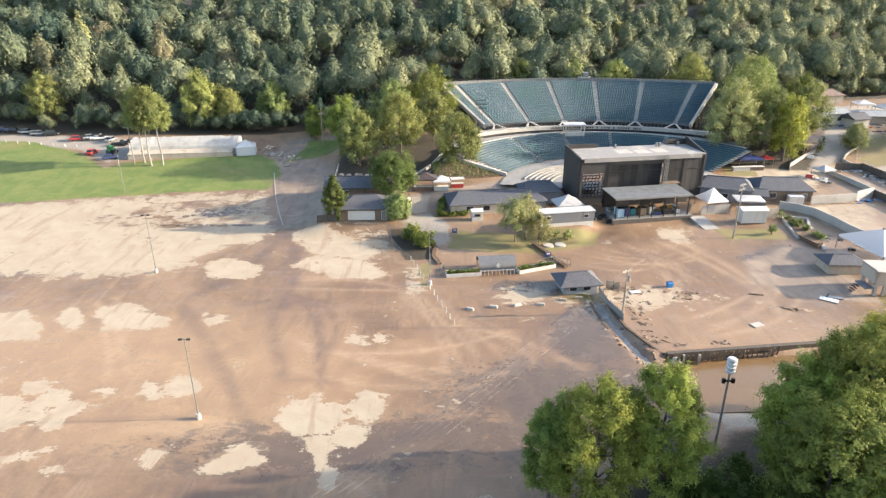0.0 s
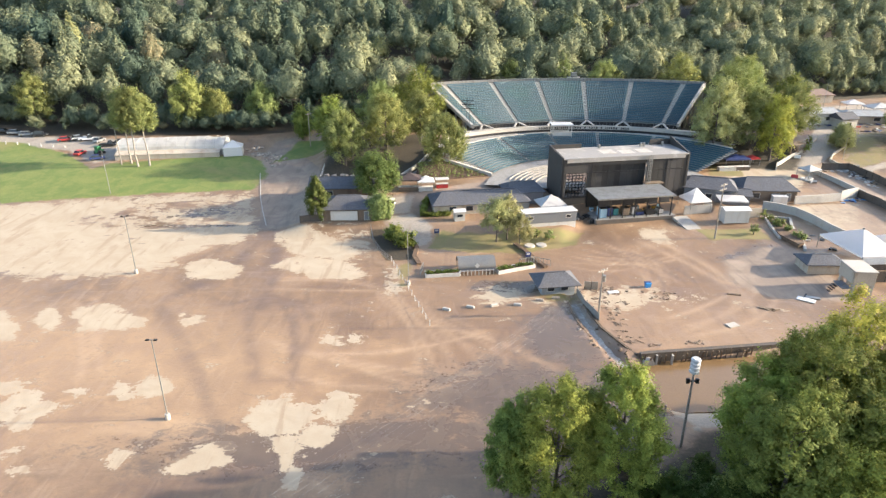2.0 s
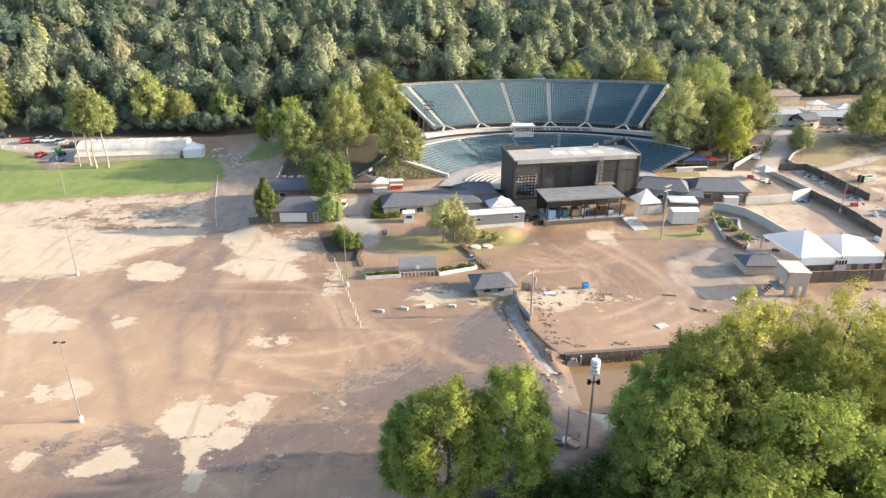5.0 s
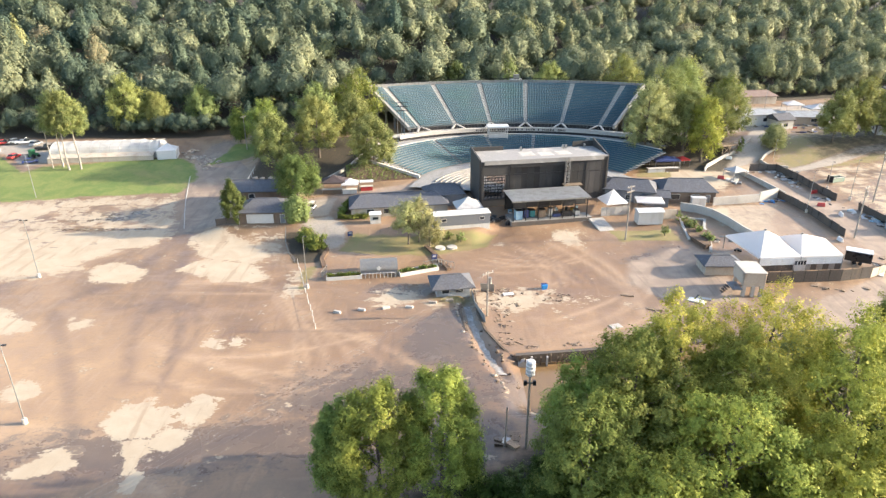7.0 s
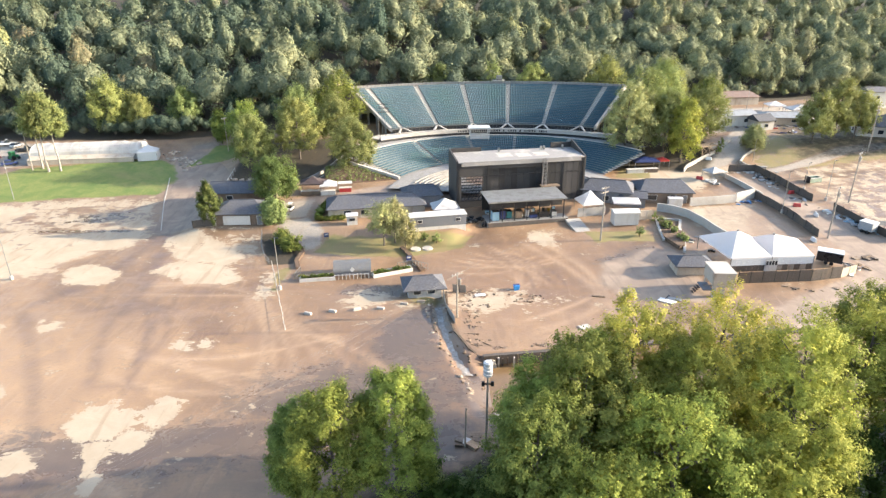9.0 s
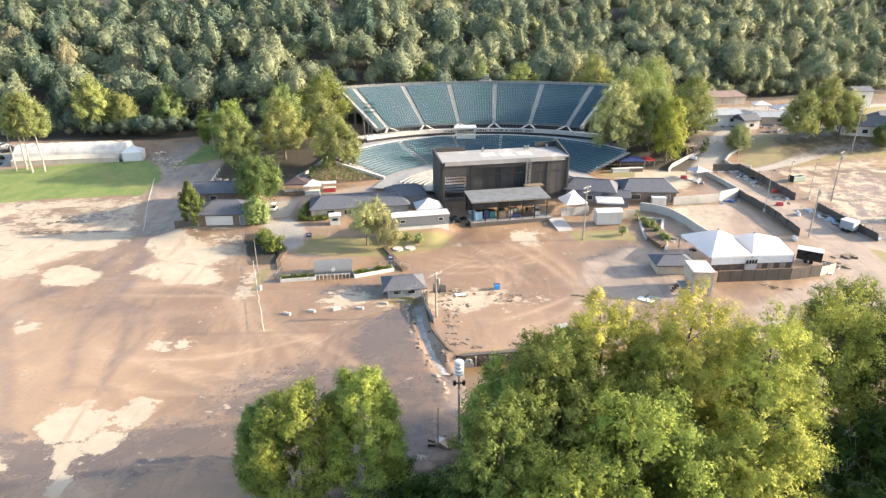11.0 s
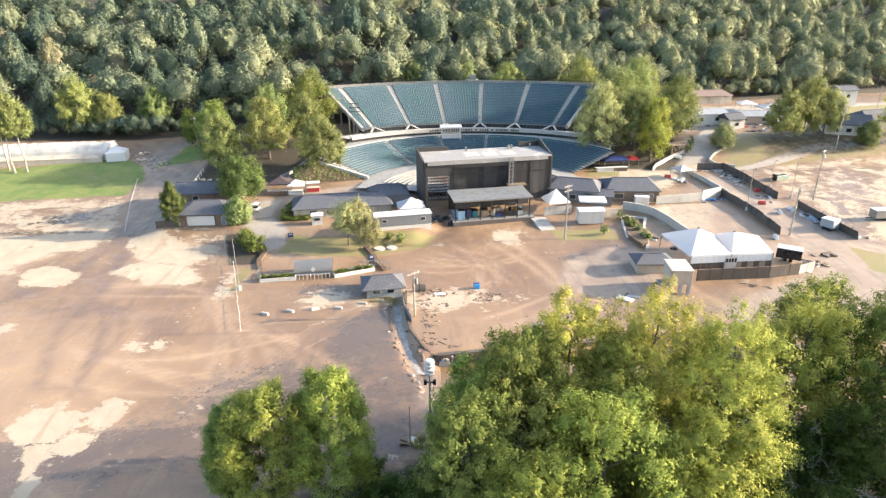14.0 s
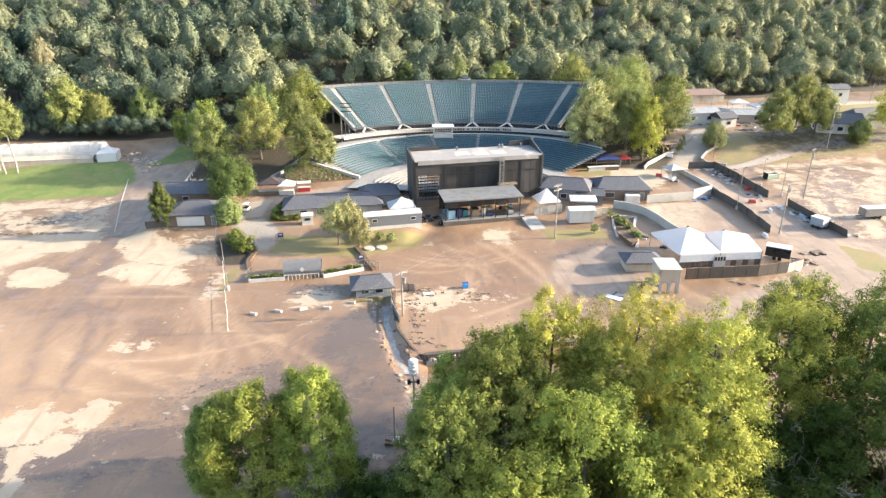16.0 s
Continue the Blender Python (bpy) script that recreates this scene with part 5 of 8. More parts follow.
for k, (x, y, h, r, m, lab) in enumerate((
        (-133, 212, 17, 5.6, LEAF_OLIVE, "olive-green tree at the edge of the gravel lot"), (-79, 207.5, 18.5, 6.6, LEAF_YELLOW, "yellowing tree behind the long white tent"),
        (-70.5, 208.5, 12.5, 4.8, LEAF_YELLOW, "smaller yellow-green tree behind the long tent"), (-57, 213, 13, 6, LEAF_OLIVE, "round grey-green tree at the foot of the hill"),
        (-40.8, 197.6, 10, 2.6, LEAF_GREEN, "slim green tree beside the lane's utility pole"), (-23.6, 172.5, 15.2, 6.2, LEAF_OLIVE, "broad grey-green tree above the terrace"),
        (-12.4, 179, 17.6, 7.4, LEAF_YELLOW, "broad tree turning yellow beside the ramp"), (4.5, 170, 15.5, 7.4, LEAF_OLIVE, "sparse olive tree by the bowl's lower corner"),
        (-12.6, 148.6, 12.5, 6.6, LEAF_PINE, "dense dark green tree between the huts"), (-10.8, 137.6, 5.2, 2.6, LEAF_OLIVE, "small yellow-green tree at the hut's corner"),
        (15.6, 127.8, 10.5, 4.4, LEAF_OLIVE, "thin olive tree on the lawn before the trailer"), (18.0, 128.6, 10.5, 3.6, LEAF_OLIVE, "thin green tree on the lawn before the trailer"),
        (84, 183, 22.5, 8.0, LEAF_WILLOW, "tall grey-green tree beside the bowl"), (92, 193, 22.5, 9, LEAF_OLIVE, "tall broad tree beside the bowl"), (100.5, 181, 19, 5.2, LEAF_LIME, "tree turning bright yellow above the road"),
        (110, 190, 18.5, 6.6, LEAF_OLIVE, "broad green tree beside the bowl's back"), (88.5, 188, 19, 7.5, LEAF_WILLOW, "grey-green tree with dense low limbs beside the bowl"), (97, 187, 18, 7, LEAF_OLIVE, "olive tree crowded between taller trees"), (102, 207, 21, 8, LEAF_OLIVE, "tall olive tree behind the bowl's end"), (117, 207, 17, 6, LEAF_GREEN, "green tree beside the upper road"),
        (145, 191, 15, 6.4, LEAF_YELLOW, "round green tree before the far houses"), (153.5, 194, 18.5, 5.6, LEAF_YELLOW, "golden-yellow tree before the far houses"), (160, 194, 15, 6.0, LEAF_YELLOW, "yellow-green tree beside the far houses"),
        (186, 194, 15, 7, LEAF_GOLD, "yellow tree beside the far road"), (124.5, 187, 7.5, 3.0, LEAF_WILLOW, "small olive tree in the bend of the road"), (171, 188, 7, 3, LEAF_OLIVE, "small tree by the fenced lawn"),
        (-4, 205, 19, 8.5, LEAF_GREEN, "big green tree beside the bowl's end wall"), (-16, 199, 17, 7, LEAF_OLIVE, "olive tree behind the terrace"), (-30, 188, 14, 6, LEAF_GREEN, "green tree on the bank above the lane"), (-3, 190, 15, 6, LEAF_OLIVE, "olive tree beside the climbing ramp"), (64, 240, 17, 7, LEAF_YELLOW, "yellowish tree behind the bowl's rim"),
        (91, 236, 18, 8, LEAF_YELLOW, "yellowish tree behind the bowl's rim"), (110, 228, 18, 8, LEAF_YELLOW, "bright yellow-green tree behind the bowl's rim"), (30, 240, 15, 7, LEAF_OLIVE, "olive tree behind the bowl's rim"), (48, 242, 16, 6, LEAF_OLIVE, "olive tree behind the bowl's rim"))):
    thin = lab.startswith("thin")
    tree(x, y, h, r, LEAF_WILLOW if thin and m is LEAF_OLIVE else m, lab, 40 + k, base=0.2 if thin else 0.01, n=40 if thin else 52, tufts=7 if thin else 9, per=20 if thin else 30, tuft=0.6 if thin else 0.75, size=0.15 if thin else 0.2, lump=0.24, inner=4 if thin else 14, full=not thin)
tree(20.4, 125.2, 7.8, 3.1, LEAF_WILLOW, "small tree with pale drooping leaves on the lawn", 90, base=0.3, n=26, tufts=6, per=24, tuft=0.5, size=0.16, droop=1.7, inner=3, full=False)
tree(-25.2, 136.6, 10.5, 3.3, LEAF_PINE, "dense cone-shaped dark green cedar beside the lane", 91, base=0.03, n=110, tufts=5, per=26, tuft=0.45, size=0.15, lump=0.17, top=0.9, full=False, name="cedar_tree")
for k, (x, y, r) in enumerate(((-6.2, 127, 2.6), (-4.2, 124.6, 2.2), (-7.4, 130, 1.8))):
    tree(x, y, r * 1.5, r, LEAF_GREEN, "rounded dark green shrub in the mulch bed", 100 + k, base=0.02, n=16, tufts=5, per=16, tuft=0.5, size=0.2, name="shrub", group="shrubs in the bed", cat="shrub")
for k, (x, y) in enumerate(((24.5, 128.5), (27.2, 127.8), (73, 129.5), (113.5, 185.5), (114.8, 187))):
    tree(x, y, 2.0 if k != 4 else 4.2, 1.0, LEAF_OLIVE if k < 3 else LEAF_GREEN, "small ornamental shrub on the lawn", 110 + k, base=0.1, n=9, tufts=4, per=14, tuft=0.3, size=0.13, inner=5, name="shrub", cat="shrub")

# the tall trees along the near bank
for k, (x, y, h, r, m, lab) in enumerate((
        (15.8, 51.8, 15.8, 4.7, LEAF_BANK, "leafy bright green tree on the near bank"), (22.6, 52.6, 17.2, 4.1, LEAF_BANK, "leafy green tree with a tall narrow crown"), (11.2, 53.0, 11.5, 2.3, LEAF_GREEN, "small side stem of green leaves on the bank"),
        (36.6, 46.6, 18.6, 5.2, LEAF_GREEN, "broad green tree above the creek"), (42.2, 51.8, 21, 6.0, LEAF_GREEN, "tall green tree above the creek"), (48.0, 56.5, 22, 5.2, LEAF_GOLD, "yellow-green tree with a pointed crown"),
        (57.0, 55.5, 24, 6.8, LEAF_GOLD, "tall tree turning yellow on the near bank"), (63.2, 50.5, 24, 6.4, LEAF_LIME, "tall dense green tree on the near bank"), (49.5, 45.0, 20, 6.8, LEAF_BANK, "broad green tree low on the near bank"),
        (59.5, 43.5, 18, 5.6, LEAF_LIME, "tree with golden leaf tips on the near bank"), (75.5, 58.5, 21.5, 6.0, LEAF_LIME, "yellow-green tree on the near bank"), (84.0, 57.0, 22.5, 6.4, LEAF_DEEP_SHADE, "tall green tree on the near bank"),
        (81.5, 66.0, 19.5, 6.0, LEAF_GREEN, "green tree farther along the creek"), (80.0, 46.0, 18, 6.6, LEAF_DEEP_SHADE, "green tree on the near bank, darkened for shade"), (93.0, 63.0, 21, 6.6, LEAF_GREEN, "green tree at the creek's far end"),
        (92.0, 51.0, 21, 6.6, LEAF_DEEP_SHADE, "green tree on the near bank, darkened for shade"), (32.5, 44.0, 9, 3.6, LEAF_DEEP_SHADE, "low green tree in the undergrowth"), (66.0, 62.5, 15, 5.0, LEAF_OLIVE, "lower olive tree beside the creek"), (42, 41, 16, 6, LEAF_BANK, "green tree low on the near bank"), (37.6, 53.6, 17.6, 4.3, LEAF_BANK, "leafy green tree at the edge of the creek"), (44.0, 56.2, 19.4, 4.4, LEAF_BANK, "bright green tree at the edge of the creek"), (52.8, 53.0, 21.6, 5.2, LEAF_LIME, "full green tree between yellowing trees"))):
    tree(x, y, h + 0.8, r * 1.16, m, lab, 200 + k, base=0.04, n=92, tufts=12, per=34, tuft=0.42, size=0.112, lump=0.215, inner=26, top=0.12, group="trees on the near bank")
# two unseen trees, added past the bank's end to cast shade on it
for k, (x, y, h) in enumerate(((100.5, 41, 24), (103.5, 48.5, 25))):
    tree(x, y, h, 7, LEAF_GREEN, "unseen tall green tree added to shade the near bank", 280 + k, base=0.04, n=60, tufts=9, per=20, tuft=0.7, size=0.22, lump=0.24, group="trees on the near bank")
# filler trees whose leaf colour holds the shade of the right bank
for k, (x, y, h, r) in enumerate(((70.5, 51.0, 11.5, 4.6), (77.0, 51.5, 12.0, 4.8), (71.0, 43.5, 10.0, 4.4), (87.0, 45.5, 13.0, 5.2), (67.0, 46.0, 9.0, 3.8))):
    tree(x, y, h, r, LEAF_DEEP_SHADE, "tree with shade-darkened leaves under the taller bank trees", 250 + k, base=0.04, n=60, tufts=9, per=20, tuft=0.6, size=0.16, inner=22, group="trees on the near bank")


def bare_tree(x, y, h, label, seed):
    """A dying tree: pale limbs that fork into hanging twigs, with a few leaf tufts left."""
    g = np.random.default_rng(seed)
    ob = thing("bare_tree", label, "tree", at(x, y))
    bm = bmesh.new()
    tube(bm, (0, 0, -0.5), (0.2, 0, h * 0.55), 0.24, 0.15, 7)
    part("trunk", bm, DEADWOOD, ob)
    tips = []

    def fork(bm, a, way, ln, r, level):
        b = a + way * ln
        tube(bm, a, b, r, r * 0.6, 4)
        if level == 0:
            tips.append(b)
            return
        for _ in range(3 if level > 1 else 4):
            w = (way + Vector(g.normal(size=3)) * 0.55 + Vector((0, 0, 0.05 if level > 1 else -0.3))).normalized()
            fork(bm, a.lerp(b, 0.55 + 0.45 * g.random()), w, ln * (0.55 + 0.25 * g.random()), r * 0.55, level - 1)

    for k in range(6):
        an = k * 1.05 + g.random() * 0.5
        bm = bmesh.new()
        fork(bm, Vector((0.2, 0, h * (0.38 + 0.03 * k))), Vector((math.cos(an), math.sin(an), 0.75)).normalized(), h * 0.24, 0.11, 3)
        part("limb", bm, DEADWOOD, ob)
    c = np.array([t[:] for t in tips])[::9]
    v, q = sprays(g, c, np.full(len(c), 0.3), 1, 14, 0.45, 0.11, inner=0)
    crown = tagged(new("leaf_tufts", mesh_np("leaf_tufts", v, q, LEAF_OLIVE)), kind="stuff")
    crown.parent = ob


bare_tree(74.5, 53.5, 15.5, "half-bare tree with pale grey hanging twigs", 261)
bare_tree(72.0, 47.0, 12.5, "dying tree with pale twigs and few leaves", 262)
for k in range(26):
    g = np.random.default_rng(300 + k)
    x, y = 17 + g.random() * 72, 38 + g.random() * 16
    if x < 30:
        x, y = 13 + g.random() * 16, 44 + g.random() * 6
    tree(x, y, 2.5 + 2.5 * g.random(), 2.2 + 1.6 * g.random(), LEAF_DEEP_SHADE if x > 64 else LEAF_OLIVE if k % 3 else LEAF_GREEN, "low leafy undergrowth shrub on the bank", 330 + k, base=0.05, n=16, tufts=6, per=18, tuft=0.5, size=0.16, name="shrub", group="undergrowth on the bank", cat="shrub")

for k in range(14):
    g = np.random.default_rng(700 + k)
    tree(24.5 + g.random() * 9, 43.5 + g.random() * 8.5, 2.2 + 2.2 * g.random(), 1.9 + 1.2 * g.random(), LEAF_DEEP_SHADE if k % 3 else LEAF_GREEN, "dark leafy shrub in the gap between the bank trees", 720 + k, base=0.05, n=16, tufts=6, per=18, tuft=0.5, size=0.15, name="shrub", group="undergrowth on the bank", cat="shrub")

for k in range(16):
    g = np.random.default_rng(760 + k)
    tree(23.5 + g.random() * 11, 51 + g.random() * 8.5, 1.0 + 1.3 * g.random(), 0.9 + 0.9 * g.random(), LEAF_OLIVE if k % 2 else LEAF_DEEP_SHADE, "low dry bush on the trampled creek bank", 780 + k, base=0.05, n=10, tufts=5, per=14, tuft=0.35, size=0.12, inner=8, name="shrub", group="undergrowth on the bank", cat="shrub")

# ---- buildings ----
def roof_mesh(L, Wd, z, rise, hip, over=0.5, thick=0.18):
    """A ridged roof over L x Wd, ridge along x; hip: how far the ridge ends draw in (0: gables)."""
    a, b = L / 2 + over, Wd / 2 + over
    lo = [(-a, -b, z), (a, -b, z), (a, b, z), (-a, b, z)]
    rx = a - hip
    bm = bmesh.new()
    v = [bm.verts.new(p) for p in lo]
    w = [bm.verts.new((x, y, zz + thick)) for x, y, zz in lo]
    r0, r1 = bm.verts.new((-rx, 0, z + rise + thick)), bm.verts.new((rx, 0, z + rise + thick))
    bm.faces.new(v[::-1])
    for k in range(4):
        bm.faces.new((v[k], v[(k + 1) % 4], w[(k + 1) % 4], w[k]))
    bm.faces.new((w[0], w[1], r1, r0))
    bm.faces.new((w[2], w[3], r0, r1))
    bm.faces.new((w[1], w[2], r1))
    bm.faces.new((w[3], w[0], r0))
    return bm


def house(label, x, y, rz, L, Wd, h, rise, wall, roof, hip=0.0, z=None, windows=(), doors=(), name="house", over=0.5, cat="building", group=""):
    """windows and doors: (side, offset, width, sill, height); side is front, back, left or right."""
    gz = (min(hz(x, y), hz(x, y - Wd / 2)) if z is None else z)
    ob = thing(name, label, cat, pose(x, y, gz, 0, 0, rz), group)
    part("wall", boxes((-L / 2, -Wd / 2, -0.6, L / 2, Wd / 2, h)), wall, ob)
    part("roof", roof_mesh(L, Wd, h, rise, hip, over), roof, ob)
    if not hip and rise > 0.3:
        for s in (-1, 1):
            bm = bmesh.new()
            hull(bm, [(s * L / 2 - 0.08, -Wd / 2, h), (s * L / 2 - 0.08, Wd / 2, h), (s * L / 2 - 0.08, 0, h + rise * 0.93)], [(s * L / 2 + 0.05, -Wd / 2, h), (s * L / 2 + 0.05, Wd / 2, h), (s * L / 2 + 0.05, 0, h + rise * 0.93)])
            part("gable", bm, wall, ob)
    part("ridge_cap", boxes((-L / 2 - over + hip, -0.15, h + rise + 0.13, L / 2 + over - hip, 0.15, h + rise + 0.26)), roof, ob)
    for kind, rows in (("window", windows), ("door", doors)):
        for side, o, w, s, hh in rows:
            fr = bmesh.new()
            gl = bmesh.new()
            for bm, e, p0, p1 in ((fr, 0.1, 0.02, 0.06), (gl, 0.0, 0.06, 0.09)):
                if side in ("front", "back"):
                    sg = -1 if side == "front" else 1
                    ya, yb = sorted((sg * (Wd / 2 + p0 - 0.05), sg * (Wd / 2 + p1)))
                    box(bm, o - w / 2 - e, ya, s - e, o + w / 2 + e, yb, s + hh + e)
                else:
                    sg = -1 if side == "left" else 1
                    xa, xb = sorted((sg * (L / 2 + p0 - 0.05), sg * (L / 2 + p1)))
                    box(bm, xa, o - w / 2 - e, s - e, xb, o + w / 2 + e, s + hh + e)
            f = part(kind, fr, WHITEWALL, ob)
            part("pane" if kind == "window" else "door_leaf", gl, GLASS if kind == "window" else GREYWALL, f)
    return ob


# huts at the lot's edge
house("low hut with a white wall and a grey hipped shingle roof", -18.4, 140.4, 3, 11.2, 8.6, 2.6, 2.0, BROWNWALL, SHINGLE, 3.4, z=2.1, windows=(("right", 0, 1.2, 0.9, 1.1),), doors=(("front", 4.3, 0.95, 0.05, 2.0),))
solid("roller_shutter", boxes((-24.0, 135.9, 2.15, -15.9, 136.02, 4.35)), WHITEWALL, "white boarded front of the low hut", "shutter")
house("long low building with a grey shingle roof behind the hut", -21.5, 153.5, 2, 16, 8.6, 2.6, 1.7, BROWNWALL, SHINGLE, 0.0, z=3.0, windows=(("front", -3, 1.4, 1.0, 1.0),))
house("long concession building with a blue-grey shingle roof", 12.5, 145.0, 8, 23, 8.6, 2.5, 2.0, TANWALL, SHINGLE, 3.0, z=1.9, windows=(("front", -7, 1.6, 1.0, 1.1), ("front", -3, 1.6, 1.0, 1.1), ("front", 2, 1.6, 1.0, 1.1)), doors=(("front", 6, 1, 0.05, 2.05),))
house("brown house with a dark grey hipped roof", 85.6, 153.4, -4, 13, 9.4, 2.8, 2.1, BROWNWALL, SHINGLE, 2.6, z=2.0, windows=(("front", -3.5, 2.2, 1.0, 1.2), ("front", 1.5, 1.6, 1.0, 1.2)), doors=(("front", 4.6, 1, 0.05, 2.05),))
house("dark-roofed building beside the stage", 71.2, 152.4, -18, 12, 8.5, 3.2, 1.9, GREYWALL, SHINGLE, 2.2, z=2.2, windows=(("front", 0, 1.4, 1, 1.1),))
house("small annex with a blue-grey roof beside the white canopy", 76.5, 148.4, -12, 6, 5, 2.4, 1.1, GREYWALL, SHINGLE, 0.0, z=2.0)
house("small building with a dark pitched roof behind the stage", 23.5, 149.5, 9, 9, 7, 2.7, 1.8, GREYWALL, SHINGLE, 2.0, z=2.7)
house("gatehouse with a dark blue-grey hipped roof beside the ditch", 24.6, 104.8, 8, 6.2, 4.6, 1.75, 1.5, GREYPALE, SHINGLE, 2.2, z=0.0, windows=(("front", -1.4, 1.3, 0.7, 0.8), ("front", 1.2, 1.3, 0.7, 0.8), ("left", 0, 1.0, 0.7, 0.8)), name="gatehouse", over=0.95)
house("tan shed with a dark shingle roof beside the white tent", 77.8, 111.8, -2, 7.0, 4.8, 2.1, 1.2, TANWALL, SHINGLE, 2.2, z=0.35, name="shed")
# far houses on the rise
house("long pale metal shed with a low roof on the rise", 128.5, 211.5, 8, 13, 7, 3.6, 1.2, WHITEWALL, CORRUGATED, 0.0, windows=(("front", -3, 1.6, 1.4, 1.2), ("front", 3, 1.6, 1.4, 1.2)))
house("small pale gabled kiosk on the rise", 136.0, 207, 14, 6, 6, 3.0, 1.6, WHITEWALL, SHINGLE, 0.0, windows=(("front", 0, 1.4, 1, 1),))
house("low restaurant with a grey-brown roof on the rise", 146, 213, -6, 13, 8, 2.4, 1.3, TANWALL, CORRUGATED, 2.0, windows=(("front", -4, 2, 1, 1), ("front", 3, 2, 1, 1)))
house("long building with a weathered brown roof behind the rise", 138, 240, 6, 22, 9, 2.8, 1.6, TANWALL, TERRACOTTA, 2.0)
house("white-gabled house with a grey roof on the lawn", 170, 199, -16, 13, 9, 3.2, 2.6, WHITEWALL, SHINGLE, 0.0, windows=(("front", -3, 1.5, 1, 1.2), ("front", 0, 1.5, 1, 1.2), ("front", 3, 1.5, 1, 1.2), ("left", 0, 1.2, 1, 1.2)))
house("house with a dark porch roof on the lawn", 184, 206, 12, 14, 9, 3.0, 2.6, GREYWALL, SHINGLE, 2.0)
house("narrow white building with a shallow roof", 189, 232, 4, 7, 6, 5.5, 1.4, WHITEWALL, SHINGLE, 0.0, windows=(("front", 0, 1.2, 3, 1.2),))

# shelter with a barrel roof between planters
shelter = thing("shelter", "open shelter with a grey barrel roof and a white diamond sign", "shelter", pose(10.3, 113.4, hz(10.3, 113), 0, 0, 6))
bm = bmesh.new()
n = 18
arch = [(-2.1 * math.cos(math.pi * (0.03 + 0.94 * k / n)), 1.1 + 1.7 * math.sin(math.pi * (0.03 + 0.94 * k / n))) for k in range(n + 1)]
for (y0, z0), (y1, z1) in zip(arch[:-1], arch[1:]):
    p = [(-3.7, y0, z0), (3.7, y0, z0), (3.7, y1, z1), (-3.7, y1, z1)]
    hull(bm, [(x, y * 0.97, z - 0.08) for x, y, z in p], p)
bmesh.ops.remove_doubles(bm, verts=bm.verts, dist=0.02)
part("barrel_roof", bm, DULLMETAL, shelter)
part("front_board", boxes((-3.6, -2.0, 0.5, 3.6, -1.9, 1.2)), GREYWALL, shelter)
bm = bmesh.new()
hull(bm, [(0, -2.16, 1.2), (0.5, -2.16, 1.75), (0, -2.16, 2.3), (-0.5, -2.16, 1.75)], [(0, -2.2, 1.2), (0.5, -2.2, 1.75), (0, -2.2, 2.3), (-0.5, -2.2, 1.75)])
part("sign", bm, WHITEWALL, shelter, "white diamond sign")
for x in (-3.5, -1.2, 1.2, 3.5):
    for y in (-1.9, 1.9):
        part("post", boxes((x - 0.07, y - 0.07, 0, x + 0.07, y + 0.07, 1.5)), STEEL, shelter)


def planter(x, y, rz, L, lab):
    ob = thing("planter", lab, "planter", at(x, y, 0, rz), "planters by the shelter")
    part("box", boxes((-L / 2, -0.9, -0.3, L / 2, -0.75, 0.75), (-L / 2, 0.75, -0.3, L / 2, 0.9, 0.75), (-L / 2, -0.75, -0.3, -L / 2 + 0.15, 0.75, 0.75), (L / 2 - 0.15, -0.75, -0.3, L / 2, 0.75, 0.75)), WHITEWALL, ob)
    part("soil", boxes((-L / 2 + 0.15, -0.75, -0.3, L / 2 - 0.15, 0.75, 0.6)), MULCH, ob)
    g = np.random.default_rng(int(x * 10) % 97 + 3)
    c = np.stack([(g.random(26) - 0.5) * (L - 0.6), (g.random(26) - 0.5) * 1.1, 0.75 + 0.25 * g.random(26)], -1)
    v, q = leaf_cloud(g, c, 0.3 + 0.2 * g.random(26), 50, 0.14)
    pl = tagged(new("foliage", mesh_np("foliage", v, q, PLANTS)), kind="stuff")
    pl.parent = ob


planter(3.7, 110.6, 7, 6.8, "white box planter full of low dark green plants")
planter(18.2, 113.2, 22, 8.2, "white box planter full of yellow-green plants")
fen = thing("railing", "row of pale turnstile posts before the shelter", "railing", pose(10.4, 110.6, hz(10.4, 110.6), 0, 0, 6))
for k in range(10):
    part("post", boxes((-3.3 + k * 0.73, -0.08, 0, -3.17 + k * 0.73, 0.08, 1.15)), WHITEWALL, fen)
part("rail", boxes((-3.3, -0.05, 0.95, 3.4, 0.05, 1.05)), WHITEWALL, fen)
for x, y, rz, L in ((20.8, 115.6, 24, 3.4), (23.8, 115.4, -28, 3.6), (-0.4, 112, 80, 3.2)):
    gt = thing("metal_gate", "white metal barrier gate standing in the mud", "gate", at(x, y, 0, rz), "barrier gates")
    for k in range(6):
        part("bar", boxes((-L / 2 + k * L / 5 - 0.04, -0.04, 0, -L / 2 + k * L / 5 + 0.04, 0.04, 1.5)), STEEL, gt)
    part("rail", boxes((-L / 2, -0.05, 1.4, L / 2, 0.05, 1.5)), STEEL, gt)
    part("rail", boxes((-L / 2, -0.05, 0.3, L / 2, 0.05, 0.4)), STEEL, gt)

# office trailer on the bank
tr = thing("office_trailer", "long grey office trailer with a white roof", "trailer", pose(27.4, 133.6, 2.05, 0, 0, 10.4))
part("body", boxes((-6.5, -1.5, 0.75, 6.5, 1.5, 3.1)), GREYWALL, tr, bevel=0.04)
part("roof", boxes((-6.65, -1.65, 3.1, 6.65, 1.65, 3.35)), WHITEVINYL, tr, bevel=0.05)
part("skirt", boxes((-6.45, -1.45, -1.2, 6.45, 1.45, 0.75)), WHITEWALL, tr, "white skirting boards")
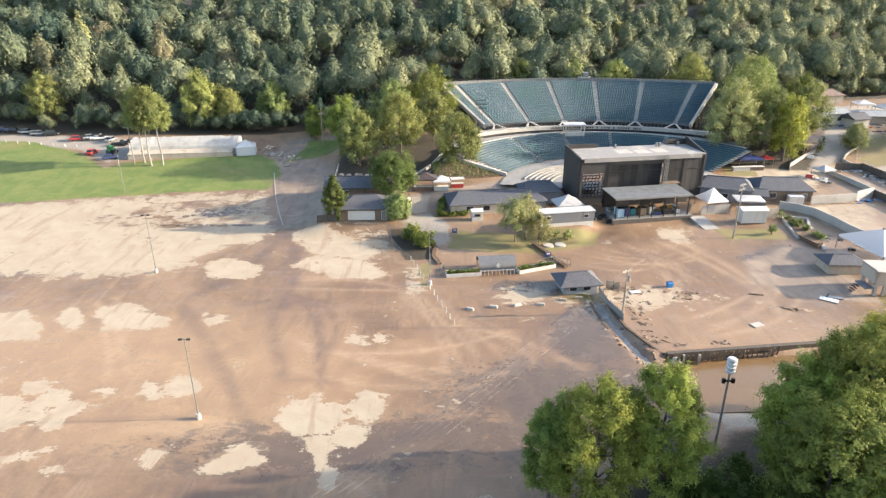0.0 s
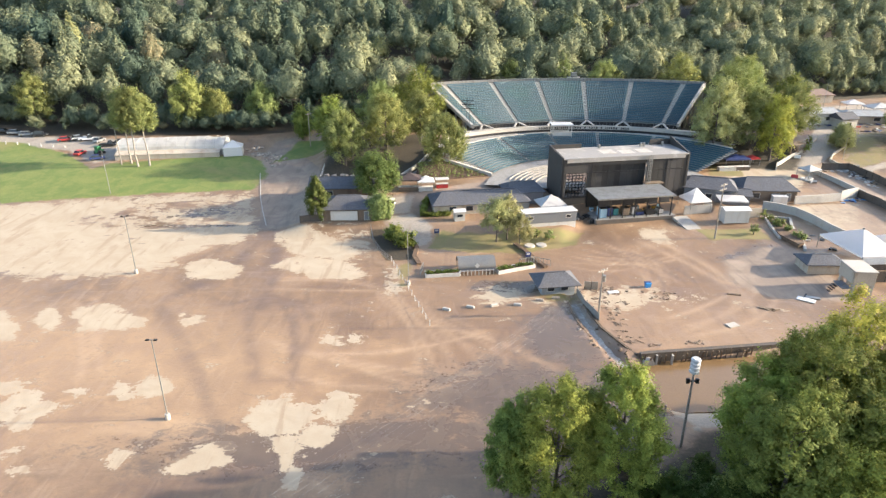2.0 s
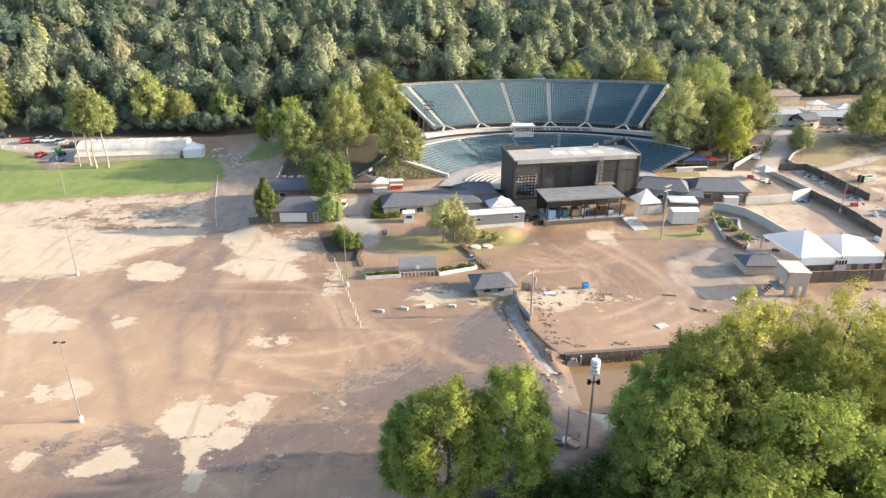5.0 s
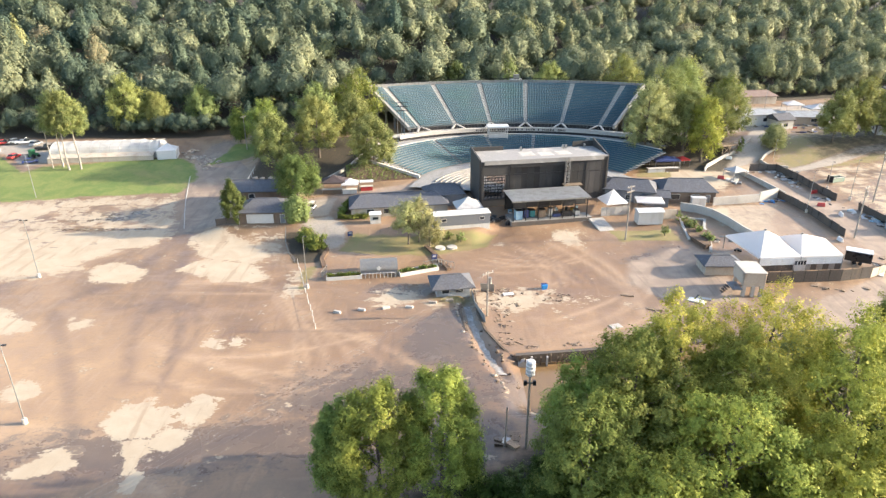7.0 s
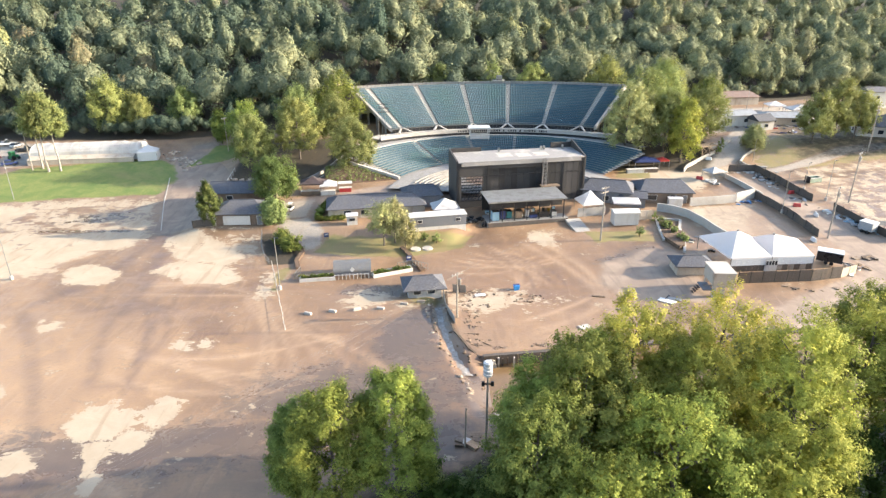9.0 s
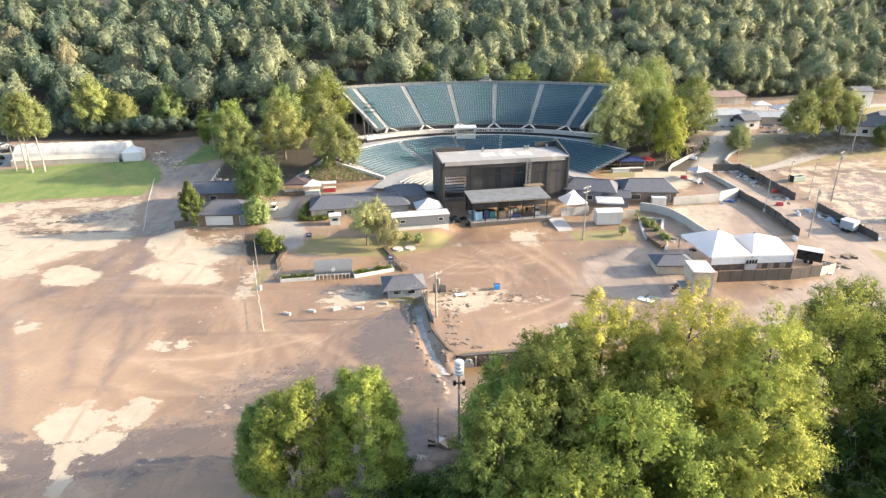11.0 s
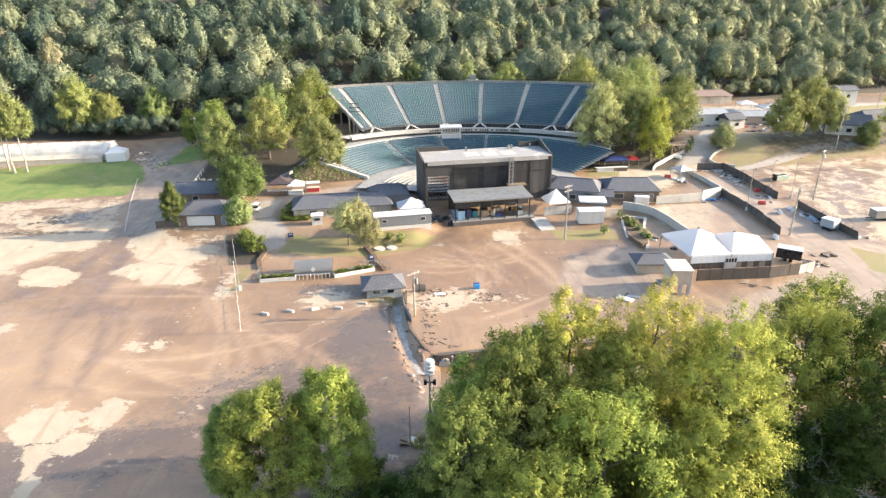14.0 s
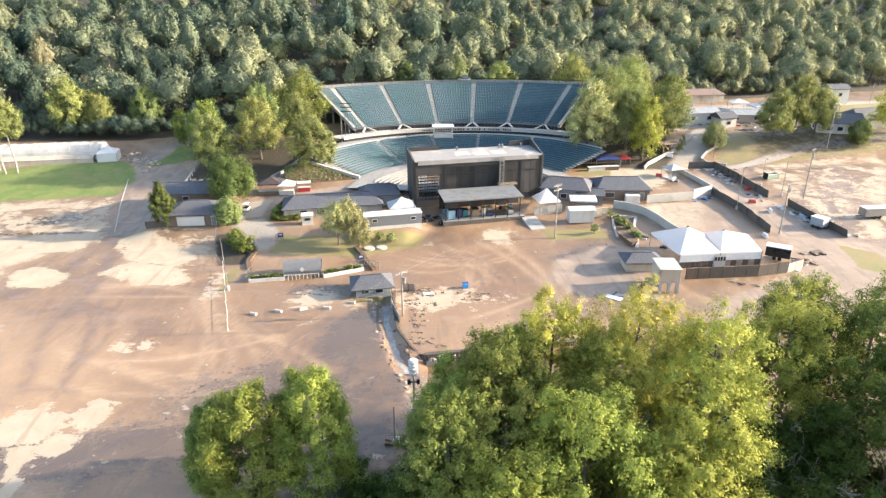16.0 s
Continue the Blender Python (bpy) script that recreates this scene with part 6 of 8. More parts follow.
for x in (-4.2, 4.6):
    w = part("window", boxes((x - 0.6, -1.54, 1.7, x + 0.6, -1.48, 2.5)), WHITEWALL, tr)
    part("pane", boxes((x - 0.5, -1.57, 1.8, x + 0.5, -1.53, 2.4)), GLASS, w)


def canopy(label, x, y, rz, L, Wd, eave, peak, mat, z=None, walls=(), name="canopy_tent", group="", flat=False, valance=0.3):
    ob = thing(name, label, "tent", pose(x, y, hz(x, y) if z is None else z, 0, 0, rz), group)
    bm = bmesh.new()
    a, b = L / 2, Wd / 2
    v = [bm.verts.new(p) for p in ((-a, -b, eave), (a, -b, eave), (a, b, eave), (-a, b, eave))]
    w = [bm.verts.new(p) for p in ((-a, -b, eave - valance), (a, -b, eave - valance), (a, b, eave - valance), (-a, b, eave - valance))]
    if flat:
        bm.faces.new(v)
    else:
        m = [bm.verts.new((sx * a * 0.42, sy * b * 0.42, eave + (peak - eave) * 0.5)) for sx, sy in ((-1, -1), (1, -1), (1, 1), (-1, 1))]
        t = bm.verts.new((0, 0, peak))
        for k in range(4):
            bm.faces.new((v[k], v[(k + 1) % 4], m[(k + 1) % 4], m[k]))
            bm.faces.new((m[k], m[(k + 1) % 4], t))
    for k in range(4):
        bm.faces.new((w[k], w[(k + 1) % 4], v[(k + 1) % 4], v[k]))
    part("canopy", bm, mat, ob)
    for sx in (-1, 1):
        for sy in (-1, 1):
            part("leg", boxes((sx * (a - 0.06) - 0.05, sy * (b - 0.06) - 0.05, 0, sx * (a - 0.06) + 0.05, sy * (b - 0.06) + 0.05, eave - 0.05)), STEEL, ob)
    for side in walls:
        bx = {"front": (-a, -b + 0.02, 0, a, -b + 0.06, eave - valance), "back": (-a, b - 0.06, 0, a, b - 0.02, eave - valance), "left": (-a + 0.02, -b + 0.06, 0, -a + 0.06, b - 0.06, eave - valance), "right": (a - 0.06, -b + 0.06, 0, a - 0.02, b - 0.06, eave - valance)}[side]
        part("side_cloth", boxes(bx), mat, ob)
    return ob


GREYCLOTH = plain("grey_tent_cloth", (0.46, 0.45, 0.44), 0.6, vary=0.08)
DARKCLOTH = plain("dark_awning_cloth", (0.07, 0.05, 0.05), 0.75, vary=0.2)
canopy("grey pyramid tent beside the stage", 29.3, 140.6, 9, 6.4, 5.6, 2.6, 4.6, GREYCLOTH, z=2.2)
canopy("white pyramid tent beside the loading dock", 64.4, 143.0, 12, 5.4, 5.4, 2.9, 5.6, TENTCLOTH, z=2.0)
canopy("white flat-topped canopy beside the dark roofs", 73.6, 143.6, -8, 6.4, 4.6, 2.7, 3.2, TENTCLOTH, z=2.0)
canopy("small white food tent on the yard", -0.6, 155.6, 6, 4.4, 3.6, 2.4, 3.6, TENTCLOTH)
canopy("dark awning over a food stall on the yard", -4.8, 156.4, 4, 6.2, 4.6, 2.7, 4.2, DARKCLOTH)
canopy("dark blue canopy by the big trees", 88.5, 177.0, 4, 7.5, 4.5, 2.6, 3.6, DARKBLUE)
canopy("red umbrella canopy by the big trees", 93.8, 177.8, 10, 3.4, 3.0, 2.4, 3.2, RED)
canopy("wide pale awning beside the restaurant on the rise", 155.5, 219, 4, 9, 6, 2.6, 4.0, GREYCLOTH)
canopy("pale awning over tables on the rise", 149, 224, -6, 6, 5, 2.6, 3.8, TENTCLOTH)
canopy("white canopy cart tent at the gate", 104.2, 166.0, 20, 4.4, 4.0, 2.6, 3.6, GREYCLOTH)
# food stalls' counters
for x, y, rz, L, m, lab in ((-4.8, 154.6, 4, 5.4, BROWNWALL, "brown food counter under the dark awning"), (-0.6, 154.4, 6, 3.6, WHITEWALL, "white food counter under the tent"), (3.6, 156.4, 8, 3.0, RED, "red and white drinks kiosk on the yard"), (84.5, 172.5, 6, 5, WHITEWALL, "white counter by the big trees"), (89, 173, 2, 4, BROWNWALL, "brown counter by the big trees")):
    ob = thing("food_counter", lab, "counter", at(x, y, 0, rz))
    part("counter_front", boxes((-L / 2, -0.6, 0, L / 2, 0.6, 1.05)), m, ob)
    part("counter_top", boxes((-L / 2 - 0.1, -0.7, 1.05, L / 2 + 0.1, 0.7, 1.15)), WHITEWALL, ob)
    if m is RED:
        part("kiosk_roof", boxes((-L / 2 - 0.3, -1.0, 2.3, L / 2 + 0.3, 1.3, 2.4)), WHITEWALL, ob)
        part("kiosk_post", boxes((-L / 2, 0.9, 0, -L / 2 + 0.1, 1.0, 2.3), (L / 2 - 0.1, 0.9, 0, L / 2, 1.0, 2.3)), STEEL, ob)
# white store boxes and panels beside the dock
st = thing("storage_box", "white storage shed with a shallow roof beside the canopy", "shed", pose(71.4, 136.6, 1.9, 0, 0, 2))
part("body", boxes((-2.9, -1.5, -0.5, 2.9, 1.5, 2.5)), WHITEWALL, st)
part("roof", roof_mesh(5.8, 3.0, 2.5, 0.5, 0, 0.2, 0.08), WHITEVINYL, st)
st = thing("privacy_screen", "pale panel screen round the white pyramid tent", "screen", pose(64.6, 141.0, 1.8, 0, 0, 8))
for k in range(4):
    part("panel", boxes((-3.4 + k * 1.75, -0.06, -0.3, -1.7 + k * 1.75, 0.06, 2.0)), CONCRETE, st)
for k in range(2):
    part("panel", boxes((3.5, 0.1 + k * 1.75, -0.3, 3.62, 1.8 + k * 1.75, 2.0)), CONCRETE, st)
st = thing("privacy_screen", "tan panel screen beside the white storage shed", "screen", pose(76.4, 138.4, 1.7, 0, 0, 6))
for k in range(3):
    part("panel", boxes((-2.2 + k * 1.5, -0.06, -0.3, -0.75 + k * 1.5, 0.06, 2.2)), TANWALL, st)
ramp_ = solid("concrete_ramp", boxes((-1.8, -3.2, -0.5, 1.8, 3.2, 0.12)), CONCRETE_MID, "pale concrete ramp beside the loading dock", "ramp", pose(60.3, 135.8, 1.25, 8, 0, 12))

# sound booth on the cross walk
bo = thing("sound_booth", "white-roofed sound booth standing above the lower seats", "booth", pose(41.2, 196.4, 5.0, 0, 0, 2))
part("roof", boxes((-3.4, -2.2, 6.6, 3.4, 2.2, 6.9)), WHITEVINYL, bo)
part("deck", boxes((-3.0, -1.9, 3.3, 3.0, 1.9, 3.6)), CONCRETE, bo)
for x in (-2.9, 2.9):
    for y in (-1.8, 1.8):
        part("post", boxes((x - 0.12, y - 0.12, 0, x + 0.12, y + 0.12, 6.6)), WHITEWALL, bo)
part("back_wall", boxes((-2.8, 1.6, 3.6, 2.8, 1.7, 4.5)), WHITEWALL, bo)
part("railing", boxes((-2.9, -1.9, 3.6, 2.9, -1.84, 4.6)), WHITEWALL, bo)
pb = thing("press_box", "small white camera platform on the bowl's rear rim", "platform", pose(50, 227.4, 20.8))
part("platform", boxes((-2.2, -1, 1.0, 2.2, 1, 1.2)), WHITEWALL, pb)
part("cabinet", boxes((-0.8, -0.8, 1.2, 1.2, 0.6, 2.7)), STEEL, pb)
for x in (-2.0, 2.0):
    part("leg", boxes((x - 0.08, -0.08, -0.8, x + 0.08, 0.08, 2.2)), DARKSTEEL, pb)

# planted slope and ramp walls at the bowl's lower corner
slope = bmesh.new()
hull(slope, [(-2, 160.5, 3.6), (16.5, 165, 4.0), (3.2, 168, 4.0), (-3.5, 167, 4.0)], [(-2, 160.7, 4.2), (16.3, 165, 4.35), (3.2, 167.6, 8.0), (-3.4, 166.6, 7.4)])
solid("planted_bank", slope, MULCH, "brown mulched bank planted with rows of low bushes", "bank", kind="structure")
g = np.random.default_rng(5)
k = 0
for i in range(7):
    for j in range(13):
        u, v_ = (j + 0.5 + g.normal() * 0.12) / 13, (i + 0.5) / 7
        lo_ = np.array([-2 + 18.4 * u, 160.8 + 4.2 * u, 4.2])
        hi_ = np.array([-3.4 + 6.6 * u, 166.6 + 1.0 * u, 7.4 + 0.6 * u])
        p = lo_ + (hi_ - lo_) * v_
        c = np.array([[0, 0, 0.15]]) + g.normal(size=(4, 3)) * 0.12
        vv, qq = leaf_cloud(g, c, np.full(4, 0.36), 14, 0.16)
        b_ = new("bush", mesh_np("bush", vv, qq, LEAF_OLIVE))
        b_.location = p
        tagged(b_, "low olive bush on the mulched bank", "bush", "bushes on the bank")


def wall_run(pts, h, t, mat, label, name="low_wall", cat="wall", down=0.6, rise=None, kind="structure"):
    """A wall along a plan line, stepping with the ground."""
    bm = bmesh.new()
    for (x0, y0), (x1, y1) in zip(pts[:-1], pts[1:]):
        L = math.hypot(x1 - x0, y1 - y0)
        nx_, ny_ = -(y1 - y0) / L * t / 2, (x1 - x0) / L * t / 2
        z0, z1 = (hz(x0, y0), hz(x1, y1)) if rise is None else rise
        lo = [(x0 - nx_, y0 - ny_, z0 - down), (x1 - nx_, y1 - ny_, z1 - down), (x1 + nx_, y1 + ny_, z1 - down), (x0 + nx_, y0 + ny_, z0 - down)]
        hi = [(x, y, (z0 if i in (0, 3) else z1) + h) for i, (x, y, z) in enumerate(lo)]
        hull(bm, lo, hi)
    return solid(name, bm, mat, label, cat, kind=kind)


wall_run([(17.2, 165.2), (3.0, 168.2)], 0.5, 0.9, CONCRETE, "pale concrete kerb wall along the planted bank", rise=(4.4, 8.2))
wall_run([(-7.5, 164), (-3.4, 171), (1.5, 182), (6, 190)], 1.1, 0.3, CONCRETE, "pale ramp wall climbing to the upper walk")
wall_run([(-5, 163.2), (-1.2, 170.4), (3.6, 181), (8, 189)], 1.0, 0.3, CONCRETE, "pale ramp wall climbing beside the bowl")
wall_run([(81.3, 143.6), (84.5, 142.2), (87.4, 139.6), (89.3, 135), (90.6, 129.8), (91.5, 127)], 2.0, 0.35, CONCRETE, "curved pale concrete court wall")
wall_run([(90.6, 146.6), (97, 147.6), (103, 148.8)], 2.1, 0.35, CONCRETE, "straight pale concrete court wall")
wall_run([(103, 148.8), (106.5, 150.6), (109.2, 152)], 2.6, 0.35, CONCRETE, "pale concrete court wall with a stepped end")
wall_run([(107, 171.5), (109.5, 162), (111.5, 152.5)], 1.3, 0.35, CONCRETE, "long pale concrete wall along the service lane")
wall_run([(79.6, 138.6), (78.6, 134), (78.0, 129.5), (77.6, 127.0)], 0.5, 0.5, CONCRETE, "low curved white kerb of a planting bed")
wall_run([(85.0, 137.4), (83.2, 133), (82.4, 128.5), (81.0, 123.5), (79.8, 120.6)], 0.5, 0.6, CONCRETE, "low curved white kerb of a planting bed")
wall_run([(79.6, 138.6), (85, 137.6)], 0.4, 0.4, CONCRETE, "low white kerb closing the planting bed")
wall_run([(98.5, 172.5), (101, 177), (106, 181.5), (113, 186), (120, 192.5)], 1.0, 0.35, CONCRETE, "pale wall along the curving upper road")
wall_run([(127, 188.2), (121, 184), (118.3, 180.6), (119, 177.4), (123.5, 174.6)], 0.8, 0.4, CONCRETE, "pale rounded wall inside the road's bend")
bed = bmesh.new()
prism(bed, [(79.4, 138), (84.8, 137), (82.9, 130), (80.8, 123), (79.2, 122.2), (77.9, 128)], 0.5, 1.5)
solid("planting_bed", bed, MULCH, "dark mulched planting bed between curved kerbs", "garden bed", kind="structure")
for k in range(14):
    g = np.random.default_rng(500 + k)
    u = g.random()
    tree(78.8 + u * 3 + g.random() * 2 * (1 - u), 137 - u * 12 + g.random(), 1.2 + g.random(), 0.7 + 0.3 * g.random(), LEAF_OLIVE, "small dusty shrub in the planting bed", 520 + k, base=0.05, n=7, tufts=4, per=10, tuft=0.25, size=0.13, inner=4, name="shrub", group="shrubs in the curved bed", cat="shrub")
# terrace with boulders above the long building
wall_run([(-29, 160.5), (-14, 161.5)], 1.0, 0.4, CONCRETE, "pale terrace wall above the long building")
for k in range(16):
    g = np.random.default_rng(600 + k)
    bm = bmesh.new()
    bmesh.ops.create_icosphere(bm, subdivisions=1, radius=0.8)
    for v in bm.verts:
        v.co *= 0.7 + 0.5 * g.random()
        v.co.z *= 0.6
    x, y = -28 + (k % 8) * 1.75 + g.random(), 163 + (k // 8) * 2.0 + g.random()
    solid("boulder", bm, ROCK, "pale rounded boulder on the terrace", "boulder", pose(x, y, hz(x, y) + 0.25, 0, 0, g.random() * 360), "boulders on the terrace")

# ---- the white tent, sheds and fences by the service road ----
def twin_tent():
    ob = thing("event_tent", "large white twin-peaked event tent with clear side walls", "tent", pose(94, 116.2, 1.0, 0, 0, 0))
    P = [(-9.0, -5.6), (-0.6, -5.0), (8.0, -4.6), (9.4, 4.4), (0.4, 5.6), (-10.6, 6.6)]
    for k, (c, pk) in enumerate((((0, 1, 4, 5), (-4.9, 1.9, 5.5)), ((1, 2, 3, 4), (2.2, 0.9, 5.0)))):
        bm = bmesh.new()
        e = [bm.verts.new((*P[i], 2.6)) for i in c]
        n = 6
        t = bm.verts.new(pk)
        rings = [e]
        for j in range(1, n):
            u = j / n
            f = 1 - (1 - u) ** 1.25
            rings.append([bm.verts.new(v.co.lerp(Vector(pk), u) + Vector((0, 0, (f - u) * 0.8))) for v in e])
        for a, b in zip(rings[:-1], rings[1:]):
            for i in range(4):
                bm.faces.new((a[i], a[(i + 1) % 4], b[(i + 1) % 4], b[i]))
        for i in range(4):
            bm.faces.new((rings[-1][i], rings[-1][(i + 1) % 4], t))
        part("canopy", bm, TENTCLOTH, ob)
        part("peak_cap", boxes((pk[0] - 0.15, pk[1] - 0.15, pk[2] - 0.1, pk[0] + 0.15, pk[1] + 0.15, pk[2] + 0.25)), STEEL, ob)
    bm = bmesh.new()
    for i in range(6):
        (x0, y0), (x1, y1) = P[i], P[(i + 1) % 6]
        bm.faces.new([bm.verts.new(p) for p in ((x0, y0, 2.25), (x1, y1, 2.25), (x1, y1, 2.6), (x0, y0, 2.6))])
    part("valance", bm, TENTCLOTH, ob)
    for i, (x, y) in enumerate(P):
        part("leg", boxes((x - 0.07, y - 0.07, -0.8, x + 0.07, y + 0.07, 2.6)), STEEL, ob)
    # front wall panels: clear windows, a white double door, a low skirt
    def on_front(u):
        i = 0 if u < 0.5 else 1
        v = u * 2 - i
        (x0, y0), (x1, y1) = P[i], P[i + 1]
        return x0 + (x1 - x0) * v, y0 + (y1 - y0) * v
    n = 14
    for k in range(n):
        (x0, y0), (x1, y1) = on_front(k / n), on_front((k + 0.96) / n)
        bm = bmesh.new()
        hull(bm, [(x0, y0, 0.9), (x1, y1, 0.9), (x1, y1 + 0.05, 0.9), (x0, y0 + 0.05, 0.9)], [(x0, y0, 2.3), (x1, y1, 2.3), (x1, y1 + 0.05, 2.3), (x0, y0 + 0.05, 2.3)])
        part("side_panel", bm, WHITEVINYL if k in (6, 7) else CLEAR, ob, "" if k in (6, 7) else "clear hazy vinyl panel")
        bm = bmesh.new()
        hull(bm, [(x0, y0 + 0.1, -0.6), (x1, y1 + 0.1, -0.6), (x1, y1 + 0.15, -0.6), (x0, y0 + 0.15, -0.6)], [(x0, y0 + 0.1, 0.9), (x1, y1 + 0.1, 0.9), (x1, y1 + 0.15, 0.9), (x0, y0 + 0.15, 0.9)])
        part("skirt", bm, WHITEVINYL if k in (6, 7) else (BLACKFENCE if k < 6 or k % 2 else STEEL), ob)
    for k in (5.95, 6.95):
        x0, y0 = on_front(k / n)
        for j in range(2):
            d = part("door", boxes((x0 + 0.12 + j * 0.6, y0 - 0.12, -0.5, x0 + 0.66 + j * 0.6, y0 - 0.04, 1.9)), WHITEWALL, ob)
            part("door_pane", boxes((x0 + 0.2 + j * 0.6, y0 - 0.15, 0.9, x0 + 0.58 + j * 0.6, y0 - 0.11, 1.7)), GLASS, d)


CLEAR = plain("clear_vinyl", (0.74, 0.77, 0.80), 0.2, vary=0.15, scale=0.5, dirt=(0.75, 0.78, 0.8), relief=0.02)
twin_tent()
# cabin on concrete legs
cb = thing("raised_cabin", "tan box cabin with a pale roof raised on concrete legs", "cabin", pose(79.6, 103.4, -0.45, 0, 0, -4))
part("body", boxes((-1.9, -2.6, 2.9, 1.9, 2.6, 5.3)), TANWALL, cb, bevel=0.04)
part("roof", boxes((-2.05, -2.75, 5.3, 2.05, 2.75, 5.5)), CONCRETE, cb, bevel=0.05)
part("side_board", boxes((-2.0, -2.3, 3.0, -1.9, 2.3, 5.2)), TANWALL, cb)
for x in (-1.5, 0.1, 1.6):
    for y in (-2.2, 2.0):
        part("leg", boxes((x - 0.28, y - 0.28, -0.6, x + 0.28, y + 0.28, 2.9)), CONCRETE, cb)
part("floor_beam", boxes((-1.9, -2.5, 2.65, 1.9, -2.2, 2.9)), CONCRETE, cb)
part("landing", boxes((-3.6, -2.7, 2.0, -1.9, 0.6, 2.2)), GREYWALL, cb, "dark blue-grey landing platform")
for k in range(5):
    part("step", boxes((-4.0 - k * 0.3, -1.2, 1.7 - k * 0.36, -3.6 - k * 0.3, 0.2, 1.8 - k * 0.36)), DARKSTEEL, cb)
part("landing_rail", boxes((-3.6, -2.7, 3.0, -1.95, -2.64, 3.1), (-3.6, -2.7, 2.2, -3.54, -2.64, 3.1)), STEEL, cb)

# screened fences
def fence(pts, h, label, mat=BLACKFENCE, step=2.4, lean=0.0, gaps=()):
    ob = thing("screen_fence", label, "fence")
    k = 0
    for (x0, y0), (x1, y1) in zip(pts[:-1], pts[1:]):
        L = math.hypot(x1 - x0, y1 - y0)
        n = max(1, round(L / step))
        for i in range(n):
            a, b = i / n, (i + 1) / n
            xa, ya, xb, yb = x0 + (x1 - x0) * a, y0 + (y1 - y0) * a, x0 + (x1 - x0) * b, y0 + (y1 - y0) * b
            za, zb = hz(xa, ya), hz(xb, yb)
            bm = bmesh.new()
            beam(bm, (xa, ya, za - 0.3), (xa, ya, za + h + 0.1), 0.09)
            part("post", bm, DARKSTEEL, ob)
            k += 1
            if k in gaps:
                continue
            hh = h * rnd.uniform(0.95, 1.0)
            nx_, ny_ = -(yb - ya) / (L / n) * 0.03, (xb - xa) / (L / n) * 0.03
            w = rnd.uniform(-0.15, 0.15) + lean
            bm = bmesh.new()
            hull(bm, [(xa - nx_, ya - ny_, za - 0.1), (xb - nx_, yb - ny_, zb - 0.1), (xb + nx_, yb + ny_, zb - 0.1), (xa + nx_, ya + ny_, za - 0.1)],
                 [(xa - nx_ + w, ya - ny_, za + hh), (xb - nx_ + w, yb - ny_, zb + hh), (xb + nx_ + w, yb + ny_, zb + hh), (xa + nx_ + w, ya + ny_, za + hh)])
            part("panel", bm, mat, ob)
    return ob


fence([(84.6, 106.0), (99, 106.6), (105.4, 107.8)], 2.4, "dark cloth-covered fence before the white tent")
fence([(105.6, 107.9), (111.6, 110.4)], 2.0, "tan board fence at the corner by the trailer", TANWALL, gaps=(3,))
fence([(109.4, 152.4), (111.6, 140), (112.6, 128)], 2.0, "dark cloth fence along the service lane")
fence([(111.5, 172.8), (119, 172.8)], 2.0, "dark fence closing the lane's far end")
fence([(119, 172.8), (121, 162), (122.8, 149)], 2.0, "dark cloth fence with debris caught against it")
fence([(124.8, 143), (126.8, 133), (128.4, 124.6)], 2.0, "dark cloth fence with wreckage pushed against it", lean=-0.3)
fence([(-29.2, 135.6), (-24.4, 135.7)], 1.7, "dark board fence round the foot of the cedar")
ac = thing("plant_box", "white metal plant box beside the brown house", "plant box", at(87.0, 147.2, 0, -6))
part("body", boxes((-1.7, -0.9, -0.1, 1.7, 0.9, 1.9)), WHITEWALL, ac, bevel=0.05)
part("lid", boxes((-1.78, -0.98, 1.9, 1.78, 0.98, 2.0)), WHITEVINYL, ac)
dk_ = thing("timber_deck", "raised timber deck on crossed braces beside the upper road", "deck", at(109.6, 185.6, 0, 22))
part("platform", boxes((-3.0, -1.8, 2.6, 3.0, 1.8, 2.8)), WOOD, dk_)
for x in (-2.8, 0.0, 2.8):
    for y in (-1.6, 1.6):
        part("post", boxes((x - 0.11, y - 0.11, -0.8, x + 0.11, y + 0.11, 2.6)), WOOD, dk_)
for x in (-2.8, 0.0):
    for z0, z1 in ((0.2, 2.5), (2.5, 0.2)):
        bm = bmesh.new()
        beam(bm, (x, -1.75, z0), (x + 2.8, -1.75, z1), 0.12)
        part("brace", bm, WOOD, dk_)
part("handrail", boxes((-3.0, -1.75, 3.7, 3.0, -1.67, 3.78)), WOOD, dk_)
for k in range(7):
    part("baluster", boxes((-2.96 + k * 0.97, -1.74, 2.8, -2.88 + k * 0.97, -1.68, 3.7)), WOOD, dk_)
# black cargo trailer
ct = thing("cargo_trailer", "black box trailer with a white roof", "trailer", pose(107.0, 114.4, 0.7, 0, 0, -32))
part("body", boxes((-2.3, -1.15, 0.6, 2.3, 1.15, 2.6)), BLACKP, ct, bevel=0.05)
part("roof", boxes((-2.35, -1.2, 2.6, 2.35, 1.2, 2.75)), WHITEVINYL, ct)
part("tongue", boxes((2.3, -0.1, 0.5, 3.6, 0.1, 0.65)), DARKSTEEL, ct)
for x in (-0.5, 0.5):
    for y in (-1.18, 1.18):
        bm = bmesh.new()
        tube(bm, (x, y - 0.1, 0.35), (x, y + 0.1, 0.35), 0.36, n=12)
        part("wheel", bm, RUBBER, ct)


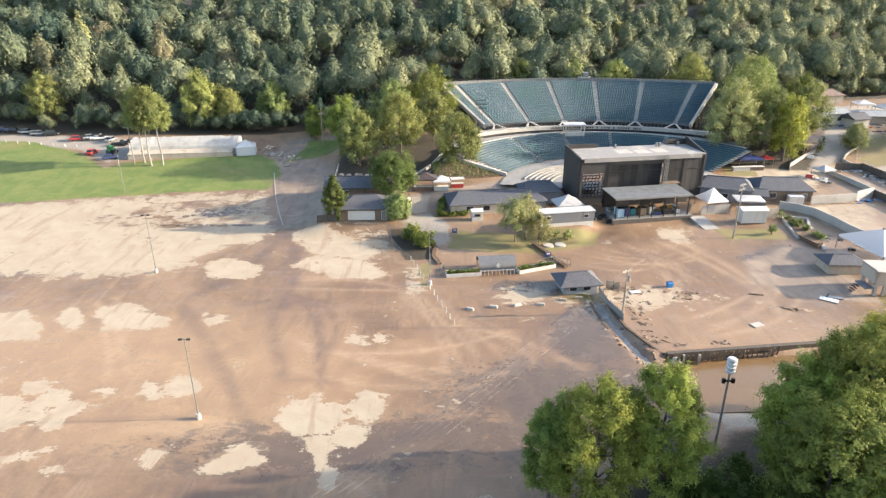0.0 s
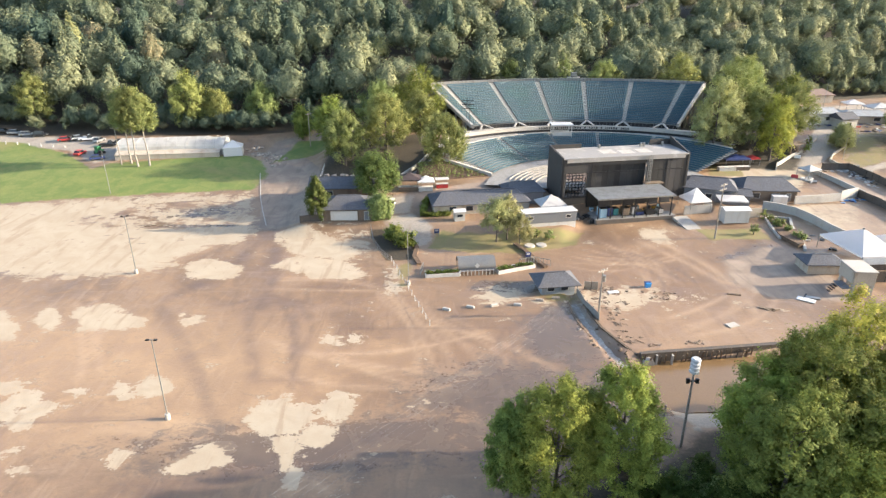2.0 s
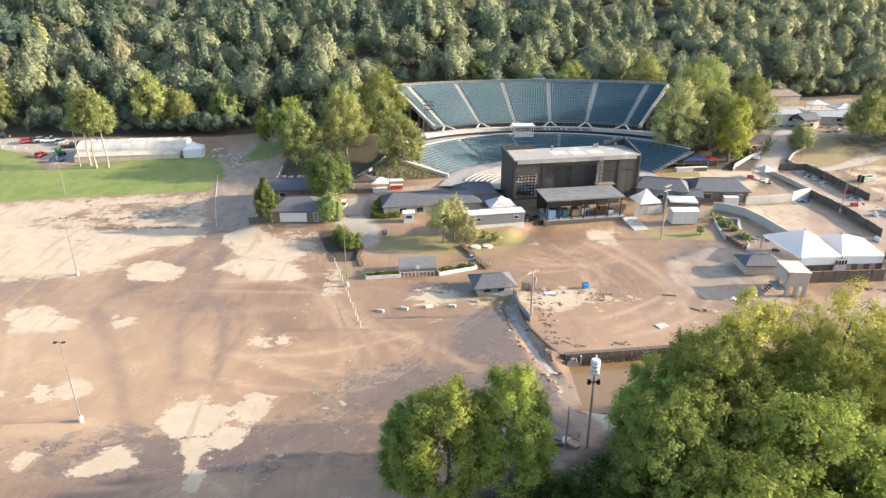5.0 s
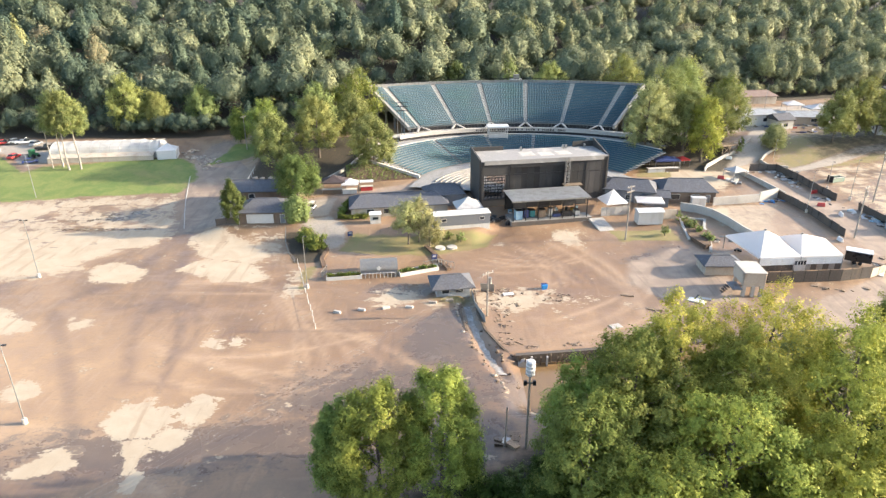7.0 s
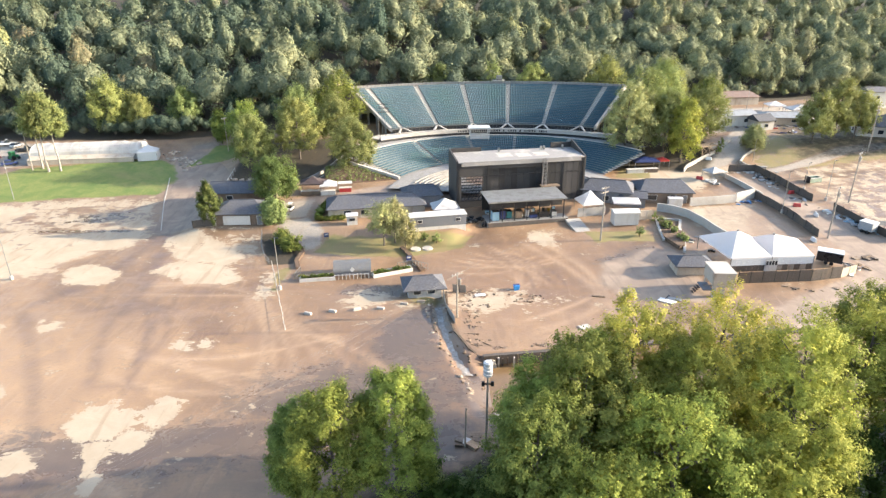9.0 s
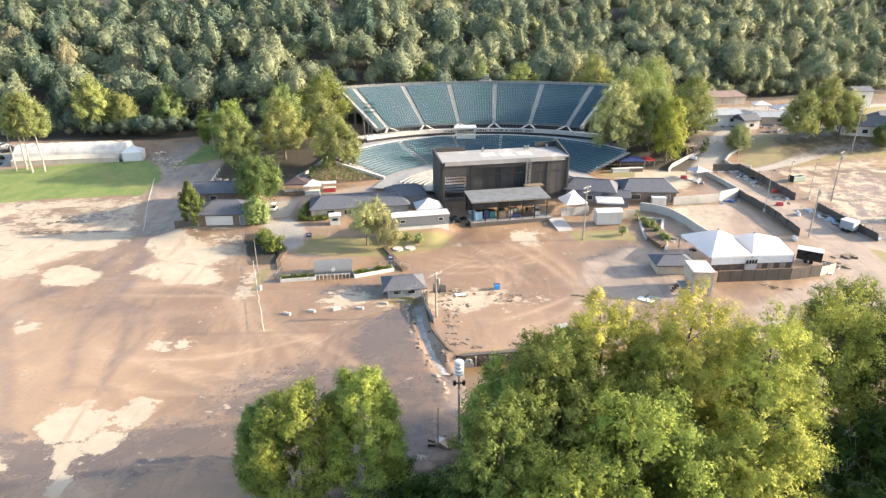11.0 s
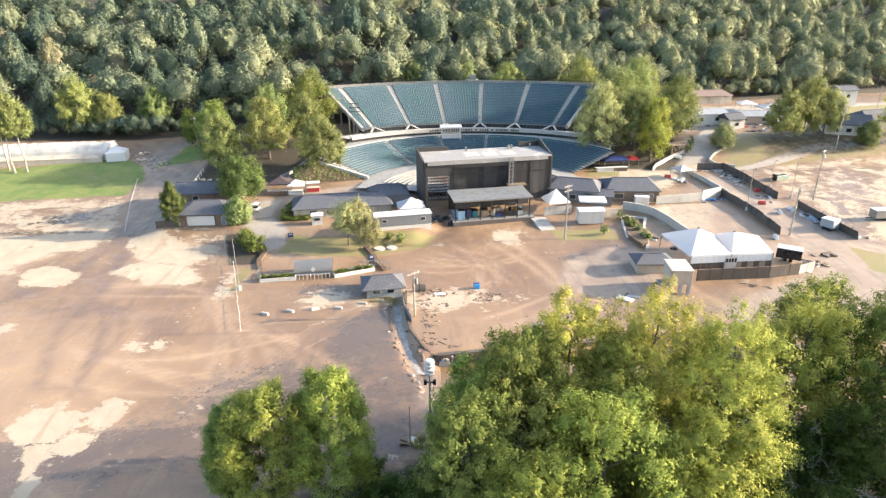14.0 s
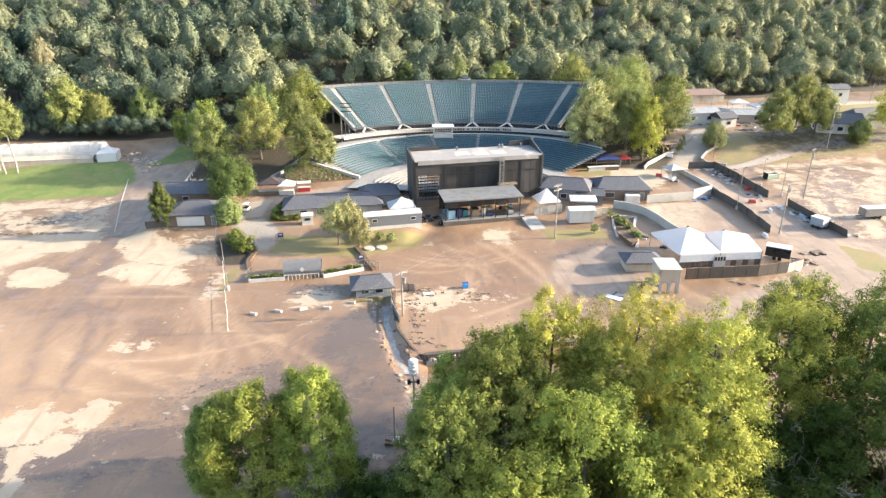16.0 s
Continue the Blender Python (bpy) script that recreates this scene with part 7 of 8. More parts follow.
def box_trailer(x, y, rz, L, m, lab):
    ob = thing("equipment_trailer", lab, "trailer", at(x, y, 0, rz))
    part("body", boxes((-L / 2, -1.2, 0.6, L / 2, 1.2, 2.5)), m, ob, bevel=0.05)
    part("roof", boxes((-L / 2 - 0.05, -1.25, 2.5, L / 2 + 0.05, 1.25, 2.62)), WHITEVINYL, ob)
    part("tongue", boxes((-L / 2 - 1.4, -0.1, 0.5, -L / 2, 0.1, 0.65)), DARKSTEEL, ob)
    for wx in (-0.6, 0.6):
        bm = bmesh.new()
        tube(bm, (wx, -1.25, 0.38), (wx, 1.25, 0.38), 0.4, n=12)
        part("wheel_pair", bm, RUBBER, ob)


box_trailer(141.5, 135.5, 4, 6.5, STEEL, "grey equipment trailer parked on the pale lot")
box_trailer(125.2, 130.5, -62, 3.0, GREYPALE, "pale grey-blue box trailer pushed against the fence")
# skip with a pale liner
sk = thing("skip_container", "open green and white rubbish skip on the pale lot", "skip", at(131, 163.5, 0, 18) @ Matrix.Scale(0.78, 4))
bm = bmesh.new()
for a in ((-2.6, -1.2, 0, 2.6, -1.1, 1.6), (-2.6, 1.1, 0, 2.6, 1.2, 1.6), (-2.6, -1.1, 0, -2.5, 1.1, 1.6), (2.5, -1.1, 0, 2.6, 1.1, 1.6), (-2.5, -1.1, 0, 2.5, 1.1, 0.1)):
    box(bm, *a)
part("body", bm, PALEGREEN, sk)
part("rim", boxes((-2.7, -1.3, 1.6, 2.7, -1.1, 1.75), (-2.7, 1.1, 1.6, 2.7, 1.3, 1.75)), WHITEWALL, sk)
part("gate", boxes((-2.75, -1.2, 0, -2.62, 1.2, 2.2)), DARKSTEEL, sk)
# road cones and barrels, red barriers, wrecked bits along the lane
for k, (x, y, m, lab) in enumerate(((117, 145.5, RED, "red plastic traffic barrier lying on the lane"), (120.5, 155, RED, "red plastic traffic barrier by the fence"), (100.5, 166, RED, "red plastic barrier at the gate"), (118.5, 139.5, WHITECAR, "white plastic tank washed onto the lane"), (110.5, 126, WHITECAR, "white appliance box beside the fence"), (109.6, 182.5, WHITECAR, "white barrel beside the curving road"))):
    bm = bmesh.new()
    hull(bm, [(-0.9, -0.35, 0), (0.9, -0.35, 0), (0.9, 0.35, 0), (-0.9, 0.35, 0)], [(-0.8, -0.15, 0.9), (0.8, -0.15, 0.9), (0.8, 0.15, 0.9), (-0.8, 0.15, 0.9)])
    solid("plastic_barrier", bm, m, lab, "barrier", at(x, y, 0, rnd.random() * 180), bevel=0.05)


def heap(x, y, n, sx, sy, rz, label, mats, s=0.6):
    """Loose flood wreckage: each board and box a thing."""
    c, s_ = math.cos(radians(rz)), math.sin(radians(rz))
    for k in range(n):
        u, v = rnd.gauss(0, sx / 2), rnd.gauss(0, sy / 2)
        X, Y = x + u * c - v * s_, y + u * s_ + v * c
        a, b, h = rnd.uniform(0.5, 2.2) * s, rnd.uniform(0.3, 1.2) * s, rnd.uniform(0.12, 0.8) * s
        bm = boxes((-a, -b, 0, a, b, h))
        for vt in bm.verts:
            vt.co.x += rnd.uniform(-0.15, 0.15) * a
            vt.co.z += rnd.uniform(-0.1, 0.12) * h
        m = rnd.choice(mats)
        solid("wreckage", bm, m, label, "debris", pose(X, Y, hz(X, Y) - 0.05, rnd.uniform(-9, 9), rnd.uniform(-9, 9), rnd.uniform(0, 360)), label)


heap(125.3, 135.5, 44, 1.8, 9, 20, "flood wreckage piled along the dark fence", (STEEL, WHITEWALL, SKYBLUE, DARKSTEEL, DEBRIS, GREYPALE), 0.5)
heap(118.8, 162, 40, 2.0, 12, 8, "flood wreckage caught along the lane fence", (WHITEWALL, STEEL, DEBRIS, DARKSTEEL), 0.45)
heap(116, 171, 26, 6, 1.6, 0, "flood wreckage at the lane's far end", (WHITEWALL, STEEL, DEBRIS), 0.42)
heap(106.5, 149.6, 28, 4.5, 1.5, 16, "jumble of blue and pale things against the court wall", (BLUE, WHITEWALL, STEEL, DARKBLUE, DEBRIS), 0.4)
heap(110.2, 111.5, 26, 4, 2, 20, "broken boards by the black trailer", (WOOD, WHITEWALL, DEBRIS), 0.42)
heap(103, 164, 8, 3, 2, 20, "carts and boxes beside the gate tent", (DARKBLUE, STEEL, WHITEWALL), 0.6)
heap(118, 117, 6, 6, 1.5, 10, "washed-up planks on the service road", (DEBRIS, WOOD), 0.7)
heap(95, 103.6, 8, 8, 1.2, -6, "washed-up branches before the dark fence", (DEBRIS, WOOD), 0.35)
heap(85.5, 124, 8, 2.5, 5, 20, "stacked chairs and poles beside the tent", (STEEL, WHITEWALL, DARKSTEEL), 0.5)
heap(63.5, 152, 8, 4, 3, 0, "crates and cases beside the stage tower", (WHITEWALL, STEEL, BLACKP), 0.6)
heap(36, 138, 8, 3, 2, 0, "dark gear beside the loading dock", (DARKSTEEL, BLACKP, STEEL), 0.6)
heap(60, 137.2, 7, 1.5, 2.5, 10, "black bags piled at the dock's end", (BLACKP, RUBBER), 0.6)
heap(143, 206, 52, 14, 6, -8, "tables and parasols outside the restaurant", (WHITEWALL, TANWALL, RED, DARKBLUE, STEEL, BROWNWALL), 0.5)
heap(86, 174, 10, 5, 2, 0, "stone blocks and boxes by the counters", (WHITEWALL, ROCK), 0.6)

# ---- poles, wires, creek and lot ----
def light_pole(x, y, h, label, rz=0.0, heads=2, base_block=True, group="lamp posts of the lot", lean=0.0):
    ob = thing("lamp_post", label, "lamp post", at(x, y, 0, rz), group)
    bm = bmesh.new()
    tube(bm, (0, 0, 0), (lean, 0, h), 0.10, 0.055, 8)
    part("pole", bm, STEEL, ob)
    if base_block:
        bm = bmesh.new()
        tube(bm, (0, 0, -0.3), (0, 0, 0.85), 0.33, 0.33, 12)
        part("concrete_base", bm, CONCRETE, ob)
    for k in range(heads):
        s = -1 if k % 2 else 1
        part("arm", boxes((min(0, s * 0.4) + lean, -0.04, h - 0.08, max(0, s * 0.4) + lean, 0.04, h)), STEEL, ob)
        part("lamp_head", boxes((s * 0.5 - 0.22 + lean, -0.15, h - 0.12, s * 0.5 + 0.22 + lean, 0.15, h + 0.01)), DARKSTEEL, ob, "dark flat lamp head")


light_pole(-32.35, 66.85, 12.1, "tall steel lamp post on a concrete base in the mud", 0)
light_pole(-56.8, 112.0, 12.1, "tall steel lamp post standing on dried silt", 10)
light_pole(-84.0, 158.0, 11.6, "tall lamp post at the lawn's edge", 0, base_block=False)
light_pole(-2.7, 106.4, 10.6, "thin lamp post beside the white posts", 0, heads=1)
light_pole(111.2, 141.5, 10.5, "lamp post beside the court fence", 20, heads=1)
light_pole(126.5, 149.5, 10.5, "lamp post between the dark fences", 20, heads=1)
light_pole(125.2, 157.5, 7.5, "short lamp post behind the lane fence", 20, heads=1)
light_pole(10.0, 190.0, 11.5, "lamp post by the bowl's cross walk", 0, heads=1)
light_pole(122.6, 181.5, 6.5, "lamp post on the lawn in the bend", 0, heads=1, base_block=False)
light_pole(196, 222, 9, "lamp post by the far road", 0, heads=1, base_block=False)
light_pole(140, 226, 9, "lamp post behind the pale shed", 0, heads=1, base_block=False)
# speaker rack by the bowl's end
sr = thing("speaker_tower", "steel tower with a rack of lamps by the bowl's end", "tower", pose(11.5, 191.8, 9.3))
bm = bmesh.new()
for x in (-0.5, 0.5):
    beam(bm, (x, 0, -1), (x, 0, 11), 0.14)
for j in range(9):
    beam(bm, (-0.5, 0, j * 1.2), (0.5, 0, j * 1.2 + 1.2), 0.08)
part("mast", bm, STEEL, sr)
part("lamp_rack", boxes((-1.8, -0.3, 8.2, 1.8, 0.2, 8.4), (-1.8, -0.3, 9.4, 1.8, 0.2, 9.6), (-1.8, -0.3, 10.6, 1.8, 0.2, 10.8)), DARKSTEEL, sr)


def utility_pole(x, y, h, label, rz=0.0, arms=1, can=True):
    ob = thing("utility_pole", label, "utility pole", at(x, y, 0, rz), "utility poles")
    bm = bmesh.new()
    tube(bm, (0, 0, -0.4), (0, 0, h), 0.19, 0.12, 10)
    part("pole", bm, WOODPOLE, ob)
    for k in range(arms):
        part("crossarm", boxes((-1.2, -0.07, h - 0.5 - k * 1.0, 1.2, 0.07, h - 0.35 - k * 1.0)), WOODPOLE, ob)
        for i in (-1.0, -0.4, 0.4, 1.0):
            bm = bmesh.new()
            tube(bm, (i, 0, h - 0.35 - k), (i, 0, h - 0.1 - k), 0.06, 0.04, 6)
            part("insulator", bm, WHITEWALL, ob)
    if can:
        bm = bmesh.new()
        tube(bm, (0.45, 0, h - 2.4), (0.45, 0, h - 1.3), 0.32, 0.32, 12)
        part("transformer", bm, STEEL, ob, "grey transformer can")


utility_pole(30.6, 94.8, 8.6, "leaning wooden utility pole with a transformer by the ditch", 35)
utility_pole(63.7, 127.8, 12.6, "tall wooden utility pole before the white canopies", 35, arms=2, can=False)
utility_pole(-37.4, 192.4, 10.5, "wooden utility pole on the grass by the lane", 60, can=False)
utility_pole(114.5, 127.5, 12, "wooden utility pole beside the black trailer", 40, arms=1)
utility_pole(131.5, 148, 13, "tall utility pole on the pale lot", 40, arms=1, can=True)
utility_pole(160, 186, 14, "tall utility pole by the far lawn", 30, arms=2, can=True)
utility_pole(-89.5, 177.0, 11, "pale utility pole among the pines", 10, arms=1, can=False)


def wire(a, b, sag, r=0.006, label="sagging overhead power line"):
    bm = bmesh.new()
    n = 14
    pts = []
    for k in range(n + 1):
        u = k / n
        p = Vector(a).lerp(Vector(b), u)
        p.z -= sag * 4 * u * (1 - u)
        pts.append(p)
    side = Vector((b[1] - a[1], a[0] - b[0], 0)).normalized() * r
    rings = [[bm.verts.new(p + o) for o in (side, Vector((0, 0, r)), -side, Vector((0, 0, -r)))] for p in pts]
    for p, q in zip(rings[:-1], rings[1:]):
        for k in range(4):
            bm.faces.new((p[k], p[(k + 1) % 4], q[(k + 1) % 4], q[k]))
    solid("power_line", bm, WIRE, label, "power line", group="power lines")


for k, (dx, dz) in enumerate(((-1.0, 0.2), (-0.4, 0.2), (0.4, 0.2), (1.0, 0.2), (0.0, -1.2), (0.1, -1.9))):
    a = (30.6 + dx * 0.8, 94.8 + dx * 0.57, 8.2 + dz)
    wire(a, (-32 + dx * 2.5, 22 + dx * 1.6 - k * 0.8, 9.5 + dz), 1.6)
    if k % 2 == 0:
        wire(a, (63.7 + dx * 0.8, 127.8 + dx * 0.57, 12.0 + dz), 1.0, 0.006)
for dx in (-1.0, 0.4, 1.0):
    wire((160 + dx, 186 + dx * 0.5, 13.4), (131.5 + dx, 148 + dx * 0.5, 12.6), 1.0)
    wire((131.5 + dx, 148 + dx * 0.5, 12.6), (114.5 + dx, 127.5 + dx * 0.5, 11.6), 0.6)
wire((63.7, 127.8, 11), (44, 139, 8.0), 0.8)
wire((63.7, 127.8, 11.6), (66, 150, 7.5), 0.8)
# warning siren on its mast
sn = thing("siren_mast", "white stacked warning siren on a dark pole", "siren", pose(33.0, 61.2, hz(33.0, 61.2) - 0.6))
bm = bmesh.new()
tube(bm, (0, 0, -0.4), (0, 0, 11.6), 0.17, 0.12, 10)
part("pole", bm, WOODPOLE, sn)
for k in range(4):
    bm = bmesh.new()
    z = 11.4 + k * 0.5
    tube(bm, (0, 0, z), (0, 0, z + 0.16), 0.40, 0.58, 16)
    tube(bm, (0, 0, z + 0.16), (0, 0, z + 0.38), 0.58, 0.55, 16)
    tube(bm, (0, 0, z + 0.38), (0, 0, z + 0.5), 0.46, 0.40, 16)
    part("horn", bm, WHITEVINYL, sn, smooth=False)
part("bracket", boxes((-0.6, -0.08, 10.2, 0.6, 0.08, 10.35)), DARKSTEEL, sn)
for s in (-0.55, 0.55):
    part("control_box", boxes((s - 0.18, -0.15, 10.0, s + 0.18, 0.15, 10.6)), DARKSTEEL, sn)
heap(31.6, 62.5, 7, 2.5, 1.5, 0, "branches and rubbish at the siren's foot", (DEBRIS, WOOD, WHITEWALL), 0.5)
bm = bmesh.new()
tube(bm, (30.4, 61.5, -1.0), (30.5, 61.5, 6.0), 0.13, 0.1, 8)
solid("post", bm, WOODPOLE, "short wooden post beside the siren", "post")

# the creek's retaining wall, culvert mouth and water
bm = bmesh.new()
hull(bm, [(34.2, 82.0, -3.0), (52, 84.1, -3.0), (90, 88.5, -3.0), (90, 89.2, -3.0), (52, 84.8, -3.0), (34.2, 82.7, -3.0)], [(34.2, 82.0, 0.12), (52, 84.1, 0.12), (90, 88.5, 0.3), (90, 89.2, 0.3), (52, 84.8, 0.12), (34.2, 82.7, 0.12)])
solid("retaining_wall", bm, BLACKFENCE, "dark stained retaining wall dropping to the creek", "wall", kind="structure")
for k in range(22):
    x = 34.8 + k * 0.83
    y = 81.9 + (x - 34.2) * 0.118
    bm = bmesh.new()
    beam(bm, (x, y, -2.6), (x + rnd.uniform(-0.2, 0.2), y - rnd.uniform(0.1, 0.9), 0.3 + rnd.uniform(-0.5, 0.2)), rnd.uniform(0.08, 0.2))
    solid("fallen_board", bm, rnd.choice((DEBRIS, BLACKFENCE, WOOD)), "dark broken board hanging on the creek wall", "board", group="boards on the creek wall")
bm = bmesh.new()
tube(bm, (35.4, 81.3, -1.4), (35.4, 84, -1.4), 0.9, 0.9, 16)
solid("culvert_pipe", bm, CONCRETE, "pale culvert pipe mouth in the creek wall", "pipe")
for s in (36.6, 39.0):
    bm = boxes((s - 0.12, 81.5, -2.4, s + 0.12, 81.9, 0.1))
    solid("wall_post", bm, CONCRETE, "pale concrete post of the creek wall", "post", group="posts of the creek wall")
bm = bmesh.new()
prism(bm, [(30.5, 69.5), (33.5, 83), (52, 84.9), (100, 90), (100, 74), (60, 71)], -2.6, -1.55)
solid("creek_water", bm, WATER, "brown muddy creek water below the wall", "water", kind="structure")
for pts, h, lab in (([(28.9, 104.4), (29.0, 96), (30.0, 90), (32.2, 84.5), (33.8, 82.4)], 0.25, "broken dark retaining edge along the ditch"), ([(26.0, 99), (26.2, 95), (26.9, 90)], 0.08, "low broken edge of the ditch")):
    wall_run(pts, h, 0.35, DEBRIS, lab, "ditch_wall", down=1.8)
fence([(30.2, 104.6), (32.6, 104.2)], 1.6, "short leaning metal screen beside the gatehouse", STEEL, 1.2)
fence([(28.4, 102.5), (29.0, 97), (30.2, 92.5)], 1.5, "sagging grey screen along the ditch", CONCRETE_DARK, 2.0, lean=-0.2)

# the shallow stream in the ditch and the stones along its sides
bm = bmesh.new()
rows = []
for k in range(25):
    y = 99.5 - 21.5 * k / 24
    cx = 27.2 + max(0, min(1, (104 - y) / 27)) ** 2 * 4.6
    w = 0.85 + 0.25 * math.sin(k * 1.3) + 0.012 * k
    z = hz(cx, y) + 0.12
    rows.append([bm.verts.new((cx - w, y, z)), bm.verts.new((cx, y + 0.1, z + 0.02)), bm.verts.new((cx + w, y, z))])
for a, b in zip(rows, rows[1:]):
    bm.faces.new((a[0], b[0], b[1], a[1]))
    bm.faces.new((a[1], b[1], b[2], a[2]))
solid("ditch_stream", bm, STREAM, "shallow pale rushing water in the ditch", "water", kind="structure")
rnd = random.Random(91)
for k in range(64):
    y = 101 - 29 * rnd.random()
    cx = 27.2 + max(0, min(1.3, (104 - y) / 27)) ** 2 * 4.6
    sd = 1 if k % 3 == 0 else -1
    x = cx + sd * (1.0 + 1.3 * rnd.random() ** 1.6)
    s = 0.13 + 0.3 * rnd.random() ** 2
    bm = bmesh.new()
    bmesh.ops.create_icosphere(bm, subdivisions=1, radius=s)
    for v in bm.verts:
        v.co *= rnd.uniform(0.65, 1.25)
        v.co.z *= 0.6
    solid("ditch_stone", bm, rnd.choice((ROCK, DEBRIS, DEBRIS, WOOD)), "muddy stone beside the ditch", "stone", at(x, y, 0.02, rnd.random() * 360), "stones along the ditch")

# rubble sheet at the corner of the plaza
spots = []
for k in range(24):
    if k < 7:
        spots.append((32 + rnd.random() * 5, 102.4 + rnd.random() * 2.4, 1.0))
    elif k < 12:
        spots.append((33 + rnd.random() * 12, 99 + rnd.random() * 5, 0.9))
    elif k < 21:
        y = 85 + (k - 12) * 1.9 + rnd.random()
        spots.append((31.2 + (100 - y) * 0.15 + rnd.random() * 1.4, y, 0.6))
    else:
        x = 36 + rnd.random() * 10
        spots.append((x, 84.2 + (x - 34) * 0.118, 0.5))
for k in range(260):
    cx, cy, sp = spots[k % len(spots)]
    x, y = cx + rnd.gauss(0, sp * 1.3), cy + rnd.gauss(0, sp * 0.5)
    s = rnd.uniform(0.07, 0.3)
    bm = bmesh.new()
    if k % 3 == 0:
        box(bm, -s * 1.4, -s * 0.22, 0, s * 1.4, s * 0.22, s * 0.6)
    else:
        bmesh.ops.create_icosphere(bm, subdivisions=1, radius=s)
    for v in bm.verts:
        v.co *= rnd.uniform(0.6, 1.25)
        v.co.z *= 0.36
        v.co.x *= rnd.uniform(1.2, 2.0)
    solid("rubble", bm, rnd.choice((DEBRIS, DEBRIS, DEBRIS, MULCH, WOOD)), "mud-caked lump of rubble on the plaza", "rubble", at(x, y, s * 0.1, rnd.random() * 360), "rubble on the plaza")
for x, y, rz, a, b, m, lab in ((52.0, 90.8, 20, 1.0, 0.7, CONCRETE, "pale square board lying on the mud"), (60.4, 96.5, -30, 1.3, 0.4, WOOD, "broken plank pile on the mud"), (61.3, 96.1, 12, 1.1, 0.3, WOOD, "broken plank pile on the mud"), (57, 102, -12, 1.2, 0.25, DEBRIS, "dark plank lying on the mud"), (69.0, 99.7, -38, 1.5, 0.75, WHITECAR, "white panel washed up on the plaza"), (70.6, 100.4, -20, 1.2, 0.5, STEEL, "grey panel washed up on the plaza"), (69.6, 101.2, 50, 0.9, 0.15, DARKSTEEL, "dark bar lying on the plaza"), (35.2, 103.0, 10, 1.0, 0.5, WHITECAR, "crumpled white sheet among the rubble")):
    solid("washed_up_board", boxes((-a, -b, 0, a, b, 0.14)), m, lab, "board", at(x, y, 0.02, rz), bevel=0.03)
bn = thing("waste_bin", "bright blue plastic bin standing in the mud", "bin", at(42.2, 105.2, 0, 8) @ Matrix.Scale(0.86, 4))
bm = bmesh.new()
hull(bm, [(-0.55, -0.42, 0), (0.55, -0.42, 0), (0.55, 0.42, 0), (-0.55, 0.42, 0)], [(-0.65, -0.52, 1.1), (0.65, -0.52, 1.1), (0.65, 0.52, 1.1), (-0.65, 0.52, 1.1)])
part("body", bm, BLUE, bn, bevel=0.03)
part("lid", boxes((-0.68, -0.1, 1.1, 0.68, 0.56, 1.17)), DARKBLUE, bn, "dark opened lid")
for x, y in ((2.4, 130.6), (21.4, 118.4)):
    b = thing("sign_stand", "dark blue standing sign beside the path", "sign", at(x, y, 0, 10), "dark blue signs")
    part("board", boxes((-0.55, -0.1, 0.5, 0.55, 0.1, 1.5)), DARKBLUE, b)
    part("leg", boxes((-0.5, -0.08, 0, -0.38, 0.08, 0.5)), STEEL, b)
    part("leg", boxes((0.38, -0.08, 0, 0.5, 0.08, 0.5)), STEEL, b)
    part("notice", boxes((-0.35, -0.14, 1.0, 0.35, -0.1, 1.35)), WHITEWALL, b)
# concrete wheel-stop blocks
for x, y in ((4.4, 96.5), (8.6, 97.3), (12.9, 97.9), (17.0, 98.1), (21.2, 99.8), (24.2, 100.6)):
    bm = bmesh.new()
    hull(bm, [(-0.72, -0.3, -0.1), (0.72, -0.3, -0.1), (0.72, 0.3, -0.1), (-0.72, 0.3, -0.1)], [(-0.66, -0.22, 0.42), (0.66, -0.22, 0.42), (0.66, 0.22, 0.42), (-0.66, 0.22, 0.42)])
    solid("concrete_block", bm, ROCK if x > 20 else CONCRETE, "pale concrete barrier block in the mud", "concrete block", at(x, y, 0, rnd.uniform(-25, 25)), "barrier blocks", bevel=0.05)
# white posts with a chain rail
pf = thing("post_fence", "line of short white posts with a rail along the lot", "fence")
n = 13
for k in range(n):
    u = k / (n - 1)
    x, y = -6.8 + 8.4 * u, 117.5 - 26.5 * u
    bm = bmesh.new()
    tube(bm, (x, y, -0.3), (x + rnd.uniform(-0.1, 0.1), y, 1.1), 0.08, 0.07, 8)
    part("post", bm, WHITEWALL, pf)
bm = bmesh.new()
beam(bm, (-6.8, 117.5, 0.85), (1.6, 91.0, 0.85), 0.05)
part("rail", bm, STEEL, pf)
cage = thing("mesh_fence", "low grey mesh fence round the shrub bed", "fence")
for k, ((x0, y0), (x1, y1)) in enumerate(zip([(-12.6, 133), (-11.4, 127), (-9.0, 120.5), (-7.2, 117.6)][:-1], [(-12.6, 133), (-11.4, 127), (-9.0, 120.5), (-7.2, 117.6)][1:])):
    for j in range(4):
        u = j / 4
        x, y = x0 + (x1 - x0) * u, y0 + (y1 - y0) * u
        bm = bmesh.new()
        beam(bm, (x, y, hz(x, y) - 0.2), (x, y, hz(x, y) + 1.3), 0.07)
        part("post", bm, STEEL, cage)
    bm = bmesh.new()
    for dz in (0.3, 0.8, 1.25):
        beam(bm, (x0, y0, hz(x0, y0) + dz), (x1, y1, hz(x1, y1) + dz), 0.05)
    part("rail", bm, STEEL, cage)
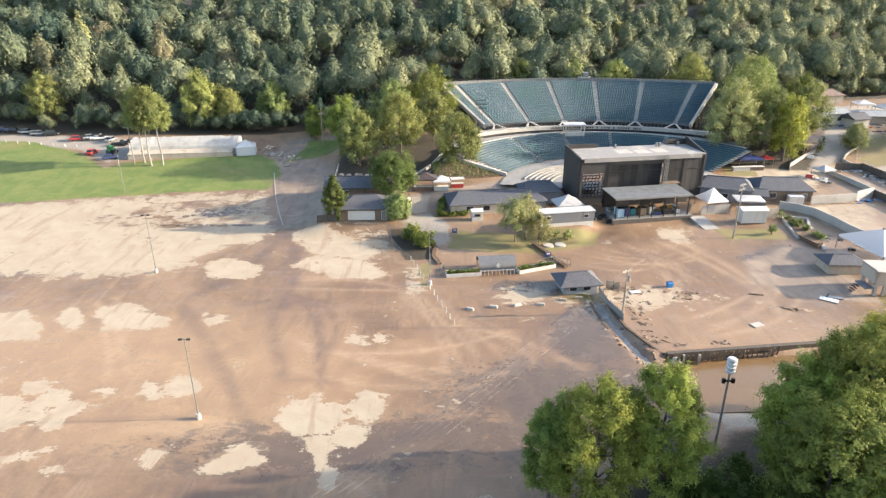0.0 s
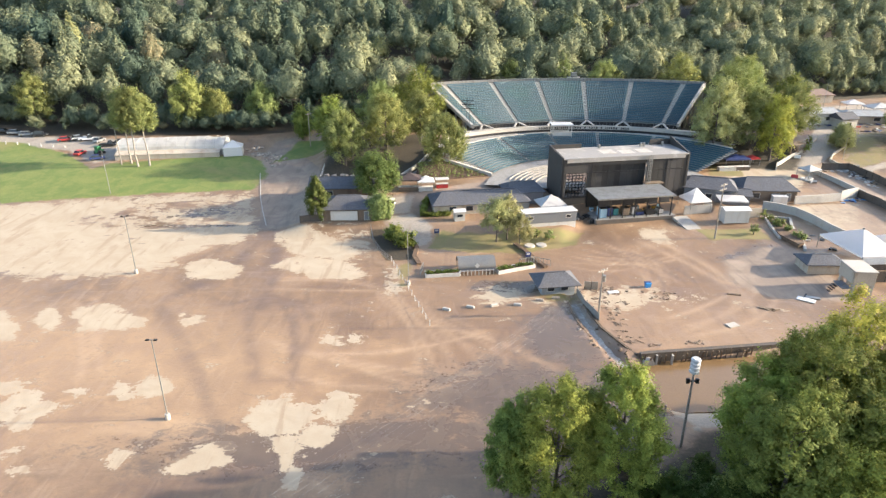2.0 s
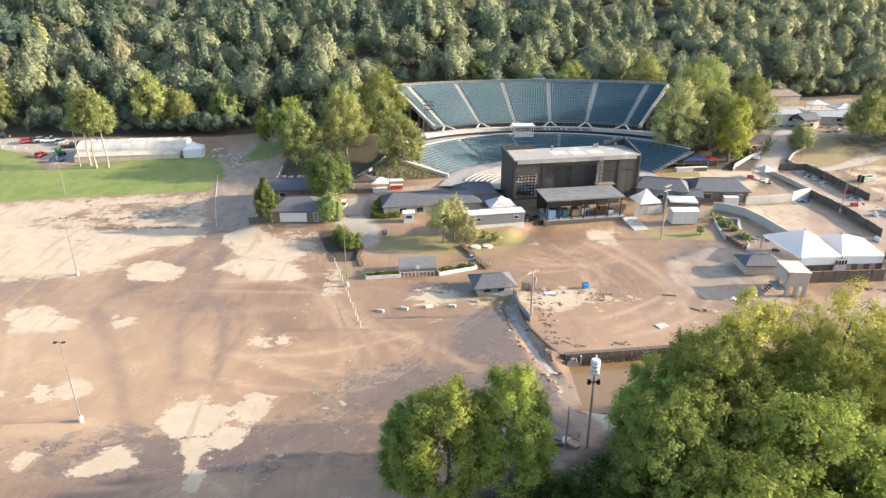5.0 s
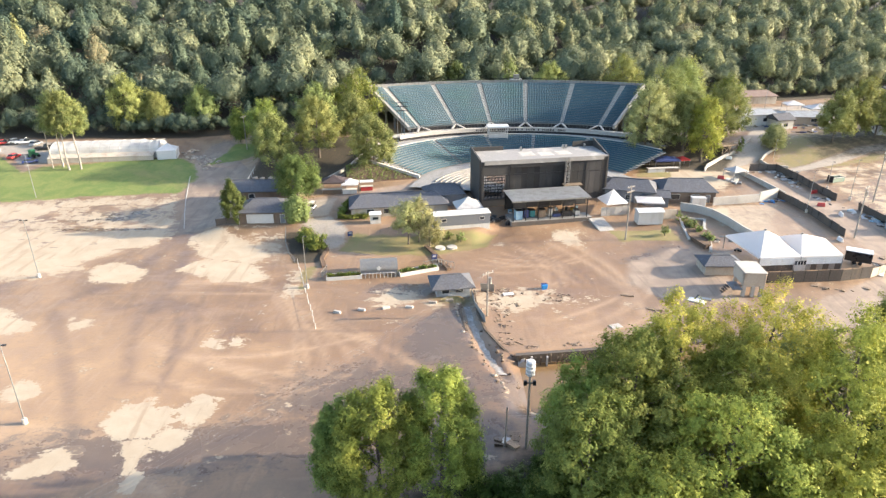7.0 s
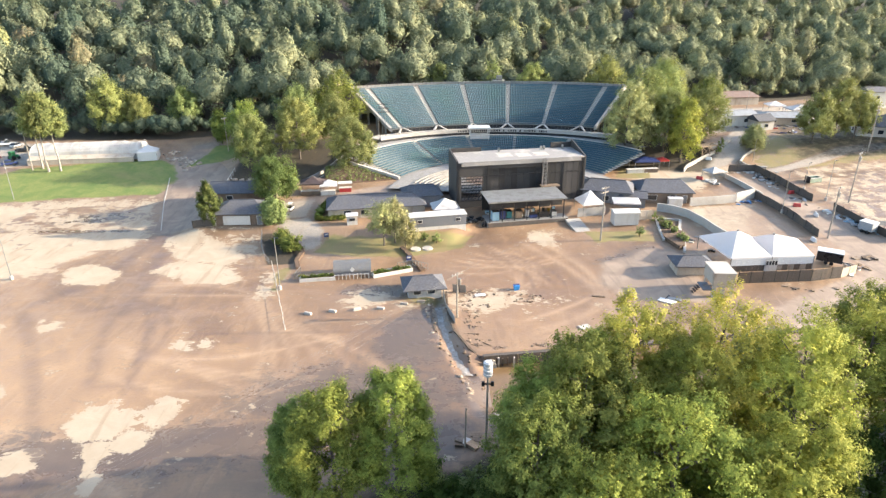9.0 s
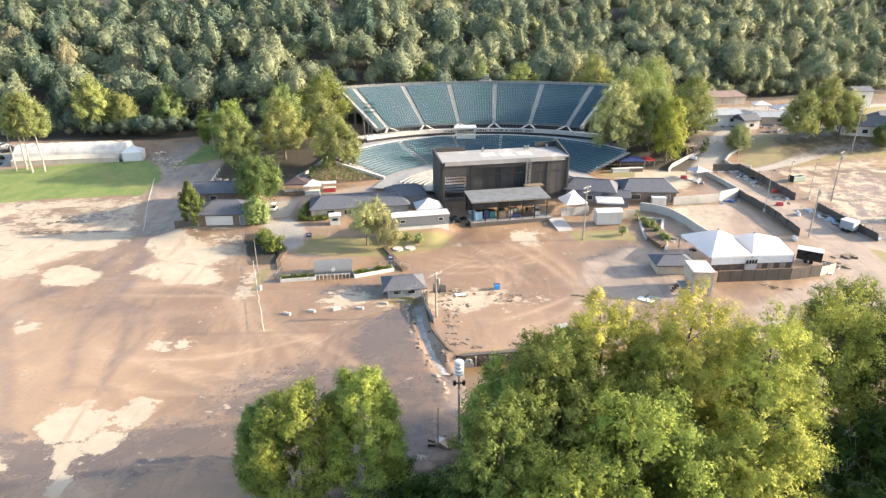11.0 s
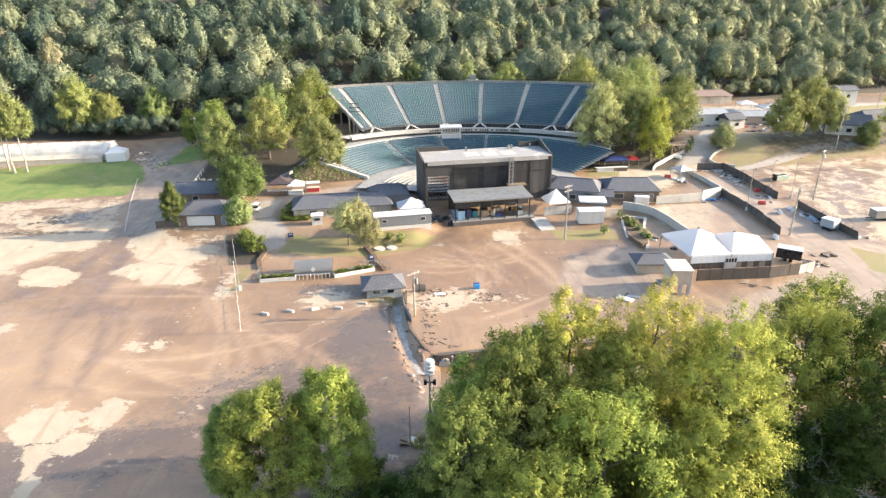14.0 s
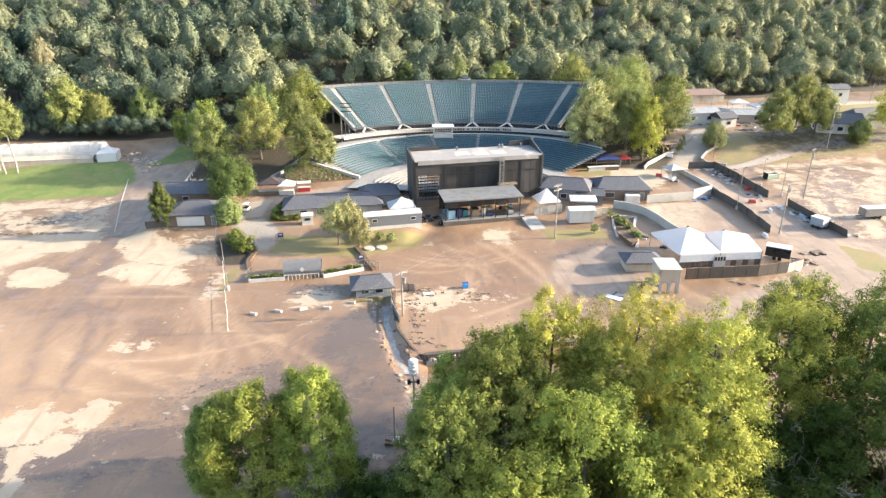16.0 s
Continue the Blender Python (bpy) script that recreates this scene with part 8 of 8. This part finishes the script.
# round stone slabs and a pond edge on the lawn's foot
for x, y in ((22.6, 125.2), (25.2, 125.6)):
    bm = bmesh.new()
    tube(bm, (0, 0, -0.2), (0, 0, 0.3), 1.25, 1.1, 16)
    solid("stone_slab", bm, CONCRETE, "round pale stone slab on the muddy lawn", "stone", at(x, y), "round slabs")
wall_run([(19.5, 126), (21.3, 122), (22.6, 118), (24.4, 113.8)], 0.5, 0.9, MULCH, "dark hedge-like bank beside the path", "hedge_bank")
wall_run([(-3.6, 128.5), (-1.8, 124), (-2.2, 119.5), (-1.0, 115.5)], 0.45, 0.9, MULCH, "dark mulch bank round the shrub bed", "hedge_bank")

# hedge, kiosks and a cart on the yard
for x, y, rz, L, h in ((-0.6, 143.6, 86, 8.5, 1.7), (2.2, 139.0, 4, 7.0, 1.1)):
    g = np.random.default_rng(int(abs(x) * 10) + 700)
    c = np.stack([(g.random(60) - 0.5) * L, (g.random(60) - 0.5) * 1.0, 0.3 + g.random(60) * (h - 0.5)], -1)
    v, q = leaf_cloud(g, c, 0.35 + 0.2 * g.random(60), 60, 0.15)
    hg = new("hedge", mesh_np("hedge", v, q, LEAF_GREEN))
    hg.matrix_world = at(x, y, 0, rz)
    tagged(hg, "clipped dark green hedge beside the yard", "hedge", "hedges")
kb = thing("kiosk_box", "small white ticket box beside the hedge", "kiosk", at(7.6, 136.4, 0, 10))
part("body", boxes((-1.2, -0.9, -0.3, 1.2, 0.9, 2.2)), WHITEWALL, kb)
part("roof", roof_mesh(2.4, 1.8, 2.2, 0.5, 0, 0.2, 0.06), WHITEVINYL, kb)
pn = part("window", boxes((-0.7, -0.96, 1.0, 0.7, -0.88, 1.7)), STEEL, kb)
part("pane", boxes((-0.6, -0.99, 1.1, 0.6, -0.95, 1.6)), GLASS, pn)
gc = thing("golf_cart", "small white golf cart parked on the yard", "golf cart", at(-8.6, 145.2, 0, 80))
part("body", boxes((-1.1, -0.6, 0.3, 1.1, 0.6, 0.75)), WHITECAR, gc, bevel=0.06)
part("seat", boxes((-0.6, -0.55, 0.75, 0.2, 0.55, 1.2)), BLACKP, gc)
part("roof", boxes((-1.0, -0.62, 1.8, 0.9, 0.62, 1.88)), WHITECAR, gc, bevel=0.03)
for sx in (-0.95, 0.8):
    for sy in (-0.55, 0.55):
        part("roof_post", boxes((sx, sy - 0.03, 0.7, sx + 0.06, sy + 0.03, 1.8)), DARKSTEEL, gc)
for sx in (-0.75, 0.75):
    for sy in (-0.58, 0.58):
        bm = bmesh.new()
        tube(bm, (sx, sy - 0.08, 0.25), (sx, sy + 0.08, 0.25), 0.25, n=12)
        part("wheel", bm, RUBBER, gc)

# ---- the long tent and the parked cars ----
bt = thing("long_tent", "long white vault-roofed tent with stained cloth and a lean-to", "tent", pose(-78.2, 189.1, 4.6, 0, 0, 6.3))
LB = 31.0
bm = bmesh.new()
n = 10
prof = [(-4.6 * math.cos(math.pi * k / n), 2.2 + 2.8 * math.sin(math.pi * k / n) ** 0.8) for k in range(n + 1)]
bays = 24
slack = np.random.default_rng(31)
grid = []
for i in range(bays + 1):
    drop = 0.12 * slack.random() + (0.05 if i % 2 else 0) + (0.5 * slack.random() if i > bays - 5 else 0)
    grid.append([bm.verts.new((-LB / 2 + LB * i / bays, y + 0.05 * slack.normal(), z - drop * (z - 2.2) / 2.8)) for y, z in prof])
for r0, r1 in zip(grid[:-1], grid[1:]):
    for k in range(n):
        bm.faces.new((r0[k], r1[k], r1[k + 1], r0[k + 1]))
bm.faces.new(grid[0])
bm.faces.new(grid[-1][::-1])
part("vault_cloth", bm, OLDCLOTH, bt, "white vault cloth with dark mildew streaks")
part("side_wall", boxes((-LB / 2, -4.7, -0.5, LB / 2, -4.6, 2.25)), WHITEWALL, bt)
part("side_wall", boxes((-LB / 2, 4.6, -0.5, LB / 2, 4.7, 2.25)), WHITEWALL, bt)
part("end_wall", boxes((LB / 2 - 0.1, -4.6, -0.5, LB / 2, 4.6, 2.2)), WHITEWALL, bt)
part("end_wall", boxes((-LB / 2, -4.6, -0.5, -LB / 2 + 0.1, 4.6, 2.2)), GREYWALL, bt)
for k in range(12):
    x = -LB / 2 + LB * k / 11
    bm = bmesh.new()
    for (y0, z0), (y1, z1) in zip(prof[:-1], prof[1:]):
        beam(bm, (x, y0, z0), (x, y1, z1), 0.07)
    part("rib", bm, WHITEVINYL, bt)
bm = bmesh.new()
hull(bm, [(-LB / 2, -7.2, 1.6), (LB / 2 - 1, -7.2, 1.6), (LB / 2 - 1, -4.7, 2.3), (-LB / 2, -4.7, 2.3)], [(-LB / 2, -7.2, 1.68), (LB / 2 - 1, -7.2, 1.68), (LB / 2 - 1, -4.7, 2.4), (-LB / 2, -4.7, 2.4)])
part("lean_to_roof", bm, TANWALL, bt)
part("lean_to_wall", boxes((-LB / 2, -7.1, -0.8, LB / 2 - 1, -7.0, 1.65)), TANWALL, bt)
canopy("small white pointed tent at the long tent's end", -59.6, 186.4, 12, 5.6, 5.2, 2.6, 4.4, WHITEVINYL, walls=("front", "left", "right", "back"))


def car(x, y, rz, paint, lab, L=4.6, Wd=1.85, h=1.45, kind="car", pick=False):
    ob = thing(kind, lab, "car", at(x, y, 0, rz), "parked cars")
    a, b = L / 2, Wd / 2
    bm = bmesh.new()
    hull(bm, [(-a, -b, 0.3), (a, -b, 0.3), (a, b, 0.3), (-a, b, 0.3)], [(-a + 0.08, -b + 0.05, 0.92), (a - 0.12, -b + 0.05, 0.84), (a - 0.12, b - 0.05, 0.84), (-a + 0.08, b - 0.05, 0.92)])
    part("body", bm, paint, ob, bevel=0.07)
    c0, c1 = (-0.1, 1.0) if pick else (-a + 0.5, 0.85)
    bm = bmesh.new()
    hull(bm, [(c0, -b + 0.1, 0.88), (c1 + 0.35, -b + 0.1, 0.88), (c1 + 0.35, b - 0.1, 0.88), (c0, b - 0.1, 0.88)], [(c0 + 0.4, -b + 0.25, h), (c1 - 0.35, -b + 0.25, h), (c1 - 0.35, b - 0.25, h), (c0 + 0.4, b - 0.25, h)])
    g = part("cabin_glass", bm, GLASS, ob)
    part("roof", boxes((c0 + 0.38, -b + 0.22, h - 0.02, c1 - 0.33, b - 0.22, h + 0.05)), paint, ob, bevel=0.02)
    for sx in (-a + 0.85, a - 0.9):
        for sy in (-b + 0.06, b - 0.06):
            bm = bmesh.new()
            tube(bm, (sx, sy - 0.1, 0.33), (sx, sy + 0.1, 0.33), 0.33, n=12)
            w = part("wheel", bm, RUBBER, ob)
            bm = bmesh.new()
            tube(bm, (sx, sy - 0.115, 0.33), (sx, sy + 0.115, 0.33), 0.18, n=8)
            part("rim", bm, STEEL, w)
    for sy in (-b + 0.3, b - 0.3):
        part("headlight", boxes((a - 0.16, sy - 0.18, 0.6, a - 0.05, sy + 0.18, 0.75)), WHITECAR, ob)


for x, y, rz, m, lab, kw in ((-116.2, 197.1, 20, RED, "red car parked on the gravel", {}), (-109.4, 197.6, 15, WHITECAR, "white pickup parked on the gravel", {"L": 5.4, "h": 1.8, "pick": True}), (-112.6, 198.2, 40, SILVER, "silver car parked on the gravel", {}),
                             (-105.2, 196.4, 80, SILVER, "pale silver car parked on the gravel", {"L": 4.2}), (-101.0, 193.4, 10, BLACKP, "dark pickup parked by the long tent", {"L": 5.2, "h": 1.75, "pick": True}), (-97.5, 195, 10, BLACKP, "black car parked by the long tent", {}),
                             (-106.4, 186.4, 85, RED, "small red car parked on the drive", {"L": 4.2}), (-98.6, 181.4, 25, DARKBLUE, "dark blue car parked by the long tent", {"L": 4.2}),
                             (-136, 203.5, 8, SILVER, "silver car in the shade of the trees", {}), (-141, 205, 8, BLACKP, "black car in the shade of the trees", {}), (-146, 205.6, 4, DARKBLUE, "dark blue car in the shade of the trees", {}), (-131, 201.5, 12, SILVER, "grey-blue car in the shade of the trees", {}), (-126.5, 201, 12, BLACKP, "black van in the shade of the trees", {"h": 1.8})):
    car(x, y, rz, m, lab, **kw)
car(18.5, 50.2, 30, WHITECAR, "white pickup parked under the near trees", L=5.2, h=1.75, pick=True)
tk = thing("utility_tractor", "green utility tractor parked beside the long tent", "tractor", at(-100.6, 187.0, 0, 70))
part("body", boxes((-1.4, -0.6, 0.5, 1.2, 0.6, 1.3)), GREENP, tk, bevel=0.06)
part("cab", boxes((-1.2, -0.65, 1.3, 0.2, 0.65, 2.5)), GREENP, tk, bevel=0.05)
for sx, r in ((-0.8, 0.65), (0.9, 0.42)):
    for sy in (-0.75, 0.75):
        bm = bmesh.new()
        tube(bm, (sx, sy - 0.18, r), (sx, sy + 0.18, r), r, n=14)
        part("wheel", bm, RUBBER, tk)
# rock heap where the lane washed out
for k in range(60):
    g = np.random.default_rng(800 + k)
    bm = bmesh.new()
    s = 0.3 + 0.5 * g.random()
    bmesh.ops.create_icosphere(bm, subdivisions=1, radius=s)
    for v in bm.verts:
        v.co *= 0.7 + 0.5 * g.random()
        v.co.z *= 0.6
    u = g.random()
    x, y = -56 + u * 12 + g.normal() * 0.8, 191 - u * 12 + g.normal() * 2.0
    solid("rock", bm, ROCK, "grey rock washed out beside the lane", "rock", at(x, y, s * 0.15, g.random() * 360), "washed-out rocks")
for k in range(9):
    bm = boxes((-0.1, -0.1, -0.2, 0.1, 0.1, 0.9))
    x = -146 + k * 4.0
    y = 196.5 - k * 0.55
    solid("bollard", bm, WHITEWALL, "short white bollard along the lawn's edge", "bollard", at(x, y), "bollards by the lawn")
# lane rail
lr = thing("guard_rail", "pale guard rail along the lane's side", "guard rail")
for (x0, y0), (x1, y1) in (((-29.6, 172), (-28.4, 150)),):
    for j in range(10):
        u = j / 9
        x, y = x0 + (x1 - x0) * u, y0 + (y1 - y0) * u
        part("post", boxes((x - 0.07, y - 0.07, hz(x, y) - 0.3, x + 0.07, y + 0.07, hz(x, y) + 1.1)), WHITEWALL, lr)
    bm = bmesh.new()
    beam(bm, (x0, y0, hz(x0, y0) + 1.0), (x1, y1, hz(x1, y1) + 1.0), 0.12)
    part("rail", bm, WHITEWALL, lr)


# pale kerb along the lane
wall_run([(-38.0, 138.4), (-41.0, 147), (-43.6, 155), (-47.6, 170.5)], 0.07, 0.22, CONCRETE, "pale kerb along the muddy lane", "kerb", down=0.6)
